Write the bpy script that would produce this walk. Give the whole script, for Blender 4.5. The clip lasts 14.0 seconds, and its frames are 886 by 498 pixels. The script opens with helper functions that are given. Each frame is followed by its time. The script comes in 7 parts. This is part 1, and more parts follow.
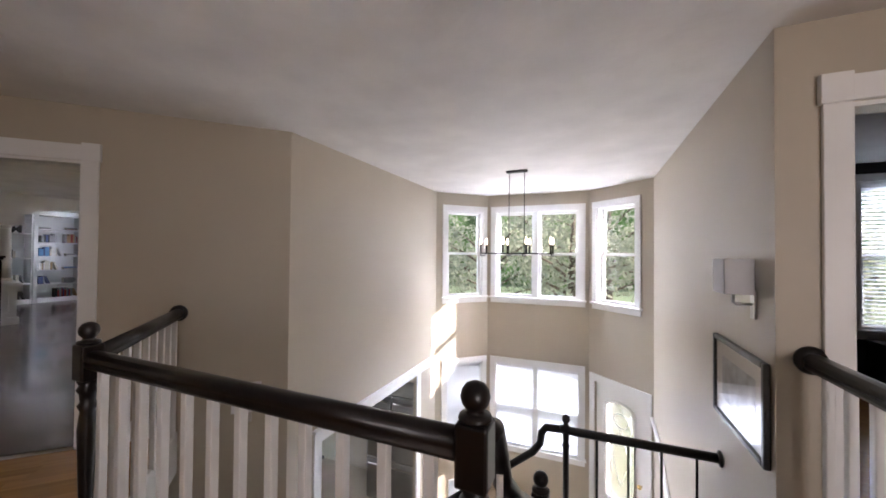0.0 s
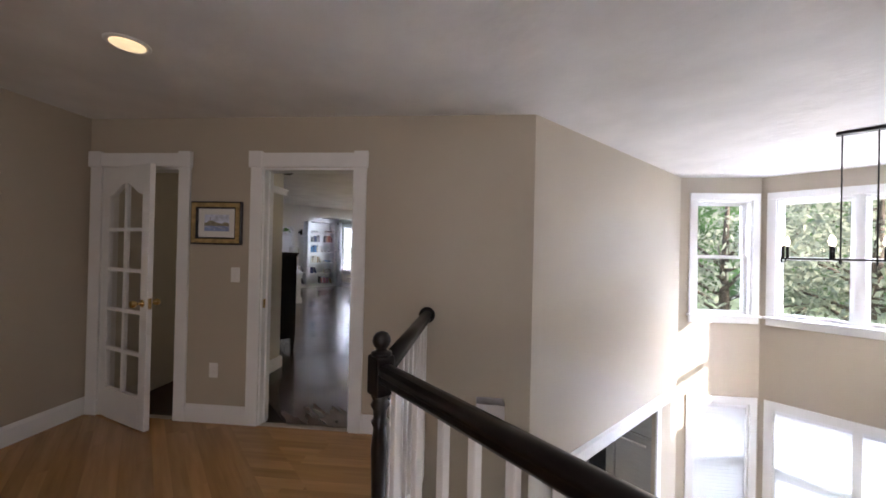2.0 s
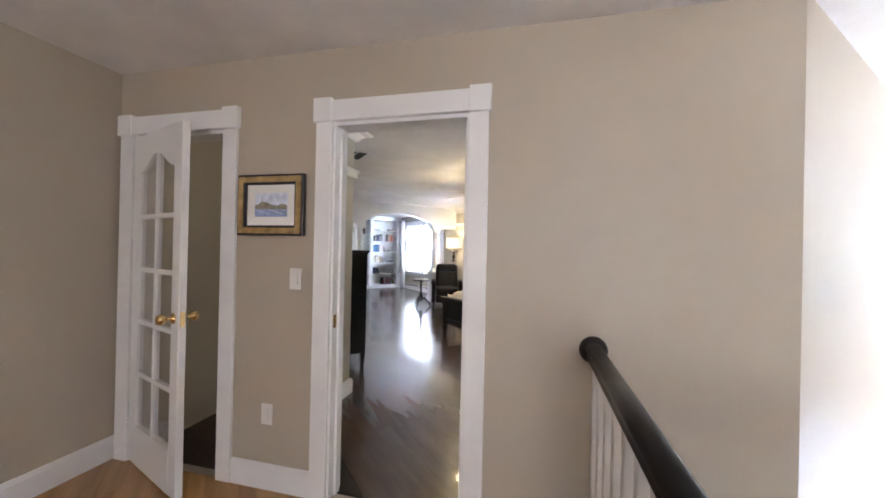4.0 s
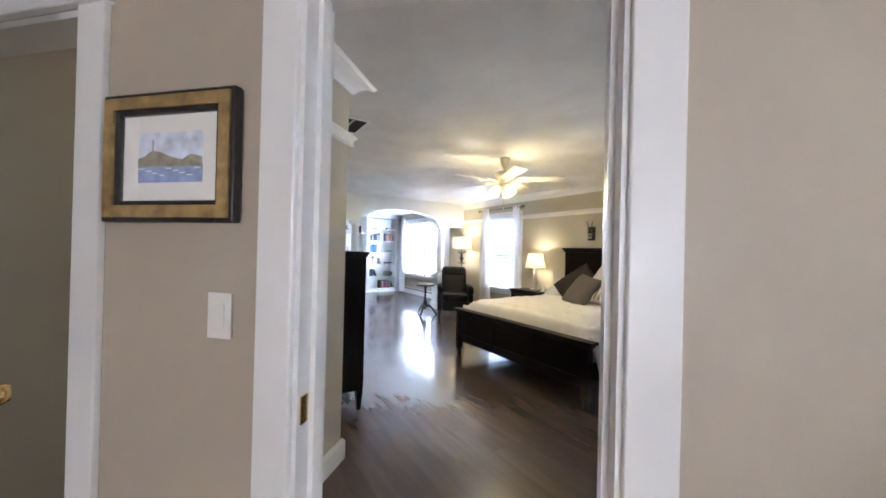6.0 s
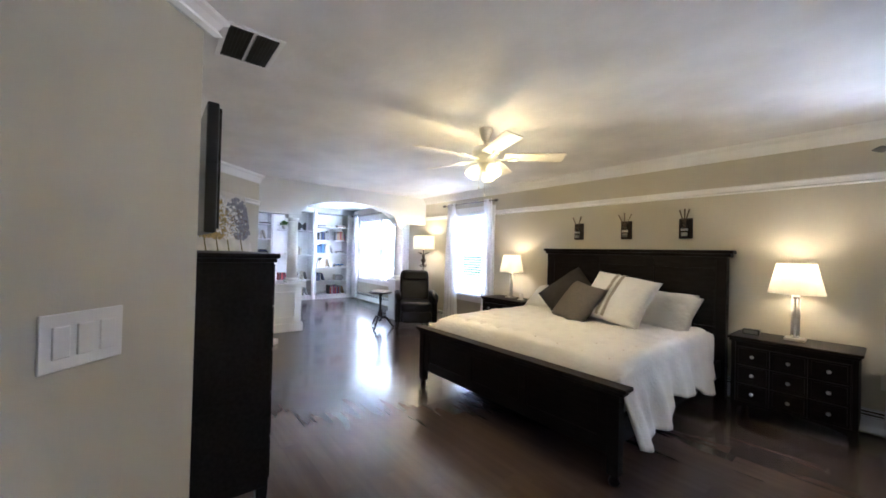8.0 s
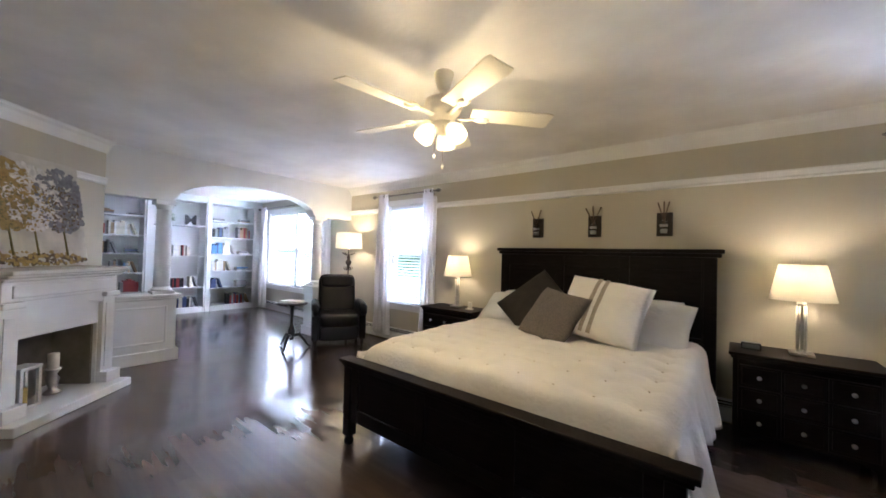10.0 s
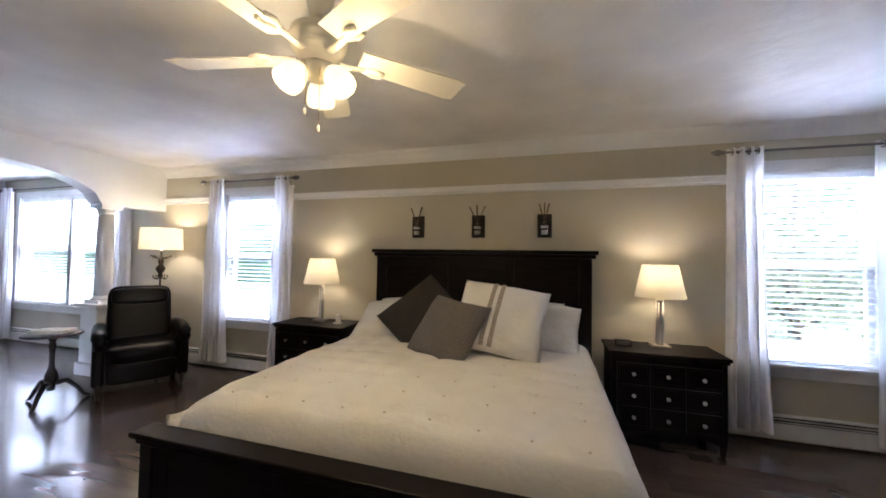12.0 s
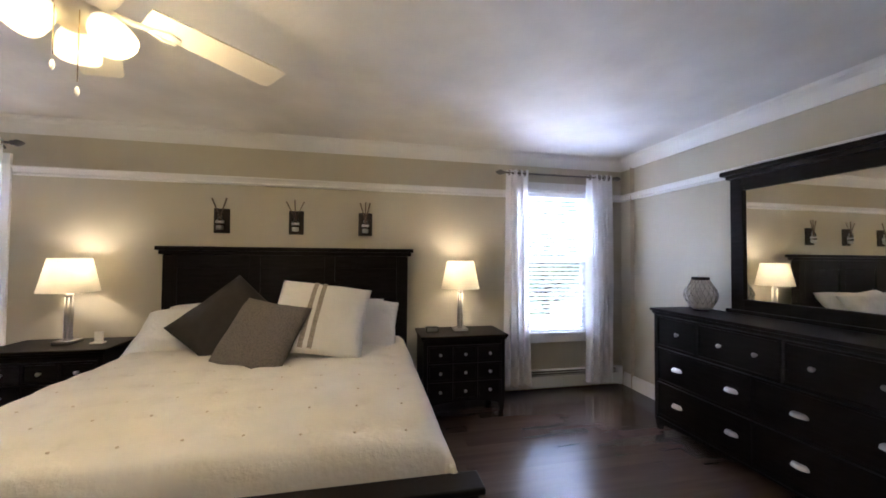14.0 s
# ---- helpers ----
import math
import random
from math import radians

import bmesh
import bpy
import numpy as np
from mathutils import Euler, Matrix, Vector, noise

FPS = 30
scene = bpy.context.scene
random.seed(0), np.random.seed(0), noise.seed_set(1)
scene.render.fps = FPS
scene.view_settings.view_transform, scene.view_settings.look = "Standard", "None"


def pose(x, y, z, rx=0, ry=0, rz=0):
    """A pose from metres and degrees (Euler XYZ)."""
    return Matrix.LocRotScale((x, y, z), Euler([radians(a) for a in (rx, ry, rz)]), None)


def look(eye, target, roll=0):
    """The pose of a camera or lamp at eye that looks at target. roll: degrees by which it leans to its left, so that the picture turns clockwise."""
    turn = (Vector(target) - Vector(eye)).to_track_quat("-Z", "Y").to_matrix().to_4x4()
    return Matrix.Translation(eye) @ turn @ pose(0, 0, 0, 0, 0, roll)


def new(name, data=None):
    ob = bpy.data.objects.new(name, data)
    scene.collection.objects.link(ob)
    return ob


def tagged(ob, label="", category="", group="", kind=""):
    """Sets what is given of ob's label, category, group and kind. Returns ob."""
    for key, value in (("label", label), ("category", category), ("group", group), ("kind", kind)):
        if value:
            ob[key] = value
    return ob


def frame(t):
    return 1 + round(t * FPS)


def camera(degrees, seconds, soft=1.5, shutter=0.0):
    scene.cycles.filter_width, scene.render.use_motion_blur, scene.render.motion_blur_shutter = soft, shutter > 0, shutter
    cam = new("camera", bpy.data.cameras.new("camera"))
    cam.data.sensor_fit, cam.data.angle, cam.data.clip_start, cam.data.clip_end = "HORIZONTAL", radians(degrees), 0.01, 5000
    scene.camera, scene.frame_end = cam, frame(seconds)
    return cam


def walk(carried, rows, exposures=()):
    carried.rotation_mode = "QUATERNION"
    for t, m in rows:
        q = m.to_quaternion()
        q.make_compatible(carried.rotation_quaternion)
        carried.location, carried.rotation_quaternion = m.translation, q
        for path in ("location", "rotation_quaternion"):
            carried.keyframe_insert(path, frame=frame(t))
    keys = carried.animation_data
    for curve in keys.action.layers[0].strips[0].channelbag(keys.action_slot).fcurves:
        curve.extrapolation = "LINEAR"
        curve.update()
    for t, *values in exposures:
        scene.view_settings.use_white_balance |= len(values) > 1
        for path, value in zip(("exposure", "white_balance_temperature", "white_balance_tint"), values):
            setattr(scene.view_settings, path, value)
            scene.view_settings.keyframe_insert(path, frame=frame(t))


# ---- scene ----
cam = camera(102.0, 14.0, 1.7)
PATH = [
    (0, (-0.492, 0.281, 1.401), (-1.255, 2.13, 1.431), 0.5),
    (0.5, (-0.651, 0.27, 1.406), (-1.65, 2.003, 1.428), 0.8),
    (1, (-0.843, 0.277, 1.406), (-2.05, 1.871, 1.429), 1.0),
    (1.5, (-1.049, 0.338, 1.411), (-2.438, 1.777, 1.427), 1.2),
    (2, (-1.279, 0.41, 1.419), (-2.813, 1.694, 1.429), 1.3),
    (2.5, (-1.553, 0.439, 1.412), (-3.19, 1.59, 1.42), 1.5),
    (3, (-1.851, 0.494, 1.39), (-3.539, 1.567, 1.39), 1.6),
    (5.5, (-3.197, 0.876, 1.361), (-4.907, 1.912, 1.369), 1.1),
    (6, (-3.453, 0.972, 1.372), (-5.146, 2.038, 1.38), 1.4),
    (6.5, (-3.709, 1.118, 1.381), (-5.379, 2.219, 1.387), 1.4),
    (7, (-3.977, 1.265, 1.373), (-5.616, 2.411, 1.384), 1.5),
    (7.5, (-4.212, 1.412, 1.377), (-5.812, 2.612, 1.391), 1.5),
    (10, (-5.287, 2.168, 1.355), (-6.555, 3.714, 1.391), 1.5),
    (10.5, (-5.504, 2.283, 1.353), (-6.642, 3.928, 1.391), 1.5),
    (11, (-5.665, 2.437, 1.342), (-6.648, 4.179, 1.385), 1.4),
    (11.5, (-5.748, 2.548, 1.351), (-6.546, 4.381, 1.407), 1.2),
    (12, (-5.766, 2.594, 1.366), (-6.337, 4.51, 1.426), 1.0),
    (12.5, (-5.788, 2.593, 1.371), (-6.101, 4.568, 1.429), 0.7),
    (13, (-5.792, 2.575, 1.379), (-5.852, 4.574, 1.432), 0.5),
    (13.5, (-5.774, 2.55, 1.364), (-5.596, 4.542, 1.423), 0.5),
    (14, (-5.781, 2.524, 1.384), (-5.375, 4.482, 1.434), 0.5),
]
EXPOSURE = [(0.0, 2.25, 6350, 22), (1.5, 2.28, 6250, 22), (2.0, 2.55, 6150, 21), (3.0, 3.35, 6000, 20), (5.5, 4.1, 5400, 14), (6.5, 4.05, 5300, 16), (7.5, 4.0, 5250, 17), (10.0, 3.65, 5450, 20), (11.5, 3.4, 5500, 21), (13.0, 3.2, 5450, 22), (14.0, 3.55, 5450, 22)]
walk(cam, [(t, look(eye, target, roll)) for t, eye, target, roll in PATH], EXPOSURE)

# ---- world, sun, large lights ----
world = bpy.data.worlds.new("world")
scene.world = world
world.use_nodes = True
wn = world.node_tree
sky = wn.nodes.new("ShaderNodeTexSky")
sky.sky_type, sky.sun_disc = "NISHITA", False
SUN_AZ, SUN_EL = 82.0, 30.0          # azimuth clockwise from +y, elevation
sky.sun_elevation, sky.sun_rotation = radians(SUN_EL), radians(SUN_AZ)
wn.links.new(sky.outputs[0], wn.nodes["Background"].inputs[0])
wn.nodes["Background"].inputs[1].default_value = 0.095
sd = bpy.data.lights.new("sun", "SUN")
sd.energy, sd.angle, sd.color = 3.6, radians(0.6), (1.0, 0.94, 0.84)
sun = new("sun", sd)
az, el = radians(SUN_AZ), radians(SUN_EL)
sun.matrix_world = look((0, 0, 0), (-math.sin(az) * math.cos(el), -math.cos(az) * math.cos(el), -math.sin(el)))


def area(name, eye, target, w, h, watts, col=(0.86, 0.93, 1.0)):
    d = bpy.data.lights.new(name, "AREA")
    d.shape, d.size, d.size_y, d.energy, d.color = "RECTANGLE", w, h, watts, col
    ob = new(name, d)
    ob.matrix_world = look(eye, target)
    return ob


def bulb(name, p, watts, col=(1.0, 0.72, 0.36), r=0.03):
    d = bpy.data.lights.new(name, "POINT")
    d.energy, d.color, d.shadow_soft_size = watts, col, r
    ob = new(name, d)
    ob.location = p
    return ob


DAY = (0.78, 0.88, 1.0)
# daylight standing at the openings of the windows
area("window_or_fill_light", (-3.80, 7.00, 2.95), (-3.80, 5.9, 1.4), 1.1, 0.9, 60, DAY)
area("window_or_fill_light", (-9.17, 7.00, 2.95), (-9.17, 5.9, 1.4), 1.1, 0.9, 60, DAY)
area("window_or_fill_light", (-12.55, 7.00, 3.05), (-12.55, 5.7, 1.4), 2.4, 0.9, 240, (0.88, 0.94, 1.0))
area("window_or_fill_light", (-1.35, 7.05, -0.1), (-1.35, 6.2, -1.2), 1.6, 0.5, 58, DAY)
area("window_or_fill_light", (-1.35, 7.10, 2.95), (-1.35, 5.6, 1.3), 1.8, 1.0, 185, DAY)
area("window_or_fill_light", (0.45, 6.80, 2.95), (-0.7, 5.6, 1.3), 0.9, 0.9, 72, DAY)
area("window_or_fill_light", (2.7, 6.7, 2.95), (2.3, 4.8, 0.9), 1.0, 0.9, 45, DAY)
# added fill lamps hidden below the windows, in place of light off sunlit ground
area("ground_bounce_fill", (-1.35, 9.2, -0.3), (-1.35, 4.0, 2.2), 3.0, 1.1, 34, (1.0, 0.97, 0.93))
area("ground_bounce_fill", (-3.80, 8.3, -0.45), (-3.80, 4.6, 2.2), 1.4, 0.8, 2.5, (0.95, 0.97, 1.0))
area("ground_bounce_fill", (-9.17, 8.3, -0.45), (-9.17, 4.6, 2.2), 1.4, 0.8, 3, (0.95, 0.97, 1.0))
# fill lamp at an unseen back window, added to light the hall
area("window_or_fill_light", (1.7, -2.72, 1.15), (-2.0, 0.8, 2.9), 2.0, 1.3, 16.0, (1.0, 0.93, 0.85))
# fill lamp at an unseen kitchen side window, both added to light the kitchen
area("window_or_fill_light", (-7.05, 4.4, -1.3), (-4, 4.4, -1.5), 1.4, 1.2, 45, DAY)

# ---- materials ----
def rgba(c):
    return (c[0], c[1], c[2], 1.0)


def mat(name, col, rough=0.5, metal=0.0, var=0.08, scale=3.0, bump=0.03, bscale=90.0, coat=0.0, stretch=(1, 1, 1), rand=0.0, spec=0.5, col2=None):
    m = bpy.data.materials.new(name)
    m.use_nodes = True
    t = m.node_tree
    p = t.nodes["Principled BSDF"]
    p.inputs["Roughness"].default_value, p.inputs["Metallic"].default_value = rough, metal
    p.inputs["Coat Weight"].default_value = coat
    p.inputs["Specular IOR Level"].default_value = spec
    tc = t.nodes.new("ShaderNodeTexCoord")
    mp = t.nodes.new("ShaderNodeMapping")
    mp.inputs["Scale"].default_value = stretch
    t.links.new(tc.outputs["Object"], mp.inputs["Vector"])
    vec = mp.outputs[0]
    if rand:
        oi = t.nodes.new("ShaderNodeObjectInfo")
        ml = t.nodes.new("ShaderNodeMath")
        ml.operation = "MULTIPLY"
        ml.inputs[1].default_value = 37.0
        t.links.new(oi.outputs["Random"], ml.inputs[0])
        ad = t.nodes.new("ShaderNodeVectorMath")
        t.links.new(mp.outputs[0], ad.inputs[0])
        t.links.new(ml.outputs[0], ad.inputs[1])
        vec = ad.outputs[0]
    n1 = t.nodes.new("ShaderNodeTexNoise")
    n1.inputs["Scale"].default_value, n1.inputs["Detail"].default_value = scale, 6.0
    t.links.new(vec, n1.inputs["Vector"])
    rp = t.nodes.new("ShaderNodeValToRGB")
    a, b = [max(0.0, v * (1 - var)) for v in col], [min(1.0, v * (1 + var)) for v in (col2 or col)]
    rp.color_ramp.elements[0].position, rp.color_ramp.elements[1].position = 0.3, 0.7
    rp.color_ramp.elements[0].color, rp.color_ramp.elements[1].color = rgba(a), rgba(b)
    t.links.new(n1.outputs["Fac"], rp.inputs["Fac"])
    out = rp.outputs["Color"]
    if rand:
        hs = t.nodes.new("ShaderNodeHueSaturation")
        mr = t.nodes.new("ShaderNodeMapRange")
        mr.inputs["To Min"].default_value, mr.inputs["To Max"].default_value = 1 - rand, 1 + rand
        t.links.new(oi.outputs["Random"], mr.inputs["Value"])
        t.links.new(mr.outputs[0], hs.inputs["Value"])
        t.links.new(out, hs.inputs["Color"])
        out = hs.outputs["Color"]
    t.links.new(out, p.inputs["Base Color"])
    rr = t.nodes.new("ShaderNodeMapRange")
    rr.inputs["To Min"].default_value, rr.inputs["To Max"].default_value = max(0, rough * 0.85), min(1, rough * 1.15)
    t.links.new(n1.outputs["Fac"], rr.inputs["Value"])
    t.links.new(rr.outputs[0], p.inputs["Roughness"])
    if bump:
        n2 = t.nodes.new("ShaderNodeTexNoise")
        n2.inputs["Scale"].default_value, n2.inputs["Detail"].default_value = bscale, 4.0
        t.links.new(vec, n2.inputs["Vector"])
        bp = t.nodes.new("ShaderNodeBump")
        bp.inputs["Strength"].default_value, bp.inputs["Distance"].default_value = min(1.0, bump * 6), bump * 0.08
        t.links.new(n2.outputs["Fac"], bp.inputs["Height"])
        t.links.new(bp.outputs[0], p.inputs["Normal"])
    return m


def mat_glow(name, col, strength):
    m = bpy.data.materials.new(name)
    m.use_nodes = True
    p = m.node_tree.nodes["Principled BSDF"]
    p.inputs["Base Color"].default_value = rgba(col)
    p.inputs["Emission Color"].default_value = rgba(col)
    p.inputs["Emission Strength"].default_value = strength
    return m


def mat_glass(name, rough=0.0, tint=(1, 1, 1)):
    m = bpy.data.materials.new(name)
    m.use_nodes = True
    t = m.node_tree
    p = t.nodes["Principled BSDF"]
    p.inputs["Base Color"].default_value = rgba(tint)
    p.inputs["Roughness"].default_value = rough
    p.inputs["Transmission Weight"].default_value = 1.0
    p.inputs["IOR"].default_value = 1.45
    return m


def mat_cloth(name, col, through_light=0.35, bscale=160.0, var=0.04, bump=0.05, rough=0.9):
    """Cloth that lets part of the light through."""
    m = mat(name, col, rough, 0, var, 5.0, bump, bscale, spec=0.2)
    t = m.node_tree
    p = t.nodes["Principled BSDF"]
    tr = t.nodes.new("ShaderNodeBsdfTranslucent")
    tr.inputs["Color"].default_value = rgba(col)
    mx = t.nodes.new("ShaderNodeMixShader")
    mx.inputs[0].default_value = through_light
    t.links.new(p.outputs[0], mx.inputs[1])
    t.links.new(tr.outputs[0], mx.inputs[2])
    t.links.new(mx.outputs[0], t.nodes["Material Output"].inputs["Surface"])
    return m


M_TAUPE = mat("taupe_wall_paint", (0.465, 0.41, 0.325), 0.48, var=0.03, scale=1.2, bump=0.03, bscale=240)
M_GREIGE = mat("greige_wall_paint", (0.53, 0.495, 0.40), 0.6, var=0.03, scale=1.2, bump=0.03, bscale=240)
M_CEIL = mat("swirled_ceiling_plaster", (0.74, 0.725, 0.71), 0.75, var=0.085, scale=2.4, bump=0.14, bscale=5.0)
M_WHITE = mat("white_trim_paint", (0.80, 0.80, 0.79), 0.32, var=0.025, scale=4, bump=0.01, bscale=60)
M_WHITE2 = mat("white_woodwork_paint", (0.78, 0.79, 0.80), 0.4, var=0.03, scale=3, bump=0.01, bscale=60)
M_BLACKWOOD = mat("black_stained_wood", (0.014, 0.011, 0.011), 0.32, var=0.5, scale=9, bump=0.03, bscale=60, coat=0.25, stretch=(1, 8, 8))
M_ESPRESSO = mat("espresso_stained_wood", (0.0085, 0.0062, 0.0068), 0.42, var=0.45, scale=7, bump=0.03, bscale=70, coat=0.0, stretch=(1.2, 8, 8), spec=0.15)
M_RAIL = mat("dark_walnut_rail", (0.006, 0.004, 0.004), 0.3, var=0.1, scale=8, bump=0.0, bscale=60, coat=0.15, spec=0.4)
M_OAK = mat("honey_oak_board", (0.46, 0.255, 0.09), 0.24, var=0.13, scale=2.2, bump=0.015, bscale=40, coat=0.3, stretch=(1, 12, 12), rand=0.16)
M_WALNUT = mat("dark_walnut_board", (0.088, 0.062, 0.056), 0.25, var=0.13, scale=2.2, bump=0.0, bscale=40, coat=0.35, stretch=(1, 8, 8), rand=0.11)
M_WALNUT.node_tree.nodes["Principled BSDF"].inputs["Coat Roughness"].default_value = 0.07
M_SUBFLOOR = mat("board_joint_dark", (0.02, 0.014, 0.01), 0.7)
M_BRASS = mat("polished_brass", (0.72, 0.52, 0.22), 0.25, 1.0, var=0.1, scale=20, bump=0)
M_NICKEL = mat("brushed_nickel", (0.62, 0.60, 0.57), 0.3, 1.0, var=0.08, scale=20, bump=0)
M_PEWTER = mat("dark_pewter", (0.20, 0.19, 0.18), 0.35, 1.0, var=0.1, scale=20, bump=0)
M_LEAD = mat("grey_lead_came", (0.30, 0.30, 0.31), 0.5, 0.6, bump=0)
M_IRON = mat("black_iron", (0.02, 0.019, 0.018), 0.5, 0.6, var=0.3, scale=15, bump=0.05)
M_BRONZE = mat("dark_bronze_metal", (0.06, 0.045, 0.035), 0.45, 0.8, var=0.3, scale=15, bump=0.03)
M_STEEL = mat("stainless_steel", (0.42, 0.42, 0.42), 0.3, 1.0, var=0.08, scale=6, bump=0, stretch=(1, 1, 20))
M_GLASS = mat_glass("clear_glass")
M_FROST = mat_glass("frosted_glass", 0.4)
M_MIRROR = mat("mirror_silver", (0.86, 0.87, 0.87), 0.015, 1.0, var=0.0, bump=0)
M_CURTAIN = mat_cloth("white_curtain_linen", (0.93, 0.93, 0.95), 0.42, 220)
M_BLIND = mat_cloth("white_blind_slat", (0.86, 0.87, 0.89), 0.30, 40, bump=0.0)
M_SHADE = mat_cloth("ivory_lamp_shade", (0.88, 0.85, 0.76), 0.38, 300)
M_DUVET = mat("white_quilt_cotton", (0.78, 0.755, 0.71), 0.9, var=0.04, scale=7, bump=0.09, bscale=42, spec=0.2)
M_SHEET = mat("white_pillow_cotton", (0.80, 0.79, 0.77), 0.9, var=0.03, scale=8, bump=0.15, bscale=22, spec=0.2)
M_STRIPE = mat("taupe_stripe_weave", (0.36, 0.32, 0.28), 0.95, var=0.35, scale=90, bump=0.1, bscale=200)
M_CHARCOAL = mat("charcoal_velvet", (0.033, 0.028, 0.027), 0.95, var=0.25, scale=12, bump=0.1, bscale=150)
M_GREYKNIT = mat("grey_woven_cloth", (0.17, 0.152, 0.142), 0.95, var=0.22, scale=90, bump=0.25, bscale=95)
M_LEATHER = mat("black_leather", (0.0045, 0.0038, 0.0042), 0.33, var=0.3, scale=10, bump=0.05, bscale=110, spec=0.2)
M_BULBGLASS = mat_glow("lit_bell_glass", (1.0, 0.78, 0.34), 0.17)
M_FLAME = mat_glow("lit_candle_bulb", (1.0, 0.85, 0.6), 1.6)
M_DOWNLIGHT = mat_glow("lit_recessed_lens", (1.0, 0.78, 0.42), 0.16)
M_FANWHITE = mat("white_fan_enamel", (0.74, 0.70, 0.60), 0.45, var=0.02, bump=0)
M_CARPET = mat("brown_stair_carpet", (0.09, 0.055, 0.035), 1.0, var=0.35, scale=60, bump=0.5, bscale=160)
M_GOLD = mat("antique_gold_leaf", (0.50, 0.36, 0.16), 0.4, 0.7, var=0.3, scale=25, bump=0.05)
M_PAPER = mat("ivory_mat_board", (0.72, 0.69, 0.62), 0.9, var=0.02, bump=0)
M_PLASTIC = mat("white_switch_plastic", (0.78, 0.77, 0.74), 0.35, var=0.01, bump=0)
M_BLACKPL = mat("black_plastic", (0.012, 0.012, 0.013), 0.3, var=0.1, bump=0)
M_DARKVOID = mat("dark_part_and_gap_shade", (0.03, 0.03, 0.03), 0.7)
M_TILE = mat("beige_floor_tile", (0.42, 0.36, 0.28), 0.35, var=0.1, scale=2)
M_CABINET = mat("warm_kitchen_cabinet", (0.42, 0.30, 0.17), 0.45, var=0.15, scale=3, stretch=(1, 1, 6))
M_CANDLE = mat("ivory_candle_wax", (0.82, 0.78, 0.70), 0.5, var=0.02, bump=0)
M_LEAFP = mat("house_plant_leaf", (0.09, 0.20, 0.04), 0.5, var=0.3, scale=20)
M_GRASS = mat("lawn_grass", (0.11, 0.15, 0.07), 0.9, var=0.4, scale=0.4, bump=0.4, bscale=4)
M_LEAF = mat_cloth("tree_leaf", (0.33, 0.35, 0.25), 0.45, 30, var=0.45, bump=0)
M_BARK = mat("tree_bark", (0.10, 0.075, 0.05), 0.95, var=0.4, scale=10, bump=0.5, bscale=14)
M_WICKER = mat("silver_wicker", (0.34, 0.33, 0.31), 0.6, 0.2, var=0.4, scale=60, bump=0.1)

# ---- mesh helpers ----
def box(bm, x0, x1, y0, y1, z0, z1, m=None):
    vs = [bm.verts.new(v) for v in ((x0, y0, z0), (x1, y0, z0), (x1, y1, z0), (x0, y1, z0), (x0, y0, z1), (x1, y0, z1), (x1, y1, z1), (x0, y1, z1))]
    if m is not None:
        for v in vs:
            v.co = m @ v.co
    for f in ((3, 2, 1, 0), (4, 5, 6, 7), (0, 1, 5, 4), (1, 2, 6, 5), (2, 3, 7, 6), (3, 0, 4, 7)):
        bm.faces.new([vs[i] for i in f])
    return bm


def B(x0, x1, y0, y1, z0, z1, m=None, bevel=0.0, seg=2):
    bm = box(bmesh.new(), min(x0, x1), max(x0, x1), min(y0, y1), max(y0, y1), min(z0, z1), max(z0, z1), m)
    if bevel:
        bmesh.ops.bevel(bm, geom=bm.edges[:], offset=bevel, segments=seg, affect="EDGES", profile=0.5)
    return bm


def prism(pts, z0, z1, bm=None):
    """A polygon of (x, y), counter-clockwise, drawn up from z0 to z1."""
    bm = bm or bmesh.new()
    lo, hi = [bm.verts.new((x, y, z0)) for x, y in pts], [bm.verts.new((x, y, z1)) for x, y in pts]
    bm.faces.new(lo[::-1])
    bm.faces.new(hi)
    for i in range(len(pts)):
        j = (i + 1) % len(pts)
        bm.faces.new((lo[i], lo[j], hi[j], hi[i]))
    return bm


def lathe(profile, seg=24, bm=None, m=None):
    """Turned about z from (radius, z) pairs."""
    bm = bm or bmesh.new()
    rings = []
    for r, z in profile:
        ring = []
        for i in range(seg):
            a = 2 * math.pi * i / seg
            v = Vector((max(r, 1e-4) * math.cos(a), max(r, 1e-4) * math.sin(a), z))
            ring.append(bm.verts.new(m @ v if m is not None else v))
        rings.append(ring)
    for a, b in zip(rings, rings[1:]):
        for i in range(seg):
            j = (i + 1) % seg
            bm.faces.new((a[i], a[j], b[j], b[i]))
    bm.faces.new(rings[0][::-1])
    bm.faces.new(rings[-1])
    for f in bm.faces:
        f.smooth = True
    return bm


def tube(pts, r, seg=10, bm=None, flat=1.0):
    """A round bar along a path; r may be a list."""
    bm = bm or bmesh.new()
    pts = [Vector(p) for p in pts]
    rs = r if isinstance(r, (list, tuple)) else [r] * len(pts)
    rings = []
    for i, p in enumerate(pts):
        d = (pts[min(i + 1, len(pts) - 1)] - pts[max(i - 1, 0)]).normalized()
        up = Vector((0, 0, 1)) if abs(d.z) < 0.95 else Vector((1, 0, 0))
        a = d.cross(up).normalized()
        b = a.cross(d)
        rings.append([bm.verts.new(p + rs[i] * (math.cos(2 * math.pi * k / seg) * a + flat * math.sin(2 * math.pi * k / seg) * b)) for k in range(seg)])
    for a, b in zip(rings, rings[1:]):
        for k in range(seg):
            j = (k + 1) % seg
            bm.faces.new((a[k], a[j], b[j], b[k]))
    bm.faces.new(rings[0][::-1])
    bm.faces.new(rings[-1])
    for f in bm.faces:
        f.smooth = len(f.verts) == 4
    bmesh.ops.recalc_face_normals(bm, faces=bm.faces[:])
    return bm


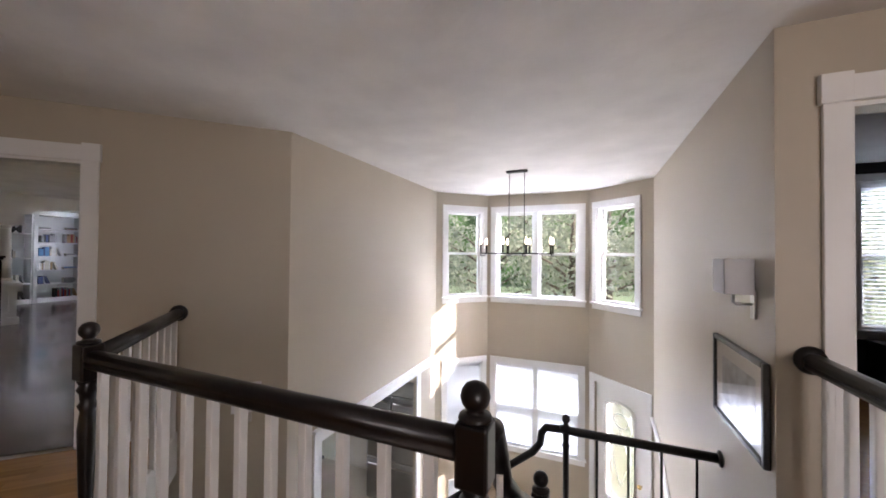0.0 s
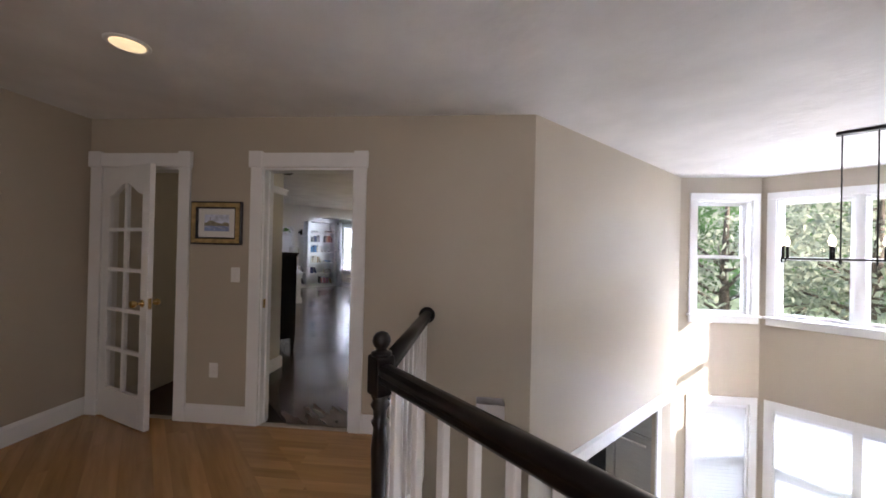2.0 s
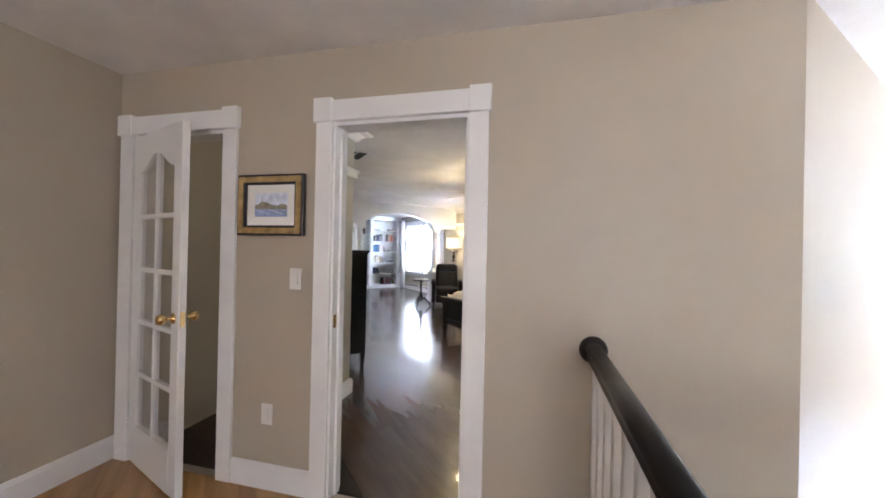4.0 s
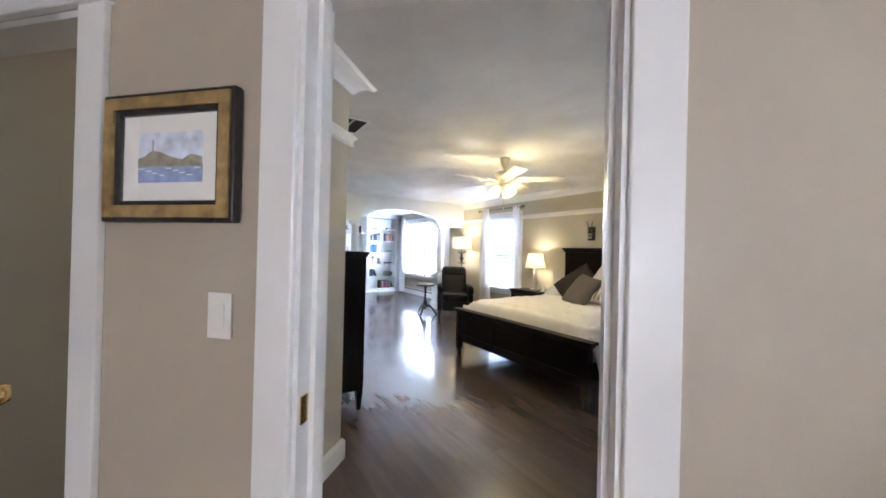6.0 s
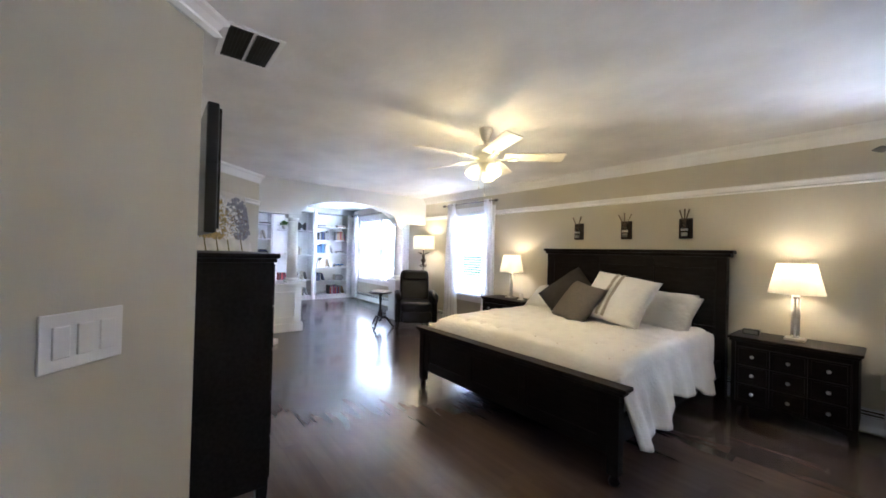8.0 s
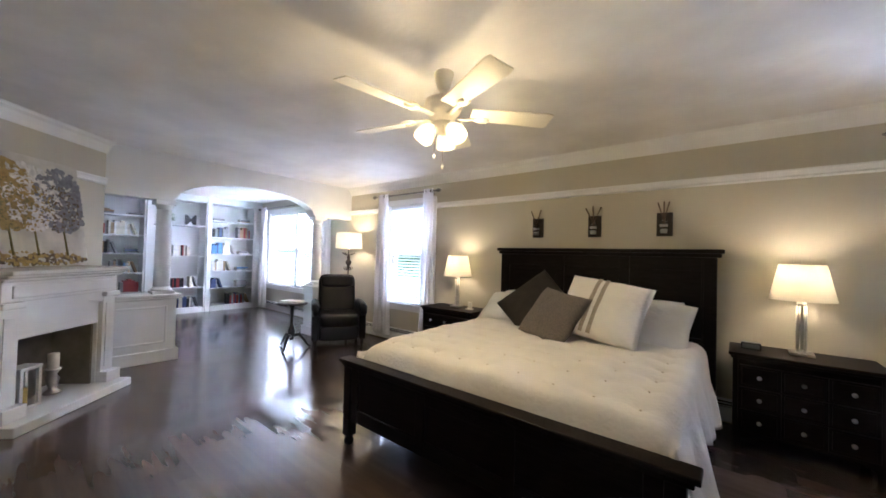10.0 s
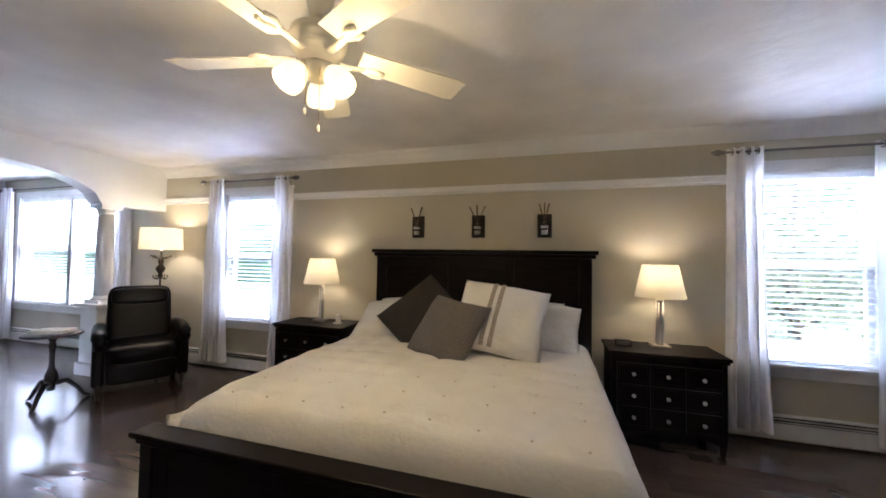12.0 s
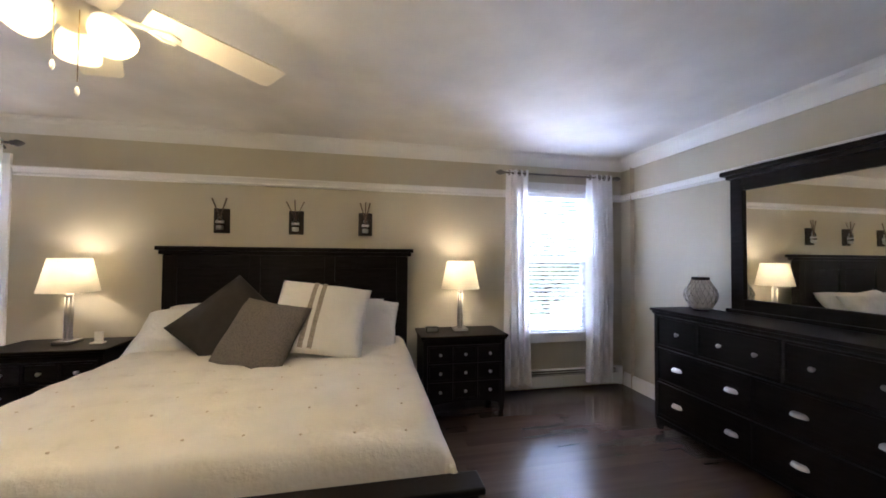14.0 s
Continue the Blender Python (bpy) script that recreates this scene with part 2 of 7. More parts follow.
def sweep(profile, pts, bm=None):
    """A moulding: a profile of (out, z) swept along a level open line of (x, y); out is to the right of the line."""
    bm = bm or bmesh.new()
    P = [Vector((p[0], p[1])) for p in pts]
    rings = []
    for i, p in enumerate(P):
        n = []
        if i > 0:
            d = (P[i] - P[i - 1]).normalized()
            n.append(Vector((d.y, -d.x)))
        if i < len(P) - 1:
            d = (P[i + 1] - P[i]).normalized()
            n.append(Vector((d.y, -d.x)))
        q = sum(n, Vector((0, 0)))
        q = q / max(q.dot(n[0]), 0.2)
        rings.append([bm.verts.new((p.x + q.x * o, p.y + q.y * o, z)) for o, z in profile])
    for a, b in zip(rings, rings[1:]):
        for k in range(len(profile)):
            j = (k + 1) % len(profile)
            bm.faces.new((a[k], a[j], b[j], b[k]))
    bm.faces.new(rings[0])
    bm.faces.new(rings[-1][::-1])
    bmesh.ops.recalc_face_normals(bm, faces=bm.faces[:])
    return bm


def join(*bms):
    out = bms[0]
    for b in bms[1:]:
        me = bpy.data.meshes.new("tmp")
        b.to_mesh(me)
        out.from_mesh(me)
        bpy.data.meshes.remove(me)
        b.free()
    return out


def mesh_of(name, bm, material):
    bmesh.ops.recalc_face_normals(bm, faces=bm.faces[:])
    me = bpy.data.meshes.new(name)
    bm.to_mesh(me)
    bm.free()
    for m in (material if isinstance(material, (list, tuple)) else [material]):
        me.materials.append(m)
    return me


def part(name, bm, material, parent, label=""):
    ob = new(name, mesh_of(name, bm, material))
    ob.parent = parent
    if label:
        ob["label"] = label
    return ob


def thing(name, m, label, category, group=""):
    """An Empty at a thing's base, that parents its parts."""
    ob = new(name)
    ob.empty_display_size = 0.1
    ob.matrix_basis = m
    return tagged(ob, label, category, group)


def solid(name, bm, material, label, category, group=""):
    return tagged(new(name, mesh_of(name, bm, material)), label, category, group)


def struct(name, bm, material, label="", category=""):
    return tagged(new(name, mesh_of(name, bm, material)), label, category, kind="structure")


def wall(name, p0, p1, z0, z1, t, material, holes=(), label="", off=0.0):
    """A wall from p0 to p1, its thickness to the left of the way; holes are (s0, s1, za, zb) along it."""
    a, b = Vector(p0), Vector(p1)
    L = (b - a).length
    d = (b - a) / L
    m = Matrix(((d.x, -d.y, 0, a.x), (d.y, d.x, 0, a.y), (0, 0, 1, 0), (0, 0, 0, 1)))
    bm = bmesh.new()
    cuts = sorted({0.0, L, *[h[0] for h in holes], *[h[1] for h in holes]})
    for s0, s1 in zip(cuts, cuts[1:]):
        zs = [z0]
        for h in sorted(holes, key=lambda q: q[2]):
            if h[0] <= s0 + 1e-6 and h[1] >= s1 - 1e-6:
                zs += [h[2], h[3]]
        zs.append(z1)
        for k in range(0, len(zs), 2):
            if zs[k + 1] - zs[k] > 1e-4:
                box(bm, s0, s1, off, off + t, zs[k], zs[k + 1], m)
    bmesh.ops.remove_doubles(bm, verts=bm.verts[:], dist=1e-5)
    return struct(name, bm, material, label, "wall")


def along(p0, p1):
    """A frame at p0 whose x runs to p1 and whose y points to the left."""
    a, b = Vector(p0), Vector(p1)
    d = (b - a).normalized()
    return Matrix(((d.x, -d.y, 0, a.x), (d.y, d.x, 0, a.y), (0, 0, 1, 0), (0, 0, 0, 1)))


def clip_poly(pts, planes):
    """Keep the part of a polygon where a*x + b*y <= c, for each (a, b, c)."""
    for a, b, c in planes:
        out = []
        for i in range(len(pts)):
            p, q = pts[i], pts[(i + 1) % len(pts)]
            dp, dq = a * p[0] + b * p[1] - c, a * q[0] + b * q[1] - c
            if dp <= 0:
                out.append(p)
            if dp * dq < 0:
                k = dp / (dp - dq)
                out.append((p[0] + k * (q[0] - p[0]), p[1] + k * (q[1] - p[1])))
        pts = out
        if len(pts) < 3:
            return []
    return pts

# ---- the large structure ----
LOW = -2.70                       # the lower storey's floor
CE, CB = 2.45, 2.50               # ceilings of the hall and of the bedroom
C = Vector((-2.893, 2.637))       # corner of the foyer and the slanting hall wall
U, N = Vector((-0.70711, -0.70711)), Vector((0.70711, -0.70711))   # along the slanting wall, and out of it into the hall


def dg(s, n=0.0):
    p = C + U * s + N * n
    return (p.x, p.y)


HC = dg(3.64)
HE = (HC[0] + N.x * 3.4, HC[1] + N.y * 3.4)
D1, D0, DH = (1.37, 2.125), (2.825, 3.52), 2.05

# slanting wall: a hall face and a bedroom face
wall("wall_hall_slanting", dg(3.70), dg(0), LOW, CE, 0.06, M_TAUPE, [(3.70 - D1[1], 3.70 - D1[0], 0, DH), (3.70 - D0[1], 3.70 - D0[0], 0, DH)])
wall("wall_bedroom_slanting", dg(2.78, -0.061), dg(0.0, -0.061), -0.02, CB, 0.06, M_GREIGE, [(2.78 - D1[1], 2.78 - D1[0], -0.02, DH)])
wall("wall_hall_far_side", HE, HC, -0.3, CE, 0.12, M_TAUPE)
wall("wall_hall_back", (HE[0] - 0.05, -2.52), (3.2, -2.52), -0.3, CE, -0.12, M_TAUPE, [(0.7 - HE[0] + 0.05, 2.7 - HE[0] + 0.05, 0.75, 2.15)])
wall("wall_hall_end", (3.2, 2.36), (3.2, -2.5), -0.3, CE, 0.12, M_TAUPE)
# foyer walls; the kitchen's wide opening in the left one
KY0, KY1, KZ = 3.05, 5.10, -0.40
wall("wall_foyer_left", (-2.893, 2.637), (-2.893, 5.80), LOW, CE, 0.043, M_TAUPE, [(KY0 - 2.637, KY1 - 2.637, LOW, KZ)])
wall("wall_foyer_right", (0.28, 5.75), (0.28, 2.36), LOW, CE, 0.10, M_TAUPE)
wall("wall_hall_right_door", (0.38, 2.36), (3.2, 2.36), LOW, CE, 0.12, M_TAUPE, [(0.15, 0.97, 0, 2.07)])
wall("wall_under_hall", (-2.9, 1.02), (0.34, 1.02), LOW, -0.30, -0.1, M_TAUPE)
wall("wall_under_landing", (0.36, 2.36), (0.36, 1.02), LOW, -0.30, 0.1, M_TAUPE)
wall("wall_under_slant", (-3.6, 2.0), (-2.9, 1.02), LOW, -0.30, -0.1, M_TAUPE)
BL0, BL1, BR0, BR1 = (-2.893, 5.80), (-2.19, 6.50), (-0.52, 6.50), (0.28, 5.75)
UZ0, UZ1, LZ0, LZ1 = 0.68, 2.16, -1.86, -0.46
wall("wall_bay_left", BL0, BL1, LOW, CE, 0.16, M_TAUPE, [(0.20, 0.88, UZ0, UZ1), (0.20, 0.88, LZ0, LZ1)])
wall("wall_bay_middle", BL1, BR0, LOW, CE, 0.16, M_TAUPE, [(0.14, 1.53, UZ0, UZ1), (0.14, 1.53, LZ0, LZ1)])
wall("wall_bay_right", BR0, BR1, LOW, CE, 0.16, M_TAUPE, [(0.16, 0.83, UZ0, UZ1), (0.12, 0.98, LOW, -0.55)])
# bedroom walls
WIN_R, WIN_L, WIN_N = (-4.22, -3.38), (-9.62, -8.72), (-13.75, -11.35)
HX = -14.7
wall("wall_headboard", (HX, 6.09), (-2.893, 6.09), -0.02, CB, 0.16, M_GREIGE,
     [(w[0] - HX, w[1] - HX, 0.60, 2.12) for w in (WIN_R, WIN_L)] + [(WIN_N[0] - HX, WIN_N[1] - HX, 0.60, 2.22)])
wall("wall_dresser", (-2.98, 2.78), (-2.98, 6.09), -0.02, CB, -0.043, M_GREIGE)
PJ, PC = dg(2.70, -0.121), dg(2.70, -1.336)
SY = 1.55
FE, FM = Vector((-0.70711, 0.70711)), Vector((0.70711, 0.70711))     # along the fireplace wall, and out of it
FP0 = Vector((-9.92, 3.00))                                 # the hearth's corner
fw = lambda k, o: tuple(FP0 - FE * k + FM * o)
FA, FB = (-10.65, 2.84), (-9.36, SY)
wall("wall_passage", PC, PJ, -0.02, 3.4, -0.07, M_GREIGE)
wall("wall_passage_return", (-5.72, SY), PC, -0.02, CB, 0.02, M_GREIGE)
wall("wall_television", (FB[0], SY), (-5.72, SY), -0.02, CB, -0.12, M_GREIGE)
wall("wall_fireplace", FA, FB, -0.02, CB, -0.12, M_GREIGE)
wall("wall_nook_south", (-14.75, 2.78), (-10.70, 2.78), -0.02, CB, -0.12, M_WHITE2)
wall("wall_nook_end", (-14.62, 6.09), (-14.62, 2.78), -0.02, CB, -0.12, M_WHITE2)

# ceilings
struct("ceiling", prism([(-6.2, -3.0), (3.3, -3.0), (3.3, 5.75), (0.30, 5.82), (-0.45, 6.66), (-2.25, 6.66), (-2.93, 5.82), (-2.93, 2.637), (-2.95, 2.61), (-5.7, -0.14)], CE, CE + 0.2), M_CEIL, "off-white swirled plaster ceiling over hall and foyer", "ceiling")
struct("ceiling_bedroom", prism([(-14.75, 1.3), (-4.45, 1.1), (-2.94, 2.68), (-2.94, 6.2), (-14.75, 6.2)], CB, CB + 0.15), M_CEIL, "white swirled plaster bedroom ceiling", "ceiling")

# floors under the boards
HALL_POLY = [(-2.60, 1.18), dg(0.80), dg(3.9), HE, (3.2, -2.5), (3.2, 2.36), (0.36, 2.36), (0.36, 1.18)]
floor_h = struct("floor", prism(HALL_POLY[::-1], -0.28, -0.012), M_SUBFLOOR, "honey oak board floor of the upper hall", "floor")
floor_b = struct("floor_bedroom", prism([(-14.75, 1.3), (-4.62, 1.08), dg(1.2, -0.02), (-2.96, 2.66), (-2.96, 6.1), (-14.75, 6.1)], -0.25, -0.012), M_SUBFLOOR, "glossy dark walnut board floor", "floor")
struct("floor_lower", prism([(-8, 1.0), (2.0, 1.0), (2.0, 5.75), (0.3, 5.8), (-0.5, 6.52), (-2.2, 6.52), (-2.9, 5.85), (-2.95, 6.2), (-8, 6.2)], LOW - 0.2, LOW), M_TILE, "pale tiled floor of the lower storey", "floor")
struct("hall_edge_trim", B(-2.62, 0.36, 1.181, 1.20, -0.30, 0.012), M_WHITE, "white painted fascia under the balustrade", "trim")
fa = along((-2.60, 1.19), dg(0.80))
struct("hall_edge_trim_slant", B(0.02, 1.24, -0.02, 0.0, -0.30, 0.012, fa), M_WHITE, "white painted fascia under the balustrade", "trim")

# mouldings
CROWN = [(0, CB - 0.125), (0.012, CB - 0.125), (0.02, CB - 0.11), (0.03, CB - 0.085), (0.055, CB - 0.045), (0.085, CB - 0.025), (0.09, CB - 0.012), (0.10, CB - 0.001), (0, CB - 0.001)]
RAILP = [(0, 2.03), (0.012, 2.03), (0.022, 2.043), (0.016, 2.056), (0.022, 2.08), (0.03, 2.093), (0.03, 2.105), (0, 2.105)]
BASE = [(0, 0.0), (0.016, 0.0), (0.016, 0.115), (0.010, 0.13), (0.006, 0.142), (0, 0.142)]
INNER = [(-10.65, 6.087), (-2.983, 6.087), (-2.983, 2.82)]
struct("crown_moulding", sweep(CROWN, INNER), M_WHITE, "white crown moulding", "trim")
struct("crown_moulding_passage", sweep(CROWN, [PJ, PC, (-5.72, SY), FB, FA]), M_WHITE, "white crown moulding", "trim")
for nm, a, b in (("picture_rail_1", (-8.62, 6.087), (-4.30, 6.087)), ("picture_rail_2", (-10.65, 6.087), (-9.72, 6.087))):
    struct(nm, sweep(RAILP, [a, b]), M_WHITE, "white picture rail", "trim")
struct("picture_rail_3", sweep(RAILP, [(-3.28, 6.087), (-2.983, 6.087), (-2.983, 2.82)]), M_WHITE, "white picture rail", "trim")
struct("picture_rail_4", sweep(RAILP, [PJ, PC, (-5.72, SY), FB, FA]), M_WHITE, "white picture rail", "trim")
struct("baseboard_1", sweep(BASE, [(-2.983, 6.04), (-2.983, 2.82)]), M_WHITE, "white baseboard", "trim")
struct("baseboard_2", sweep(BASE, [(PJ[0] - 0.02, PJ[1] + 0.008), PC, (-5.72, SY), FB]), M_WHITE, "white baseboard", "trim")
for i, (a, b) in enumerate(((2.73, 2.217), (1.278, 0.86))):
    struct("baseboard_hall", sweep(BASE, [dg(b), dg(a)][::-1]), M_WHITE, "white baseboard", "trim")
struct("baseboard_hall_side", sweep(BASE, [HE, HC]), M_WHITE, "white baseboard", "trim")


# door casings: side boards, a taller head with end blocks
def casing(name, m, s0, s1, h, out, w=0.092, label="white door casing with corner blocks", lining=0.125, base=0.0):
    """m: frame along the wall, y out of it into the wall; out: -1 when the face looks to -y."""
    f = 0.022 * out
    t = thing(name, m, label, "door casing")
    t["kind"] = "structure"
    part("side_board", B(s0 - w, s0 + 0.006, 0, f, base, h, bevel=0.004), M_WHITE, t)
    part("side_board", B(s1 - 0.006, s1 + w, 0, f, base, h, bevel=0.004), M_WHITE, t)
    part("head_board", B(s0 - w, s1 + w, 0, f * 1.2, h + 0.001, h + 0.112, bevel=0.004), M_WHITE, t)
    for a in (s0 - w - 0.012, s1 - 0.004):
        part("head_block", B(a, a + w + 0.016, 0, f * 1.6, h - 0.004, h + 0.125, bevel=0.004), M_WHITE, t)
    if lining:
        part("jamb", B(s0 - 0.002, s0 + 0.018, -0.002 * -out, -lining * out, base, h), M_WHITE, t)
        part("jamb", B(s1 - 0.018, s1 + 0.002, -0.002 * -out, -lining * out, base, h), M_WHITE, t)
        part("head_jamb", B(s0 + 0.018, s1 - 0.018, 0, -lining * out, h - 0.02, h), M_WHITE, t)
        part("stop", B(s0 + 0.018, s0 + 0.032, -0.05 * out, -0.09 * out, base, h - 0.02), M_WHITE, t)
        part("stop", B(s1 - 0.032, s1 - 0.018, -0.05 * out, -0.09 * out, base, h - 0.02), M_WHITE, t)
    return t


dm = along(dg(0), dg(3.87))          # x along the slanting wall, y to its left: into the hall
cas1 = casing("door_1", dm, D1[0], D1[1], DH, 1)
cas0 = casing("door_2", dm, D0[0], D0[1], DH, 1)
for z in (0.22, 0.99, 1.765):
    part("hinge", join(B(D1[0] + 0.0175, D1[0] + 0.021, -0.123, -0.092, z, z + 0.1), tube([(D1[0] + 0.012, -0.131, z), (D1[0] + 0.012, -0.131, z + 0.1)], 0.0085, 10)), M_BRASS, cas1, "brass hinge leaf and barrel")
# the bedroom door itself, swung right back against the slanting wall
leaf = thing("bedroom_door", dm @ Matrix.Translation((D1[0] - 0.010, -0.140, 0)) @ Matrix.Rotation(radians(187), 4, "Z"), "white panelled bedroom door swung back to the wall", "door")
LW = D1[1] - D1[0] - 0.045
for a, b in ((0.0, 0.105), (LW - 0.105, LW)):
    part("stile", B(a, b, 0.0, 0.036, 0.012, 2.02, bevel=0.003), M_WHITE, leaf)
for a, b in ((0.012, 0.23), (0.93, 1.05), (1.90, 2.02)):
    part("rail", B(0.105, LW - 0.105, 0.0, 0.036, a, b), M_WHITE, leaf)
for a, b in ((0.23, 0.93), (1.05, 1.90)):
    part("panel", join(B(0.105, LW - 0.105, 0.012, 0.024, a, b), B(0.145, LW - 0.145, 0.006, 0.030, a + 0.04, b - 0.04, bevel=0.005)), M_WHITE, leaf)
for y_, q_ in ((0.036, -90), (0.0, 90)):
    part("knob", lathe([(0.028, 0), (0.028, 0.005), (0.010, 0.010), (0.010, 0.028), (0.024, 0.036), (0.027, 0.048), (0.012, 0.058)], 16, m=Matrix.Translation((LW - 0.06, y_, 0.98)) @ Matrix.Rotation(radians(q_), 4, "X")), M_BRASS, leaf, "polished brass knob")
part("strike_plate", B(D1[1] - 0.0215, D1[1] - 0.0175, -0.04, -0.01, 0.93, 1.0), M_BRASS, cas1, "brass strike plate")
rm = along((0.38, 2.36), (3.2, 2.36))
casing("door_3", rm, 0.15, 0.97, 2.07, -1)
# bedroom side of the door has its casing too
casing("door_4", along(dg(0, -0.121), dg(3.87, -0.121)), D1[0], D1[1], DH, -1, lining=0)
# kitchen opening trim
km = along((-2.893, 2.637), (-2.893, 5.80))
kt = thing("opening_kitchen", km, "white cased opening to the kitchen", "opening trim")
kt["kind"] = "structure"
part("head_board", B(KY0 - 2.637 - 0.1, 3.02, 0, -0.025, KZ, KZ + 0.11, bevel=0.004), M_WHITE, kt)
part("head_cap", B(KY0 - 2.637 - 0.12, 3.04, 0, -0.05, KZ + 0.111, KZ + 0.14, bevel=0.004), M_WHITE, kt)
part("side_board", B(KY1 - 2.637, KY1 - 2.637 + 0.12, 0, -0.022, LOW, KZ), M_WHITE, kt)
part("side_board", B(KY0 - 2.637 - 0.1, KY0 - 2.637, 0, -0.022, LOW, KZ), M_WHITE, kt)


# windows
def window(name, p0, p1, s0, s1, z0, z1, depth, panes=1, blind=False, label="", casew=0.085, sill=True, full=True, tilted=-20):
    """A double-hung window in an opening of the wall p0 to p1, whose inside face is at y=0 and whose thickness goes to +y."""
    m = along(p0, p1)
    t = thing(name, m, label or "white double-hung window", "window")
    t["kind"] = "structure"
    if full:
        part("side_casing", B(s0 - casew, s0, -0.02, 0, z0, z1, bevel=0.003), M_WHITE, t)
        part("side_casing", B(s1, s1 + casew, -0.02, 0, z0, z1, bevel=0.003), M_WHITE, t)
        part("head_casing", B(s0 - casew, s1 + casew, -0.024, 0, z1, z1 + casew, bevel=0.003), M_WHITE, t)
    part("sill", B(s0 - casew - 0.02, s1 + casew + 0.02, -0.05, 0.05, z0 - 0.03, z0, bevel=0.006), M_WHITE, t)
    part("apron", B(s0 - casew, s1 + casew, -0.018, 0, z0 - 0.11, z0 - 0.031, bevel=0.003), M_WHITE, t)
    for a, b in ((s0, s0 + 0.02), (s1 - 0.02, s1)):
        part("side_jamb", B(a, b, 0.002, depth, z0, z1), M_WHITE, t)
    part("head_jamb", B(s0 + 0.02, s1 - 0.02, 0.002, depth, z1 - 0.02, z1), M_WHITE, t)
    w = (s1 - s0) / panes
    for k in range(panes):
        a, b = s0 + k * w, s0 + (k + 1) * w
        if k:
            part("mullion", B(a - 0.035, a + 0.035, 0.0, depth, z0, z1 - 0.02), M_WHITE, t)
        a, b = a + (0.036 if k else 0.021), b - (0.036 if k < panes - 1 else 0.021)
        zm = (z0 + z1) / 2
        for lo, hi, y in ((z0 + 0.002, zm + 0.02, 0.06), (zm - 0.02, z1 - 0.022, 0.095)):
            f = 0.042
            bm = B(a, a + f, y, y + 0.032, lo, hi)
            box(bm, b - f, b, y, y + 0.032, lo, hi)
            box(bm, a + f, b - f, y, y + 0.032, lo, lo + f)
            box(bm, a + f, b - f, y, y + 0.032, hi - f, hi)
            sash = part("sash", bm, M_WHITE, t)
            g = part("pane", B(a + f, b - f, y + 0.014, y + 0.018, lo + f, hi - f), M_GLASS, sash, "clear window glass")
            g.visible_shadow = False
        if blind:
            bl = tagged(part("blind", B(a, b, 0.012, 0.05, z1 - 0.065, z1 - 0.022), M_BLIND, t, "white horizontal slat blind"))
            n = int((z1 - z0 - 0.09) / 0.045)
            tilt = Matrix.Rotation(radians(tilted), 4, "X")
            sl = mesh_of("slat", B(-(b - a) / 2 + 0.004, (b - a) / 2 - 0.004, -0.024, 0.024, -0.0015, 0.0015), M_BLIND)
            for i in range(n):
                o = new("slat", sl)
                o.parent = bl
                o.matrix_basis = Matrix.Translation(((a + b) / 2, 0.031, z1 - 0.085 - i * 0.045)) @ tilt
            part("bottom_rail", B(a + 0.004, b - 0.004, 0.016, 0.046, z0 + 0.004, z0 + 0.024), M_BLIND, bl)
    return t


window("window_1", BL0, BL1, 0.20, 0.88, UZ0, UZ1, 0.16, label="white double-hung bay window")
window("window_2", BL1, BR0, 0.14, 1.53, UZ0, UZ1, 0.16, 2, label="white paired bay window")
window("window_3", BR0, BR1, 0.16, 0.83, UZ0, UZ1, 0.16, label="white double-hung bay window")
window("window_4", BL0, BL1, 0.20, 0.88, LZ0, LZ1, 0.16, 1, True, label="white lower bay window with blinds", tilted=42)
window("window_5", BL1, BR0, 0.14, 1.53, LZ0, LZ1, 0.16, 2, True, label="white lower bay window with blinds", tilted=42)
# added window, never in view, an opening for the hall's fill lamp
window("added_window_10", (2.7, -2.52), (0.7, -2.52), 0.0, 2.0, 0.75, 2.15, 0.12, 2, label="white paired window added unseen at the hall back")
window("window_6", (HX, 6.09), (-2.9, 6.09), WIN_R[0] - HX, WIN_R[1] - HX, 0.60, 2.12, 0.16, 1, True, label="white double-hung bedroom window with slat blind")
window("window_7", (HX, 6.09), (-2.9, 6.09), WIN_L[0] - HX, WIN_L[1] - HX, 0.60, 2.12, 0.16, 1, True, label="white double-hung bedroom window with slat blind")
window("window_8", (HX, 6.09), (-2.9, 6.09), WIN_N[0] - HX, WIN_N[1] - HX, 0.60, 2.22, 0.16, 2, True, label="white paired reading-nook window with slat blinds")

def prism_xz(pts, y0, y1):
    bm = bmesh.new()
    a = [bm.verts.new((x, y0, z)) for x, z in pts]
    b = [bm.verts.new((x, y1, z)) for x, z in pts]
    bm.faces.new(a)
    bm.faces.new(b[::-1])
    for k in range(len(pts)):
        j = (k + 1) % len(pts)
        bm.faces.new((a[k], b[k], b[j], a[j]))
    bmesh.ops.recalc_face_normals(bm, faces=bm.faces[:])
    return bm


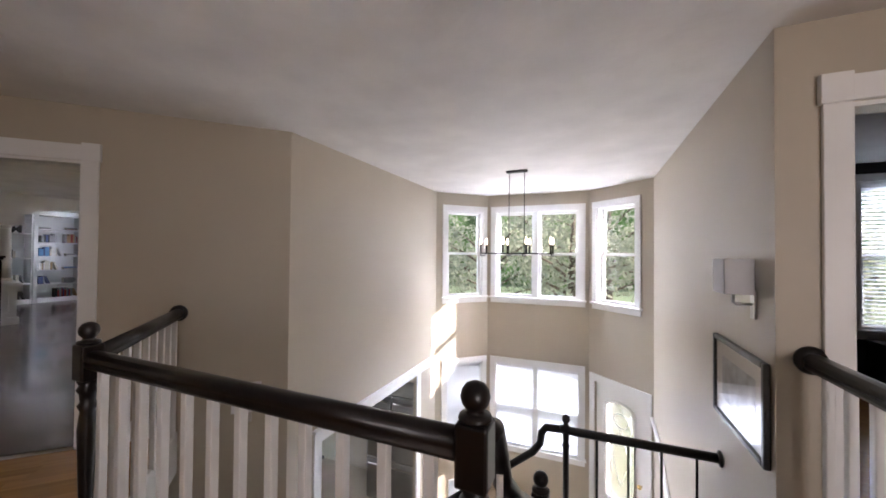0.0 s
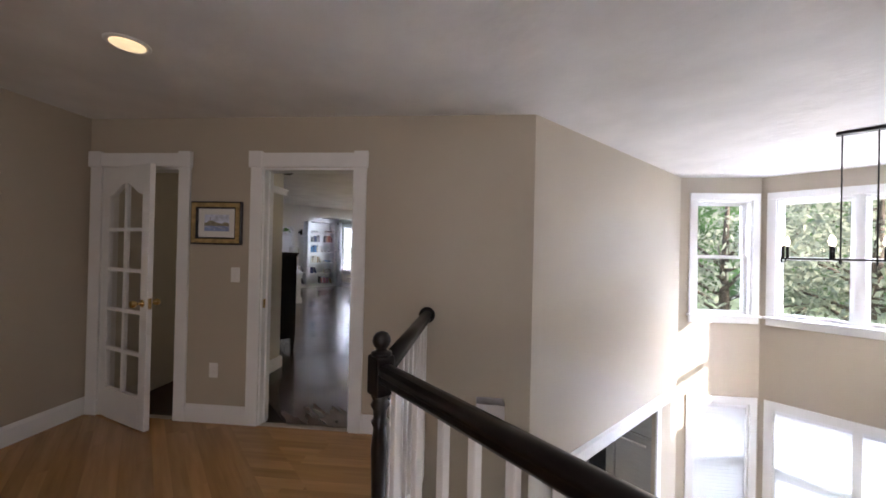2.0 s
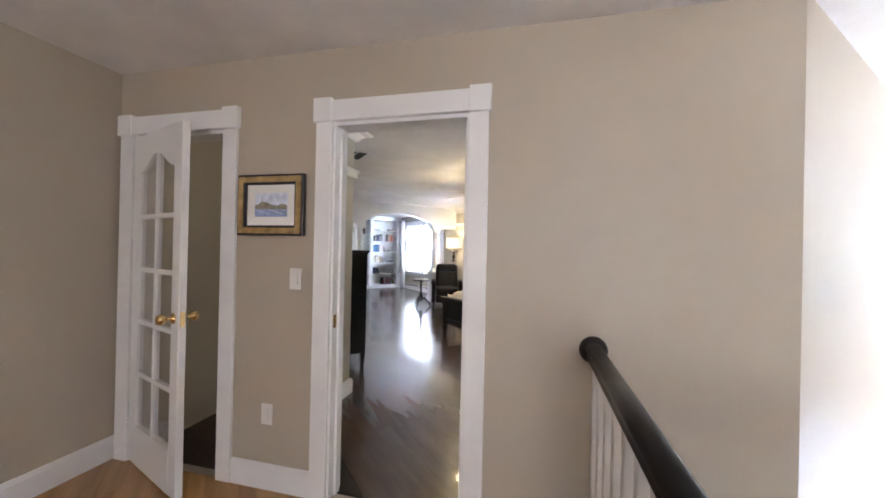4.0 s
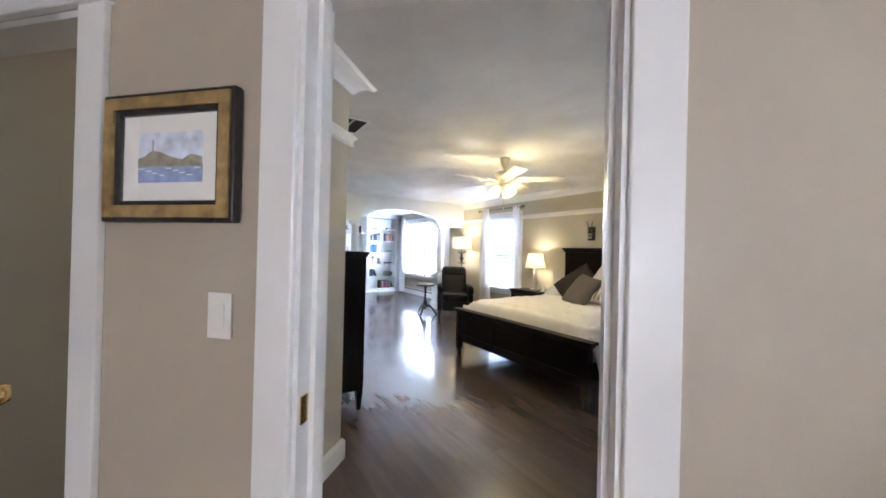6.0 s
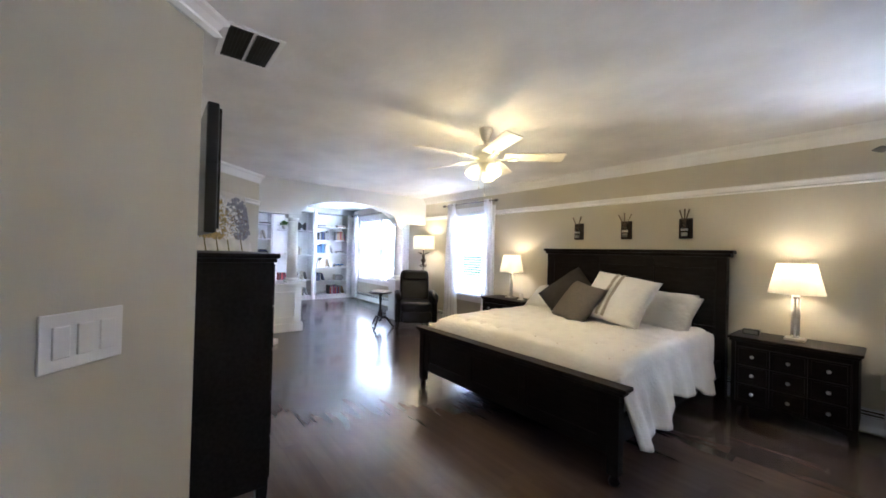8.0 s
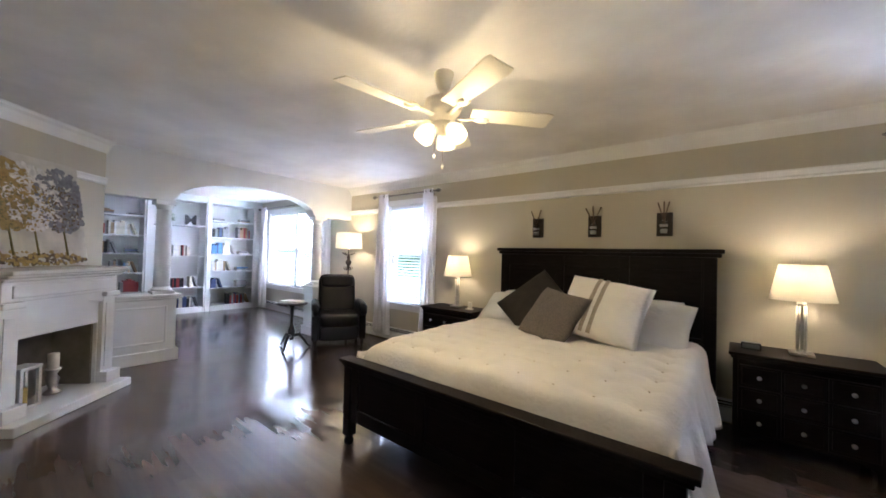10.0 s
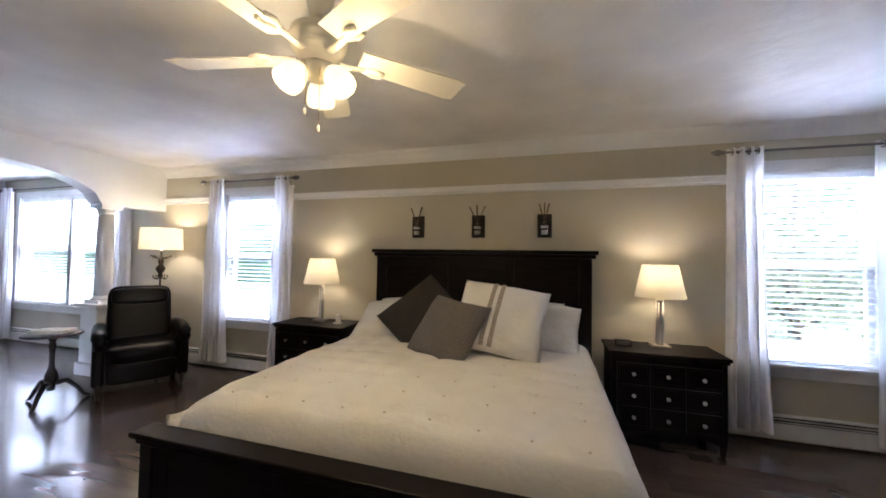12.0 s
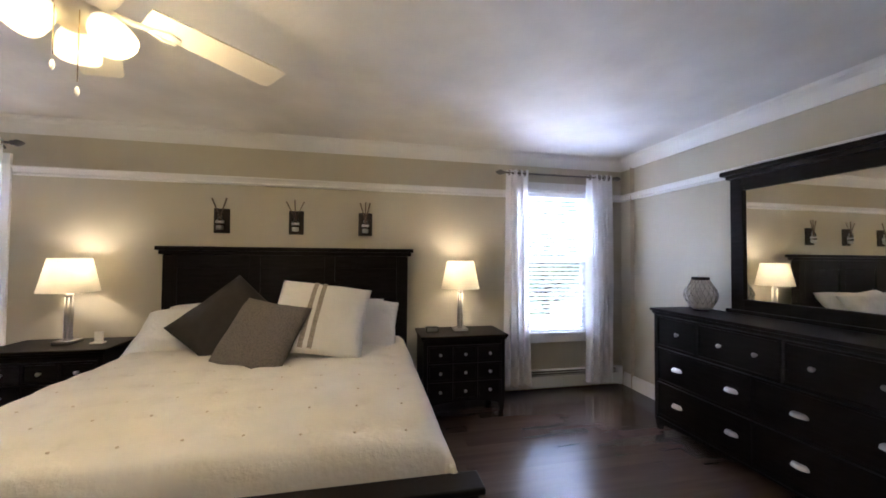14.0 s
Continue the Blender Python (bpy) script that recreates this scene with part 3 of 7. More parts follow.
# front door with a leaded light, in the right bay wall
fd = thing("door_5", along(BR0, BR1), "white front door with leaded glass", "door")
fd["kind"] = "structure"
bm = join(B(0.13, 0.30, 0.03, 0.075, LOW + 0.01, -0.56), B(0.80, 0.97, 0.03, 0.075, LOW + 0.01, -0.56), B(0.30, 0.80, 0.03, 0.075, LOW + 0.01, -2.20), B(0.30, 0.80, 0.03, 0.075, -0.74, -0.56))
part("slab", bm, M_WHITE, fd)
ov = [(0.305, -2.195), (0.795, -2.195), (0.795, -0.87)] + [(0.55 + 0.245 * math.cos(math.pi * k / 10), -0.87 + 0.12 * math.sin(math.pi * k / 10)) for k in range(1, 10)] + [(0.305, -0.87)]
bmo = bmesh.new()
fr = [bmo.verts.new((x, 0.050, z)) for x, z in ov]
bmo.faces.new(fr)
gl_ = part("glass_light", bmo, M_FROST, fd, "frosted leaded glass light")
gl_.visible_shadow = False
for sx in (-1, 1):
    part("spandrel", prism_xz([(0.55 + sx * 0.255, -0.87), (0.55 + sx * 0.255, -0.735), (0.55, -0.735)] + [(0.55 + sx * 0.245 * math.sin(k * math.pi / 16), -0.87 + 0.12 * math.cos(k * math.pi / 16)) for k in range(9)], 0.032, 0.07), M_WHITE, fd)
    part("came", tube([(0.55 + sx * 0.17, 0.044, -2.19), (0.55 + sx * 0.17, 0.044, -0.86)], 0.005, 6), M_LEAD, fd)
    part("came", tube([(0.55 + sx * 0.01, 0.044, -1.95), (0.55 + sx * 0.15, 0.044, -1.55), (0.55 + sx * 0.01, 0.044, -1.15)], 0.005, 6), M_LEAD, fd)
part("glass_frame", tube([(x, 0.022, z) for x, z in ov] + [(ov[0][0], 0.022, ov[0][1])], 0.022, 8), M_WHITE, fd)
part("oval_came", tube([(0.55 + 0.12 * math.cos(a / 4), 0.044, -1.02 + 0.10 * math.sin(a / 4)) for a in range(26)], 0.007, 6), M_LEAD, fd)
part("knob", lathe([(0.012, 0), (0.012, 0.03), (0.03, 0.04), (0.032, 0.06), (0.015, 0.07)], 14, m=Matrix.Translation((0.9, 0.03, -1.75)) @ Matrix.Rotation(radians(90), 4, "X")), M_BRASS, fd)
part("side_casing", B(0.03, 0.12, -0.02, 0, LOW, -0.55), M_WHITE, fd)
part("side_casing", B(0.98, 1.07, -0.02, 0, LOW, -0.55), M_WHITE, fd)
part("head_casing", B(0.03, 1.07, -0.022, 0, -0.55, -0.44), M_WHITE, fd)

# ---- upper hall: balustrades and stairs ----
NEWEL = [(0.030, 0.0), (0.030, 0.10), (0.036, 0.12), (0.026, 0.15), (0.024, 0.30), (0.030, 0.50), (0.034, 0.62), (0.026, 0.70), (0.036, 0.725), (0.026, 0.74), (0.030, 0.775), (0.040, 0.795), (0.030, 0.812), (0.040, 0.836)]


def newel(p, z0, label):
    t = thing("newel_post", Matrix.Translation((p[0], p[1], z0)), label, "newel post", "newel posts of the stair")
    part("turned_shaft", lathe(NEWEL, 20), M_RAIL, t)
    part("block", B(-0.042, 0.042, -0.042, 0.042, 0.835, 0.992, bevel=0.008), M_RAIL, t)
    part("ball_cap", lathe([(0.039, 0.991), (0.043, 0.998), (0.040, 1.006), (0.026, 1.010), (0.020, 1.016), (0.026, 1.023), (0.034, 1.034), (0.038, 1.050), (0.034, 1.068), (0.024, 1.081), (0.008, 1.088)], 22), M_RAIL, t)
    return t


NW2, NWB = (-2.548, 1.16), (-0.756, 1.14)
RE = dg(0.785, 0.0)
newel(NW2, 0, "dark walnut newel post with ball cap at the balcony corner")
newel(NWB, 0, "dark walnut newel post with ball cap at the stair head")
RAILSEC = [(-0.030, 0.0), (0.030, 0.0), (0.034, 0.012), (0.026, 0.022), (0.035, 0.034), (0.034, 0.052), (0.020, 0.066), (0.0, 0.070), (-0.020, 0.066), (-0.034, 0.052), (-0.035, 0.034), (-0.026, 0.022), (-0.034, 0.012)]


def handrail(p0, p1, z, name="handrail"):
    m = along(p0, p1)
    L = (Vector(p1) - Vector(p0)).length
    bm = bmesh.new()
    r = [[bm.verts.new(m @ Vector((x, o, z + h))) for o, h in RAILSEC] for x in (0.0, L)]
    for k in range(len(RAILSEC)):
        j = (k + 1) % len(RAILSEC)
        f = bm.faces.new((r[0][k], r[0][j], r[1][j], r[1][k]))
        f.smooth = True
    bm.faces.new(r[0])
    bm.faces.new(r[1])
    return bm


def baluster_mesh(h):
    return mesh_of("baluster", B(-0.0155, 0.0155, -0.0155, 0.0155, 0.0, h, bevel=0.003, seg=1), M_WHITE)


def balustrade(name, p0, p1, z0, railz, gap0, gap1, label):
    t = thing(name, Matrix.Translation((0, 0, z0)), label, "balustrade")
    part("handrail", handrail(p0, p1, railz), M_RAIL, t, "dark walnut handrail")
    a, b = Vector(p0), Vector(p1)
    L = (b - a).length
    n = max(2, int((L - gap0 - gap1) / 0.134))
    me = baluster_mesh(railz + 0.004)
    for i in range(n):
        q = a + (b - a) * ((gap0 + (L - gap0 - gap1) * (i + 0.5) / n) / L)
        o = new("baluster", me)
        o.parent = t
        o.matrix_basis = pose(q.x, q.y, 0.001, 0, 0, math.degrees(math.atan2(b.y - a.y, b.x - a.x)))
    return t


balustrade("balcony_balustrade", NW2, NWB, 0, 0.895, 0.05, 0.05, "plain white balusters under a dark walnut rail")
bt = balustrade("balcony_balustrade", NW2, RE, 0, 0.893, 0.05, 0.03, "plain white balusters under a dark walnut rail")
part("wall_rosette", lathe([(0.062, 0), (0.062, 0.012), (0.052, 0.024), (0.03, 0.03)], 22, m=Matrix.Translation((RE[0], RE[1], 0.928)) @ N.to_3d().to_track_quat("Z", "Y").to_matrix().to_4x4()), M_RAIL, bt)
RR = (0.40, 2.36)
bt2 = balustrade("landing_balustrade", RR, (0.40, -2.3), 0, 0.915, 0.06, 0.1, "plain white balusters under a dark walnut rail")
part("wall_rosette", lathe([(0.062, 0), (0.062, 0.012), (0.052, 0.024), (0.03, 0.03)], 22, m=Matrix.Translation((RR[0], RR[1], 0.95)) @ Matrix.Rotation(radians(90), 4, "X")), M_RAIL, bt2)

# stairs: a short flight to a landing, then a long one to the left
st = thing("staircase", Matrix(), "stair with dark treads and white risers", "staircase")
st["kind"] = "structure"
RZ = 0.19
for i in range(3):
    y0 = 1.20 + i * 0.27
    part("tread", B(-0.74, 0.27, y0, y0 + 0.29, -RZ * (i + 1) - 0.035, -RZ * (i + 1), bevel=0.008), M_RAIL, st)
    part("riser", B(-0.74, 0.27, y0 + 0.25, y0 + 0.269, -RZ * (i + 2), -RZ * (i + 1) - 0.036), M_WHITE, st)
part("landing", B(-0.74, 0.27, 2.02, 3.12, -4 * RZ - 0.05, -4 * RZ), M_RAIL, st)
for i in range(9):
    x1 = -0.75 - i * 0.232
    z = -RZ * (i + 5)
    part("tread", B(x1 - 0.255, x1, 2.14, 3.10, z - 0.035, z, bevel=0.008), M_RAIL, st)
    part("riser", B(x1 - 0.018, x1, 2.14, 3.10, z - 0.0, z + RZ - 0.036), M_WHITE, st)
part("stringer", B(-0.76, -0.741, 1.2, 2.14, -1.0, -0.2), M_WHITE, st)
newel((-0.72, 2.13), -4 * RZ, "dark walnut newel post with ball cap on the landing")
lr = thing("stair_rail", Matrix(), "dark rail with thin iron balusters beside the landing", "stair rail")
LY, LZ = 3.10, 0.11
part("handrail", tube([(0.275, LY, LZ), (-0.60, LY, LZ), (-0.70, LY, LZ + 0.005)], 0.03, 12), M_RAIL, lr)
part("gooseneck", tube([(-0.70, LY, LZ), (-0.80, LY, LZ - 0.005), (-0.835, LY, LZ - 0.05), (-0.845, LY, LZ - 0.13), (-0.90, LY, LZ - 0.21), (-1.10, LY, LZ - 0.37), (-2.7, LY, LZ - 1.68)], 0.028, 12), M_RAIL, lr)
part("rosette", lathe([(0.05, 0), (0.05, 0.012), (0.03, 0.02)], 18, m=Matrix.Translation((0.28, LY, LZ)) @ Matrix.Rotation(radians(-90), 4, "Y")), M_RAIL, lr)
part("small_newel", lathe([(0.022, -0.76), (0.022, -0.02), (0.028, 0.0), (0.02, 0.02), (0.026, 0.10), (0.034, 0.13), (0.02, 0.15), (0.016, 0.16), (0.03, 0.185), (0.026, 0.21), (0.006, 0.225)], 16, m=Matrix.Translation((-0.66, LY, 0))), M_RAIL, lr)
for x in (-0.45, -0.25, -0.05, 0.15):
    part("iron_baluster", tube([(x, LY, -0.76), (x, LY, LZ - 0.02)], 0.008, 8), M_IRON, lr)
dr = thing("stair_rail", Matrix(), "dark rail dropping from the stair-head newel", "stair rail")
part("handrail", tube([(-0.75, 1.19, 0.93), (-0.75, 1.30, 0.90), (-0.75, 1.36, 0.80), (-0.75, 1.42, 0.68), (-0.74, 1.60, 0.52), (-0.73, 2.09, 0.17)], 0.032, 12), M_RAIL, dr)
for i in range(6):
    y = 1.36 + i * 0.12
    part("baluster", tube([(-0.745, y, -RZ * (1 + int((y - 1.2) / 0.27))), (-0.745, y, 0.74 - (y - 1.36) * 0.78)], 0.011, 8), M_WHITE, dr)

# ---- upper hall: door leaf, picture, switches, sconces ----
fdoor = thing("french_door", Matrix.Translation((*dg(D0[1] - 0.02, 0.012), 0.0)) @ pose(0, 0, 0, 0, 0, 45 - 19.5), "open white french door with ten glass panes", "door")
DW, DHT = 0.67, 2.03
fdoor_y = (0.0, 0.038)
y0, y1 = fdoor_y
st_w = 0.095
part("stile", B(0, st_w, y0, y1, 0.012, DHT, bevel=0.004), M_WHITE, fdoor)
part("stile", B(DW - st_w, DW, y0, y1, 0.012, DHT, bevel=0.004), M_WHITE, fdoor)
part("bottom_rail", B(st_w, DW - st_w, y0, y1, 0.012, 0.25), M_WHITE, fdoor)
bm = bmesh.new()
NA = 12
top = [(st_w + (DW - 2 * st_w) * i / NA, 1.80 + 0.10 * math.sin(math.pi * i / NA) ** 2) for i in range(NA + 1)]
for yy in (0,):
    for (xa, za), (xb, zb) in zip(top, top[1:]):
        vs = [bm.verts.new(v) for v in ((xa, y0, za), (xb, y0, zb), (xb, y0, DHT), (xa, y0, DHT), (xa, y1, za), (xb, y1, zb), (xb, y1, DHT), (xa, y1, DHT))]
        for f in ((0, 1, 2, 3), (7, 6, 5, 4), (0, 4, 5, 1), (3, 2, 6, 7)):
            bm.faces.new([vs[i] for i in f])
bmesh.ops.remove_doubles(bm, verts=bm.verts[:], dist=1e-5)
part("top_rail", bm, M_WHITE, fdoor)
part("muntin", B(DW / 2 - 0.014, DW / 2 + 0.014, y0 + 0.004, y1 - 0.004, 0.25, 1.90), M_WHITE, fdoor)
for i in range(1, 5):
    z = 0.25 + i * 0.32
    part("muntin", B(st_w, DW - st_w, y0 + 0.005, y1 - 0.005, z - 0.013, z + 0.013), M_WHITE, fdoor)
for i in range(5):
    for k in range(2):
        a = st_w if k == 0 else DW / 2 + 0.014
        g = part("pane", B(a, a + (DW / 2 - st_w - 0.014), 0.017, 0.021, 0.25 + i * 0.32 + 0.013, 0.25 + (i + 1) * 0.32 - 0.013 + (0.05 if i == 4 else 0)), M_GLASS, fdoor)
for sgn in (-1, 1):
    part("knob", lathe([(0.03, 0), (0.03, 0.006), (0.011, 0.012), (0.011, 0.035), (0.024, 0.045), (0.029, 0.06), (0.022, 0.075), (0.006, 0.08)], 16, m=Matrix.Translation((DW - 0.06, y1 if sgn > 0 else y0, 0.97)) @ Matrix.Rotation(radians(-90 * sgn), 4, "X")), M_BRASS, fdoor, "polished brass knob")
part("latch_plate", B(DW - 0.001, DW + 0.003, 0.008, 0.030, 0.93, 1.01), M_BRASS, fdoor)
for z in (0.25, 1.0, 1.78):
    part("hinge", B(-0.012, 0.004, y1 - 0.002, y1 + 0.012, z, z + 0.1), M_BRASS, fdoor)


def framed(name, m, w, h, fw_, frame_m, label, inner=None, deep=0.03, bands=()):
    """A framed picture whose face is at -y, centred on m."""
    t = thing(name, m, label, "framed picture")
    x, z = w / 2, h / 2
    bm = B(-x, -x + fw_, -deep, 0, -z, z, bevel=0.006)
    join(bm, B(x - fw_, x, -deep, 0, -z, z, bevel=0.006), B(-x + fw_, x - fw_, -deep, 0, -z, -z + fw_, bevel=0.006), B(-x + fw_, x - fw_, -deep, 0, z - fw_, z, bevel=0.006))
    part("frame", bm, frame_m, t)
    for a, b, mm, d in bands:
        bm = B(-x + a, -x + b, -deep - d, -deep, -z + a, z - a)
        join(bm, B(x - b, x - a, -deep - d, -deep, -z + a, z - a), B(-x + b, x - b, -deep - d, -deep, -z + a, -z + b), B(-x + b, x - b, -deep - d, -deep, z - b, z - a))
        part("frame_band", bm, mm, t)
    return t


# seascape beside the bedroom door
pm = along(dg(0), dg(3.87))
pframe = framed("framed_seascape", pm @ Matrix.Translation((2.495, 0.003, 1.60)) @ Matrix.Rotation(radians(180), 4, "Z"), 0.43, 0.345, 0.058, M_BLACKWOOD, "seascape print in a black and gold frame", deep=0.028, bands=((0.013, 0.045, M_GOLD, 0.006),))
part("mat_board", B(-0.157, 0.157, -0.012, 0, -0.1145, 0.1145), M_PAPER, pframe)
for a, b, c, d, nm, col in ((-0.105, 0.105, -0.02, 0.068, "painted_sky", (0.60, 0.62, 0.70)), (-0.105, 0.105, -0.065, -0.02, "painted_sea", (0.26, 0.32, 0.52))):
    part(nm, B(a, b, -0.0135, -0.011, c, d), mat(nm, col, 0.8, var=0.3, scale=30, bump=0), pframe)
bm = bmesh.new()
sh = [(-0.105, -0.022), (0.105, -0.024), (0.105, 0.0), (0.07, 0.008), (0.04, -0.006), (0.0, 0.004), (-0.03, 0.016), (-0.06, 0.02), (-0.085, 0.004), (-0.105, 0.0)]
bm.faces.new([bm.verts.new((x, -0.0142, z)) for x, z in sh])
part("painted_shore", bm, mat("painted_shore", (0.25, 0.22, 0.14), 0.8, var=0.4, scale=40, bump=0), pframe)
part("painted_lighthouse", B(-0.058, -0.053, -0.0146, -0.014, 0.016, 0.05), mat("painted_tower", (0.35, 0.3, 0.35), 0.8, bump=0), pframe)
for k in range(9):
    x = -0.09 + 0.0225 * k
    part("painted_foam", B(x - 0.010, x + 0.008, -0.0150, -0.0144, -0.030 - 0.006 * (k % 4), -0.027 - 0.006 * (k % 4)), M_PAPER, pframe)
g = part("glazing", B(-0.157, 0.157, -0.022, -0.020, -0.1145, 0.1145), M_GLASS, pframe, "picture glass")
g.visible_shadow = False


def plate(name, m, w, h, kind, label):
    t = thing(name, m, label, kind)
    part("cover_plate", B(-w / 2, w / 2, -0.006, 0, -h / 2, h / 2, bevel=0.002), M_PLASTIC, t)
    if kind == "light switch":
        n = max(1, round(w / 0.05) - 0) if w > 0.1 else 1
        for i in range(n):
            x = (i - (n - 1) / 2) * 0.046
            part("rocker", B(x - 0.016, x + 0.016, -0.011, -0.005, -0.033, 0.033, bevel=0.002), M_PLASTIC, t)
    else:
        for z in (-0.02, 0.02):
            part("socket", lathe([(0.015, 0), (0.015, 0.003), (0.012, 0.004)], 14, m=Matrix.Translation((0, -0.005, z)) @ Matrix.Rotation(radians(90), 4, "X")), M_PLASTIC, t)
    return t


flip = Matrix.Rotation(radians(180), 4, "Z")
plate("wall_switch", pm @ Matrix.Translation((2.335, 0.002, 1.19)) @ flip, 0.073, 0.118, "light switch", "white rocker switch on the taupe wall")
plate("wall_outlet", pm @ Matrix.Translation((2.50, 0.002, 0.42)) @ flip, 0.073, 0.118, "outlet", "white power outlet on the taupe wall")


def sconce(m, label):
    t = thing("wall_sconce", m, label, "wall sconce", "box-shaded wall sconces")
    bm = bmesh.new()
    for a, b in (((-0.10, -0.16), (0.10, -0.16)), ((0.10, -0.16), (0.10, -0.03)), ((0.10, -0.03), (-0.10, -0.03)), ((-0.10, -0.03), (-0.10, -0.16))):
        d = Vector((b[0] - a[0], b[1] - a[1])).normalized() * 0.003
        nx, ny = -d.y, d.x
        vs = []
        for (x, y), k in ((a, 0), (b, 0), (b, 1), (a, 1)):
            for z in (0.0, 0.19):
                sc = 1.0 if z > 0.1 else 1.0
                vs.append(bm.verts.new((x * sc + nx * k, y + ny * k, z)))
        for f in ((0, 2, 3, 1), (4, 6, 7, 5), (0, 1, 7, 6), (2, 4, 5, 3), (1, 3, 5, 7), (0, 6, 4, 2)):
            bm.faces.new([vs[i] for i in f])
    part("shade", bm, M_SHADE_W, t, "white box shade")
    part("back_plate", B(-0.03, 0.03, -0.012, 0, -0.14, 0.02, bevel=0.003), M_NICKEL, t)
    part("arm", tube([(0, -0.01, -0.06), (0, -0.085, -0.06), (0, -0.095, -0.05), (0, -0.095, 0.03)], 0.008, 10), M_NICKEL, t, "brushed nickel arm")
    return t


M_SHADE_W = mat_cloth("white_linen_shade", (0.80, 0.79, 0.80), 0.3, 260)
sconce(Matrix.Translation((0.278, 2.575, 1.215)) @ Matrix.Rotation(radians(-90), 4, "Z") @ Matrix.Diagonal((0.88, 0.95, 0.92, 1)), "white box-shaded sconce above the stair picture")
sconce(pm @ Matrix.Translation((0.30, 0.002, 0.15)) @ flip, "white box-shaded sconce low on the stair wall")
rp_ = framed("framed_print", Matrix.Translation((0.277, 2.77, 0.66)) @ Matrix.Rotation(radians(-90), 4, "Z"), 0.75, 0.49, 0.03, M_BLACKWOOD, "glazed print in a thin black frame on the stair wall", deep=0.03)
part("mat_board", B(-0.345, 0.345, -0.010, 0, -0.215, 0.215), M_PAPER, rp_)
part("print", B(-0.24, 0.24, -0.012, -0.009, -0.13, 0.13), mat("grey_print", (0.45, 0.45, 0.44), 0.8, var=0.5, scale=9, bump=0), rp_)
g = part("glazing", B(-0.346, 0.346, -0.022, -0.019, -0.216, 0.216), M_GLASS, rp_, "picture glass")
g.visible_shadow = False

# recessed lamp and door stop
rl = thing("recessed_light", Matrix.Translation((-3.75, 0.33, CE)), "lit recessed ceiling light with white ring", "ceiling light")
part("trim_ring", lathe([(0.078, -0.001), (0.098, -0.001), (0.098, -0.006), (0.080, -0.010), (0.078, -0.006)], 28), M_WHITE, rl)
part("lens", lathe([(0.0, -0.0105), (0.074, -0.0105), (0.074, -0.007)], 28), M_DOWNLIGHT, rl)

sm_ = along(HE, HC)
ds_ = thing("door_stop", sm_ @ Matrix.Translation(((Vector(HC) - Vector(HE)).length - 0.78, -0.016, 0.075)), "small brass spring door stop on the baseboard", "door stop")
part("spring", tube([(0.006 * math.cos(k * 0.9), -0.075 * k / 40, 0.006 * math.sin(k * 0.9)) for k in range(41)], 0.0022, 5), M_BRASS, ds_)
part("rubber_tip", lathe([(0.009, 0.0), (0.009, 0.014), (0.006, 0.018)], 12, m=Matrix.Translation((0, -0.075, 0)) @ Matrix.Rotation(radians(90), 4, "X")), M_BLACKPL, ds_, "dark rubber tip")

# chandelier over the foyer
ch = thing("linear_chandelier", Matrix.Translation((-1.345, 4.73, CE)), "black linear chandelier with lit candle bulbs", "chandelier")
part("canopy", B(-0.13, 0.13, -0.035, 0.035, -0.025, -0.001, bevel=0.004), M_IRON, ch)
for x in (-0.095, 0.095):
    part("hanging_rod", tube([(x, 0, -0.02), (x, 0, -1.07)], 0.005, 8), M_IRON, ch)
for y in (-0.13, 0.13):
    part("frame_bar", tube([(-0.43, y, -1.03), (0.43, y, -1.03)], 0.007, 8), M_IRON, ch)
for x in (-0.43, 0.43, -0.095, 0.095):
    part("cross_bar", tube([(x, -0.13, -1.03), (x, -0.10, -1.06), (x, 0.10, -1.06), (x, 0.13, -1.03)], 0.006, 8), M_IRON, ch)
for x in (-0.42, -0.14, 0.14, 0.42):
    for y in (-0.13, 0.13):
        cd = part("candle_sleeve", tube([(x, y, -1.03), (x, y, -0.92)], 0.011, 10), M_IRON, ch)
        part("candle_bulb", lathe([(0.008, -0.92), (0.016, -0.895), (0.017, -0.88), (0.010, -0.85), (0.002, -0.83)], 12, m=Matrix.Translation((x, y, 0))), M_FLAME, cd, "lit flame-shaped bulb")

# ---- bedroom: bed ----
bed = thing("bed", Matrix.Translation((-6.44, 3.75, 0)), "espresso wood panel bed with headboard and low footboard", "bed")
WB = 1.02
part("headboard_cap", join(B(-1.075, 1.075, 2.155, 2.30, 1.43, 1.465, bevel=0.006), B(-1.055, 1.055, 2.17, 2.285, 1.395, 1.43, bevel=0.008)), M_ESPRESSO, bed)
part("headboard", B(-WB, WB, 2.205, 2.25, 0.30, 1.395), M_ESPRESSO, bed)
for a, b_ in ((-1.02, -0.92), (0.92, 1.02), (-0.36, -0.27), (0.27, 0.36)):
    part("stile", B(a, b_, 2.185, 2.204, 0.45, 1.395, bevel=0.003), M_ESPRESSO, bed)
for za, zb in ((1.28, 1.395), (0.60, 0.70)):
    for a, b_ in ((-0.92, -0.36), (-0.27, 0.27), (0.36, 0.92)):
        part("panel_rail", B(a, b_, 2.187, 2.204, za, zb, bevel=0.003), M_ESPRESSO, bed)
for x in (-0.98, 0.98):
    part("head_post", B(x - 0.045, x + 0.045, 2.18, 2.27, 0.0, 1.39, bevel=0.004), M_ESPRESSO, bed)
part("footboard_cap", join(B(-1.065, 1.065, -0.035, 0.075, 0.572, 0.598, bevel=0.006), B(-1.045, 1.045, -0.018, 0.06, 0.545, 0.572, bevel=0.006)), M_ESPRESSO, bed)
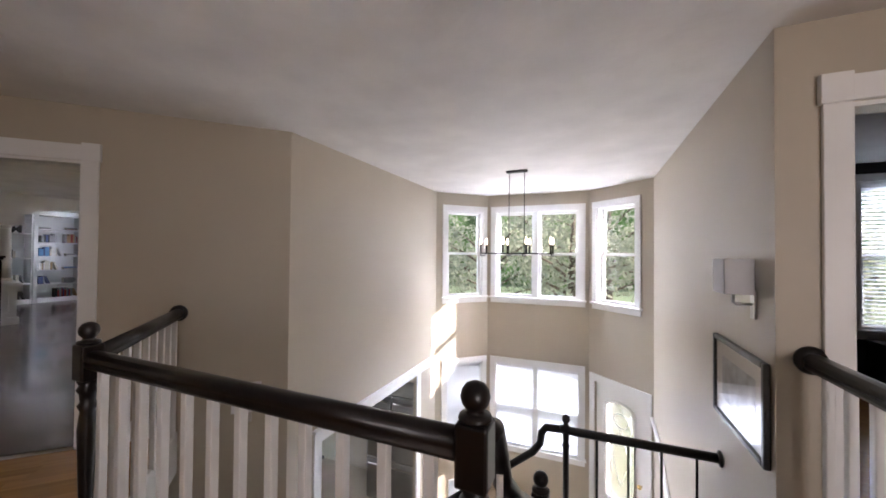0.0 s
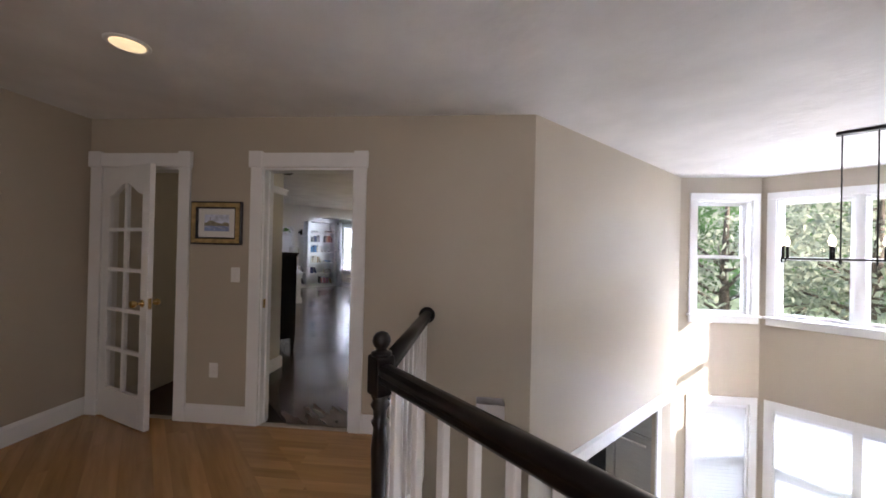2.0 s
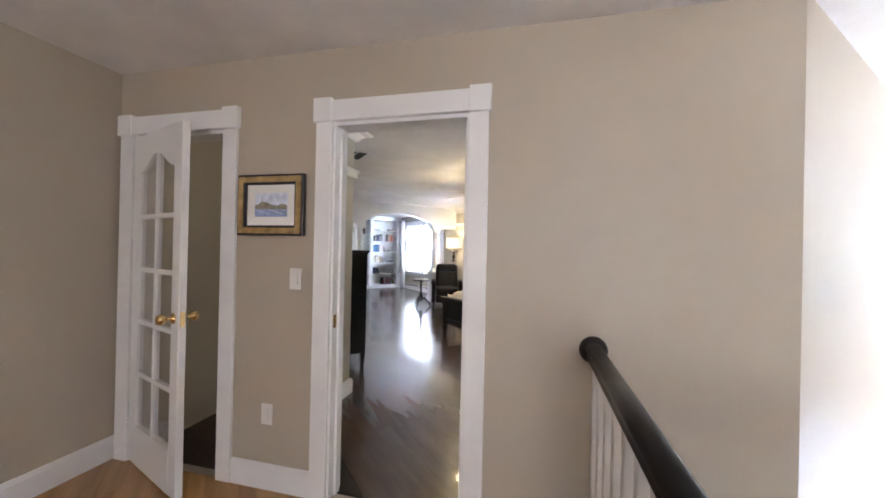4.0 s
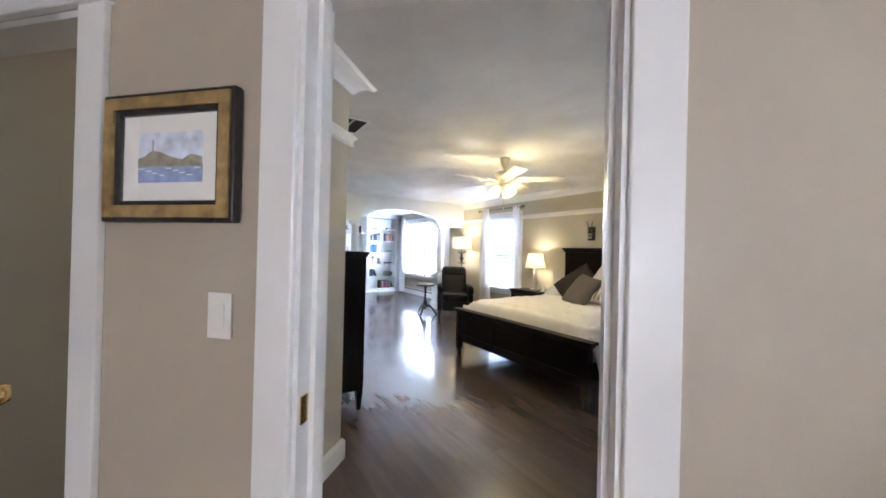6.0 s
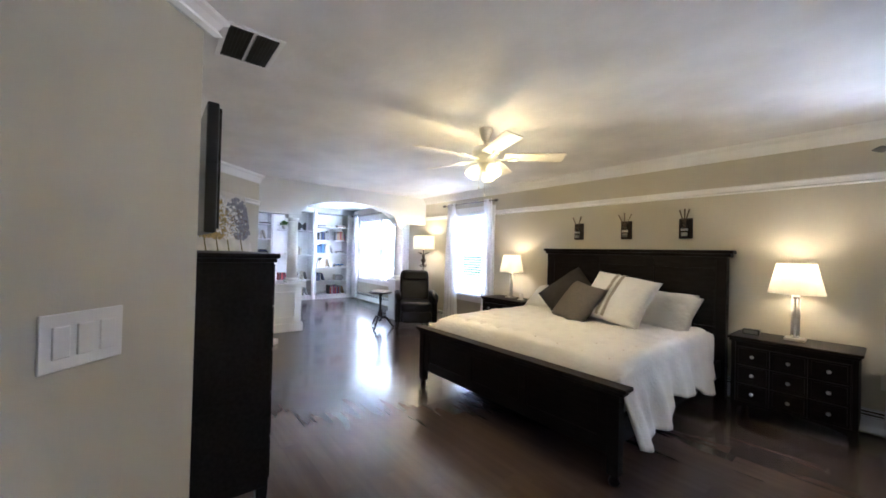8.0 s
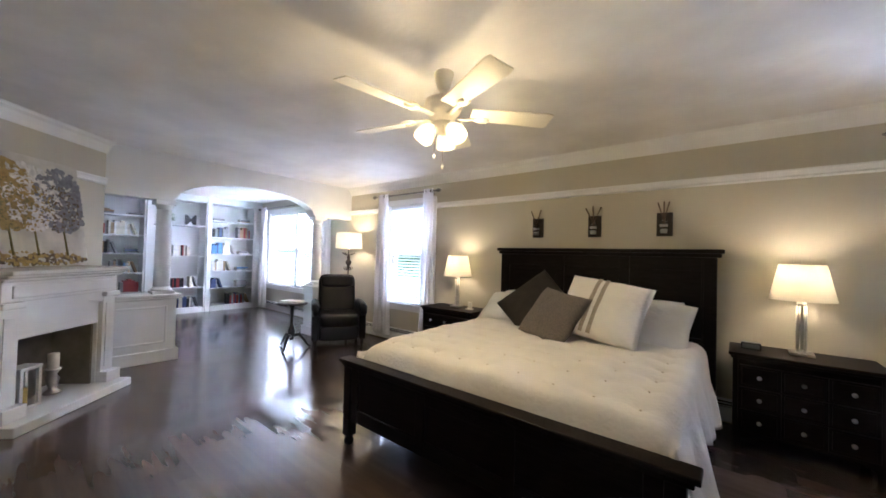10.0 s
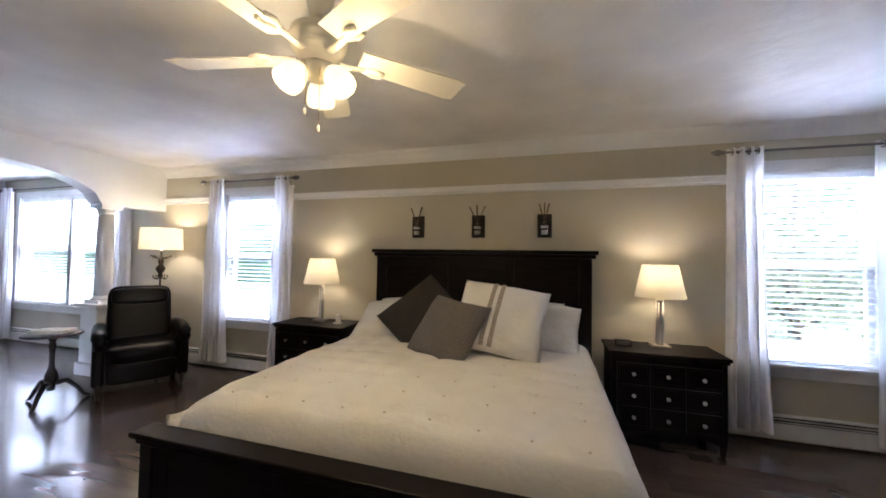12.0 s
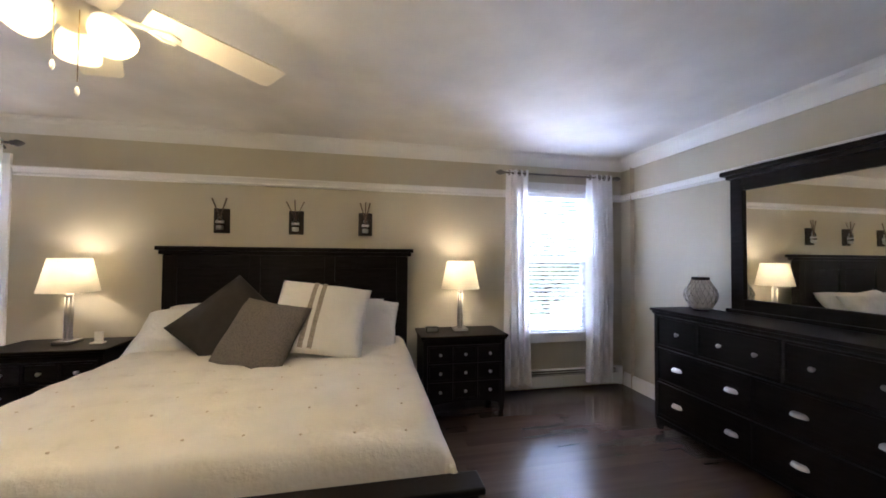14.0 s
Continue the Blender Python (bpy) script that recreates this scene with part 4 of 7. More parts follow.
part("footboard", B(-0.98, 0.98, 0.017, 0.045, 0.20, 0.545), M_ESPRESSO, bed)
for a, b_ in ((-0.95, -0.88), (-0.33, -0.26), (0.26, 0.33), (0.88, 0.95)):
    part("stile", B(a, b_, 0.0, 0.016, 0.17, 0.545, bevel=0.003), M_ESPRESSO, bed)
for za, zb in ((0.47, 0.545), (0.17, 0.26)):
    for a, b_ in ((-0.88, -0.33), (-0.26, 0.26), (0.33, 0.88)):
        part("panel_rail", B(a, b_, 0.002, 0.016, za, zb, bevel=0.003), M_ESPRESSO, bed)
for x in (-0.985, 0.985):
    part("foot_post", join(B(x - 0.035, x + 0.035, -0.015, 0.055, 0.06, 0.545, bevel=0.004), lathe([(0.030, 0.0), (0.034, 0.02), (0.022, 0.05), (0.030, 0.07)], 14, m=Matrix.Translation((x, 0.02, 0)))), M_ESPRESSO, bed)
for x in (-0.99, 0.955):
    part("side_rail", B(x, x + 0.035, 0.05, 2.19, 0.22, 0.38, bevel=0.004), M_ESPRESSO, bed)
part("slat_base", B(-0.955, 0.955, 0.06, 2.18, 0.30, 0.33), M_ESPRESSO, bed)
mt = solid("mattress", B(-0.95 - 6.44, 0.95 - 6.44, 3.86, 5.92, 0.335, 0.65, bevel=0.05, seg=3), M_SHEET, "white mattress on the bed", "mattress")

# quilt: a draped sheet with tufts, falling over both sides
def quilt():
    bm = bmesh.new()
    NX, NY = 96, 84
    half, y0, y1 = 0.985, 3.815, 5.62
    rows = []
    for j in range(NY + 1):
        v = j / NY
        y = y0 + (y1 - y0) * v
        row = []
        drop = 0.40 + 0.05 * math.sin(v * 9.0) + 0.03 * math.sin(v * 23 + 1)
        for i in range(NX + 1):
            a = (i / NX * 2 - 1) * (half + drop)
            s = abs(a)
            sg = 1 if a >= 0 else -1
            r = 0.10
            if s < half - r:
                x, z = s, 0.0
            elif s < half - r + r * 1.57:
                q = (s - half + r) / r
                x, z = half - r + r * math.sin(q), -r * (1 - math.cos(q))
            else:
                d = s - (half - r + r * 1.57)
                wave = 0.022 * math.sin(y * 13 + sg) + 0.014 * math.sin(y * 29 + 2 * sg)
                x, z = half + (0.16 + 0.22 * (1 - v) ** 3) * d + wave * min(1, d * 4), -r - d * 0.97
            z -= 0.055 * max(0.0, 1 - v / 0.28) ** 2 if s < half else 0.0
            if v < 0.05:
                z -= 0.16 * (1 - v / 0.05) ** 2 if s < half else 0
            puff = 0.0
            if s < half:
                tx, ty = (a / 0.205) , ((y - y0) / 0.205)
                puff = 0.010 * (abs(math.sin(math.pi * tx)) * 0.5 + abs(math.sin(math.pi * ty)) * 0.5)
                fx, fy = (tx - round(tx)) * 0.205, (ty - round(ty)) * 0.205
                puff -= 0.016 * math.exp(-(fx * fx + fy * fy) / 0.0007)
            nz = noise.noise(Vector((a * 3.1, y * 3.1, 0.3))) * 0.014 + noise.noise(Vector((a * 8, y * 8, 4.0))) * 0.006
            crown = 0.028 * math.cos(min(1.0, s / half) * 1.57) if s < half else 0
            row.append(bm.verts.new((-6.44 + sg * x, y, 0.705 + z + puff + nz + crown)))
        rows.append(row)
    for a, b in zip(rows, rows[1:]):
        for i in range(NX):
            f = bm.faces.new((a[i], a[i + 1], b[i + 1], b[i]))
            f.smooth = True
    return bm


q = solid("quilt", quilt(), M_DUVET, "white tufted cotton quilt spread over the bed", "quilt")
md = q.modifiers.new("thick", "SOLIDIFY")
md.thickness, md.offset = 0.022, -1
tm = mesh_of("tuft", lathe([(0.003, 0), (0.006, 0.002), (0.006, 0.004), (0.003, 0.006)], 6), mat("tan_tuft_thread", (0.58, 0.51, 0.42), 0.95))
for i in range(-4, 5):
    for j in range(1, 9):
        o = new("tuft", tm)
        o.parent = q
        yy = 3.815 + j * 0.205
        o.matrix_basis = Matrix.Translation((-6.44 + i * 0.205, yy, 0.705 + 0.028 * math.cos(min(1.0, abs(i * 0.205) / 0.985) * 1.57) - 0.010 - 0.055 * max(0.0, 1 - (yy - 3.815) / 1.805 / 0.28) ** 2 + noise.noise(Vector((i * 0.205 * 3.1, yy * 3.1, 0.3))) * 0.014 + noise.noise(Vector((i * 0.205 * 8, yy * 8, 4.0))) * 0.006))


def pillow_bm(w, h, t, pinch=0.06, n=22, seed=0.0):
    bm = bmesh.new()
    sides = []
    for sg in (1, -1):
        g = []
        for j in range(n + 1):
            r = []
            for i in range(n + 1):
                u, v = i / n * 2 - 1, j / n * 2 - 1
                e = (1 - u ** 4) * (1 - v ** 4)
                k = max(0.0, e) ** 0.55
                px, py = u * (1 - pinch * (1 - abs(v)) ** 1.0 * abs(u) ** 3), v * (1 - pinch * (1 - abs(u)) ** 1.0 * abs(v) ** 3)
                z = sg * t / 2 * k + noise.noise(Vector((u * 2.2 + seed, v * 2.2, sg * 3.0))) * 0.018 * k
                r.append(bm.verts.new((px * w / 2, py * h / 2, z)))
            g.append(r)
        for a, b in zip(g, g[1:]):
            for i in range(n):
                f = bm.faces.new((a[i], a[i + 1], b[i + 1], b[i]) if sg > 0 else (a[i], b[i], b[i + 1], a[i + 1]))
                f.smooth = True
        sides.append(g)
    bmesh.ops.remove_doubles(bm, verts=bm.verts[:], dist=1e-4)
    return bm


def pillow(x, y, z, w, h, t, lean, spin, material, label, yaw=0.0, name="pillow", seed=0.0):
    """Centre, size; lean: back from upright; spin: in its own plane."""
    m = Matrix.Translation((x, y, z)) @ Matrix.Rotation(radians(yaw), 4, "Z") @ Matrix.Rotation(radians(90 - lean), 4, "X") @ Matrix.Rotation(radians(spin), 4, "Z")
    ob = solid(name, pillow_bm(w, h, t, seed=seed), material, label, "pillow")
    ob.matrix_basis = m
    return ob


pillow(-7.02, 5.76, 0.83, 0.72, 0.42, 0.20, 50, 2, M_SHEET, "plump white bed pillow by the headboard", seed=1)
pillow(-7.05, 5.55, 0.82, 0.76, 0.46, 0.18, 56, 2, M_SHEET, "white bed pillow lying against another", seed=2)
pillow(-5.98, 5.78, 0.83, 0.70, 0.44, 0.18, 44, 2, M_SHEET, "plump white bed pillow by the headboard", seed=3)
pillow(-5.87, 5.49, 0.845, 0.66, 0.50, 0.17, 44, -7, M_SHEET, "white bed pillow lying against another", 3, seed=4)
pillow(-6.705, 5.29, 0.905, 0.57, 0.57, 0.19, 33, 45, M_CHARCOAL, "dark charcoal cushion set on its corner", 8, seed=5)
sp = pillow(-6.10, 5.12, 0.965, 0.63, 0.57, 0.17, 42, -10, M_SHEET, "white cushion with taupe woven stripes", 5, seed=6)
pillow(-6.435, 4.99, 0.890, 0.49, 0.47, 0.15, 38, -8, M_GREYKNIT, "grey patterned square cushion", -19, seed=7)


def stripe(x0, x1):
    """A band that follows the cushion's swell."""
    bm = bmesh.new()
    n, w, h, t = 22, 0.63, 0.57, 0.17
    rows = []
    for j in range(1, n):
        v = j / n * 2 - 1
        r = []
        for x in (x0, x1):
            u = x / (w / 2)
            k = max(0.0, (1 - u ** 4) * (1 - v ** 4)) ** 0.55
            z = t / 2 * k + noise.noise(Vector((u * 2.2 + 6, v * 2.2, 3.0))) * 0.018 * k
            r.append(bm.verts.new((x, v * h / 2, z + 0.003)))
        rows.append(r)
    for a, b in zip(rows, rows[1:]):
        bm.faces.new((a[0], a[1], b[1], b[0]))
    return bm


for a, b in ((-0.085, -0.055), (-0.028, 0.002)):
    part("woven_stripe", stripe(a, b), M_STRIPE, sp, "taupe woven stripe")

# ---- bedroom: case furniture ----
def knob(x, y, z, r=0.014):
    return lathe([(r * 0.5, 0), (r * 0.5, 0.012), (r, 0.018), (r * 1.05, 0.026), (r * 0.6, 0.032)], 12, m=Matrix.Translation((x, y, z)) @ Matrix.Rotation(radians(90), 4, "X"))


def cup_pull(x, y, z):
    bm = bmesh.new()
    n, k = 12, 5
    rows = []
    for j in range(k + 1):
        b = math.pi / 2 * j / k
        rows.append([bm.verts.new((x + 0.045 * math.cos(math.pi * i / n) * math.cos(b * 0.55), y - 0.030 * math.sin(math.pi * i / n) * math.cos(b) - 0.002, z + 0.024 * math.sin(b) - 0.012)) for i in range(n + 1)])
    for a, b in zip(rows, rows[1:]):
        for i in range(n):
            bm.faces.new((a[i], a[i + 1], b[i + 1], b[i])).smooth = True
    join(bm, B(x - 0.030, x + 0.030, y - 0.003, y, z - 0.002, z + 0.014))
    return bm


def drawer(t, x0, x1, z0, z1, pulls, cup=False):
    """A drawer front at the face y=0 with a raised border."""
    bm = B(x0, x1, -0.014, 0.012, z0, z1)
    bm.normal_update()
    face = min(bm.faces, key=lambda f: f.calc_center_median().y)
    bmesh.ops.inset_region(bm, faces=[face], thickness=0.020, depth=0.0)
    bmesh.ops.inset_region(bm, faces=[face], thickness=0.005, depth=0.0)
    for v in face.verts:
        v.co.y = -0.004
    d = part("drawer", bm, M_ESPRESSO, t)
    for x in pulls:
        part("cup_pull" if cup else "knob", cup_pull(x, -0.004, (z0 + z1) / 2) if cup else knob(x, -0.004, (z0 + z1) / 2), M_NICKEL, d, "brushed nickel pull")
    return d


def carcase(t, w, d, z0, z1, legs=True, over=0.025):
    x = w / 2
    part("top", join(B(-x - over, x + over, -over, d, z1 - 0.024, z1, bevel=0.007), B(-x - over * 0.5, x + over * 0.5, -over * 0.5, d, z1 - 0.045, z1 - 0.024, bevel=0.005)), M_ESPRESSO, t)
    for a in (-x, x - 0.03):
        part("side_panel", B(a, a + 0.03, 0.0, d, z0, z1 - 0.045, bevel=0.002), M_ESPRESSO, t)
    part("body", B(-x + 0.031, x - 0.031, 0.014, d - 0.002, z0 + 0.001, z1 - 0.046), M_ESPRESSO, t)
    # arched apron
    bm = bmesh.new()
    n = 16
    for i in range(n):
        a, b = -x + 0.05 + (w - 0.10) * i / n, -x + 0.05 + (w - 0.10) * (i + 1) / n
        h = lambda u: z0 - 0.055 + 0.045 * math.sin(math.pi * min(max((u + x - 0.05) / (w - 0.10), 0), 1)) ** 0.6
        vs = [bm.verts.new(v) for v in ((a, 0, h(a)), (b, 0, h(b)), (b, 0, z0), (a, 0, z0), (a, 0.018, h(a)), (b, 0.018, h(b)), (b, 0.018, z0), (a, 0.018, z0))]
        for f in ((0, 1, 2, 3), (7, 6, 5, 4), (0, 4, 5, 1), (3, 2, 6, 7)):
            bm.faces.new([vs[k] for k in f])
    bmesh.ops.remove_doubles(bm, verts=bm.verts[:], dist=1e-5)
    part("apron", bm, M_ESPRESSO, t)
    for lx in (-x + 0.028, x - 0.028):
        for ly in (0.028, d - 0.028):
            bm = bmesh.new()
            lo, hi = 0.016, 0.028
            vs = [bm.verts.new((lx + sx * r, ly + sy * r, z)) for z, r in ((0.0, lo), (z0 + 0.0, hi)) for sx, sy in ((-1, -1), (1, -1), (1, 1), (-1, 1))]
            for f in ((3, 2, 1, 0), (4, 5, 6, 7), (0, 1, 5, 4), (1, 2, 6, 5), (2, 3, 7, 6), (3, 0, 4, 7)):
                bm.faces.new([vs[k] for k in f])
            part("leg", bm, M_ESPRESSO, t)


def nightstand(m, label):
    t = thing("nightstand", m, label, "nightstand", "nightstands beside the bed")
    w = 0.75
    carcase(t, w, 0.41, 0.135, 0.70)
    for i in range(3):
        z0 = 0.142 + i * 0.160
        for k in range(3):
            a = -w / 2 + 0.035 + k * (w - 0.07) / 3
            drawer(t, a + 0.003, a + (w - 0.07) / 3 - 0.003, z0, z0 + 0.152, [a + (w - 0.07) / 6])
    return t


nightstand(Matrix.Translation((-4.93, 5.62, 0)), "espresso nightstand with nine small drawer fronts")
nightstand(Matrix.Translation((-8.05, 5.62, 0)), "espresso nightstand with nine small drawer fronts")

east = Matrix.Rotation(radians(-90), 4, "Z")      # face looks to -x
dr_t = thing("dresser", Matrix.Translation((-3.44, 4.33, 0)) @ east, "wide espresso dresser with nickel cup pulls", "dresser")
carcase(dr_t, 1.56, 0.42, 0.10, 0.985)
for a, b, pl in ((-0.74, -0.385, [-0.54]), (-0.375, 0.165, [-0.20, 0.03]), (0.175, 0.74, [0.32, 0.60])):
    drawer(dr_t, a, b, 0.682, 0.932, pl)
for z0 in (0.125, 0.402):
    drawer(dr_t, -0.74, -0.005, z0, z0 + 0.268, [-0.55, -0.13], True)
    drawer(dr_t, 0.005, 0.74, z0, z0 + 0.268, [0.25, 0.61], True)
mi = thing("dresser_mirror", Matrix.Translation((-3.045, 4.24, 0.985)) @ east, "wide mirror in an espresso frame on the dresser", "mirror")
MW = 0.545
bm = B(-MW, -MW + 0.095, 0, 0.045, 0.0, 1.02, bevel=0.005)
join(bm, B(MW - 0.095, MW, 0, 0.045, 0.0, 1.02, bevel=0.005), B(-MW + 0.095, MW - 0.095, 0, 0.045, 0.0, 0.11, bevel=0.005), B(-MW + 0.095, MW - 0.095, 0, 0.045, 0.925, 1.02, bevel=0.005))
part("frame", bm, M_ESPRESSO, mi)
part("cornice", join(B(-MW - 0.02, MW + 0.02, -0.02, 0.05, 1.021, 1.05, bevel=0.006), B(-MW - 0.05, MW + 0.05, -0.045, 0.055, 1.05, 1.085, bevel=0.008)), M_ESPRESSO, mi)
part("glass", B(-MW + 0.094, MW - 0.094, 0.02, 0.03, 0.108, 0.927), M_MIRROR, mi, "silvered mirror glass")
part("foot_rail", B(-MW - 0.03, MW + 0.03, -0.02, 0.05, 0.001, 0.03, bevel=0.005), M_ESPRESSO, mi)

chest = thing("chest_of_drawers", Matrix.Translation((-6.88, 2.05, 0)) @ Matrix.Rotation(radians(180), 4, "Z"), "tall espresso chest of drawers below the television", "chest of drawers")
carcase(chest, 0.98, 0.46, 0.17, 1.345)
for i in range(5):
    z0 = 0.19 + i * 0.222
    for a, b in ((-0.455, -0.005), (0.005, 0.455)):
        drawer(chest, a, b, z0, z0 + 0.212, [(a + b) / 2])
tv = thing("television", Matrix.Translation((-6.98, 1.80, 1.75)) @ Matrix.Rotation(radians(180), 4, "Z"), "flat black television mounted above the chest", "television")
part("screen", B(-0.52, 0.52, -0.012, 0.0, -0.29, 0.29), mat("dark_screen_glass", (0.008, 0.008, 0.01), 0.12, var=0, bump=0), tv)
part("casing", B(-0.54, 0.54, 0.0, 0.05, -0.31, 0.31, bevel=0.008), M_BLACKPL, tv)
part("wall_arm", B(-0.06, 0.06, 0.05, 0.245, -0.06, 0.06), M_BLACKPL, tv)

# ---- bedroom: lamps ----
def table_lamp(x, y, z, label):
    t = thing("table_lamp", Matrix.Translation((x, y, z)), label, "table lamp", "bedside lamps")
    part("base", B(-0.065, 0.065, -0.065, 0.065, 0.0, 0.022, bevel=0.004), M_NICKEL, t)
    bm = lathe([(0.03, 0.02), (0.026, 0.035), (0.022, 0.04), (0.022, 0.355), (0.027, 0.36), (0.027, 0.375), (0.012, 0.395)], 18)
    part("column", bm, M_NICKEL, t, "fluted nickel column")
    for k in range(6):
        a = k * math.pi / 3
        part("flute", tube([(0.024 * math.cos(a), 0.024 * math.sin(a), 0.04), (0.024 * math.cos(a), 0.024 * math.sin(a), 0.355)], 0.006, 8), M_NICKEL, t)
    bm = bmesh.new()
    seg = 36
    for r0, r1, d in ((0.182, 0.128, 0), (0.179, 0.125, 1)):
        lo = [bm.verts.new((r0 * math.cos(2 * math.pi * i / seg), r0 * math.sin(2 * math.pi * i / seg), 0.395)) for i in range(seg)]
        hi = [bm.verts.new((r1 * math.cos(2 * math.pi * i / seg), r1 * math.sin(2 * math.pi * i / seg), 0.655)) for i in range(seg)]
        for i in range(seg):
            j = (i + 1) % seg
            bm.faces.new((lo[i], lo[j], hi[j], hi[i])).smooth = True
    part("shade", bm, M_SHADE, t, "lit ivory tapered drum shade")
    part("socket", tube([(0, 0, 0.39), (0, 0, 0.45)], 0.014, 10), M_NICKEL, t)
    part("bulb_glass", lathe([(0.012, 0.45), (0.028, 0.485), (0.030, 0.51), (0.018, 0.53), (0.004, 0.535)], 14), M_LAMPBULB, t, "lit bulb")
    b = bulb("lamp_light", (x, y, z + 0.58), 0.70, (1.0, 0.78, 0.46), 0.05)
    return t


M_LAMPBULB = mat_glow("lit_lamp_bulb", (1.0, 0.82, 0.52), 0.85)
table_lamp(-4.92, 5.85, 0.701, "lit table lamp with fluted nickel column on nightstand")
table_lamp(-8.06, 5.86, 0.701, "lit table lamp with fluted nickel column on nightstand")
ck = thing("alarm_clock", Matrix.Translation((-5.20, 5.80, 0.701)), "small black alarm clock on the nightstand", "clock")
part("case", B(-0.06, 0.06, -0.03, 0.03, 0, 0.052, bevel=0.008), M_BLACKPL, ck)
part("face", B(-0.05, 0.05, -0.0325, -0.0295, 0.010, 0.043), mat("grey_clock_face", (0.2, 0.21, 0.2), 0.2, bump=0), ck)
nl = thing("phone_dock", Matrix.Translation((-7.82, 5.80, 0.701)), "small white dock on the nightstand", "dock")
part("stand", B(-0.04, 0.04, -0.03, 0.03, 0, 0.012, bevel=0.003), M_PLASTIC, nl)
part("back", B(-0.03, 0.03, 0.0, 0.014, 0.012, 0.09, bevel=0.005), M_PLASTIC, nl)

fl = thing("floor_lamp", Matrix.Translation((-10.27, 5.78, 0)), "lit floor lamp with scrolled bronze stem behind the armchair", "floor lamp")
part("base", lathe([(0.15, 0), (0.15, 0.015), (0.10, 0.03), (0.03, 0.05), (0.014, 0.07)], 24), M_BRONZE, fl)
part("stem", tube([(0, 0, 0.05), (0, 0, 1.42)], 0.011, 10), M_BRONZE, fl)
part("knop", lathe([(0.012, 1.08), (0.03, 1.11), (0.02, 1.14), (0.045, 1.18), (0.05, 1.21), (0.02, 1.25), (0.03, 1.29), (0.012, 1.33)], 16), M_BRONZE, fl)
for k in range(4):
    a = k * math.pi / 2 + 0.4
    c, s_ = math.cos(a), math.sin(a)
    part("scroll", tube([(0.012 * c, 0.012 * s_, 1.09), (0.06 * c, 0.06 * s_, 1.075), (0.085 * c, 0.085 * s_, 1.10), (0.07 * c, 0.07 * s_, 1.125)], 0.007, 8), M_BRONZE, fl)
    part("scroll", tube([(0.012 * c, 0.012 * s_, 1.32), (0.08 * c, 0.08 * s_, 1.335), (0.11 * c, 0.11 * s_, 1.36), (0.125 * c, 0.125 * s_, 1.35)], 0.007, 8), M_BRONZE, fl)
bm = bmesh.new()
seg = 40
for r0, r1 in ((0.215, 0.205), (0.212, 0.202)):
    lo = [bm.verts.new((r0 * math.cos(2 * math.pi * i / seg), r0 * math.sin(2 * math.pi * i / seg), 1.43)) for i in range(seg)]
    hi = [bm.verts.new((r1 * math.cos(2 * math.pi * i / seg), r1 * math.sin(2 * math.pi * i / seg), 1.685)) for i in range(seg)]
    for i in range(seg):
        j = (i + 1) % seg
        bm.faces.new((lo[i], lo[j], hi[j], hi[i])).smooth = True
part("shade", bm, M_SHADE, fl, "lit ivory drum shade")
part("bulb_glass", lathe([(0.012, 1.42), (0.028, 1.48), (0.030, 1.52), (0.018, 1.55), (0.004, 1.555)], 14), M_LAMPBULB, fl, "lit bulb")
bulb("lamp_light", (-10.27, 5.78, 1.585), 1.5, (1.0, 0.78, 0.46), 0.05)

# ---- ceiling fan ----
FAN_ANGLES, FAN_BELLS = [-96 + 72 * k for k in range(5)], (-2, 118, 238)

fan = thing("ceiling_fan", Matrix.Translation((-6.72, 3.88, CB)), "white five-blade ceiling fan with three lit bell glasses", "ceiling fan")
part("canopy", lathe([(0.060, -0.001), (0.063, -0.012), (0.060, -0.030), (0.048, -0.070), (0.036, -0.105), (0.030, -0.115)], 26), M_FANWHITE, fan)
part("down_rod", tube([(0, 0, -0.07), (0, 0, -0.20)], 0.020, 16), M_FANWHITE, fan)
part("motor", lathe([(0.03, -0.122), (0.090, -0.118), (0.112, -0.130), (0.120, -0.158), (0.120, -0.176), (0.108, -0.186), (0.112, -0.196), (0.100, -0.214), (0.080, -0.236), (0.070, -0.262)], 32, m=Matrix.Translation((0, 0, -0.052))), M_FANWHITE, fan)
part("switch_cup", lathe([(0.055, -0.255), (0.062, -0.275), (0.062, -0.305), (0.045, -0.325), (0.03, -0.335)], 26, m=Matrix.Translation((0, 0, -0.052))), M_FANWHITE, fan)
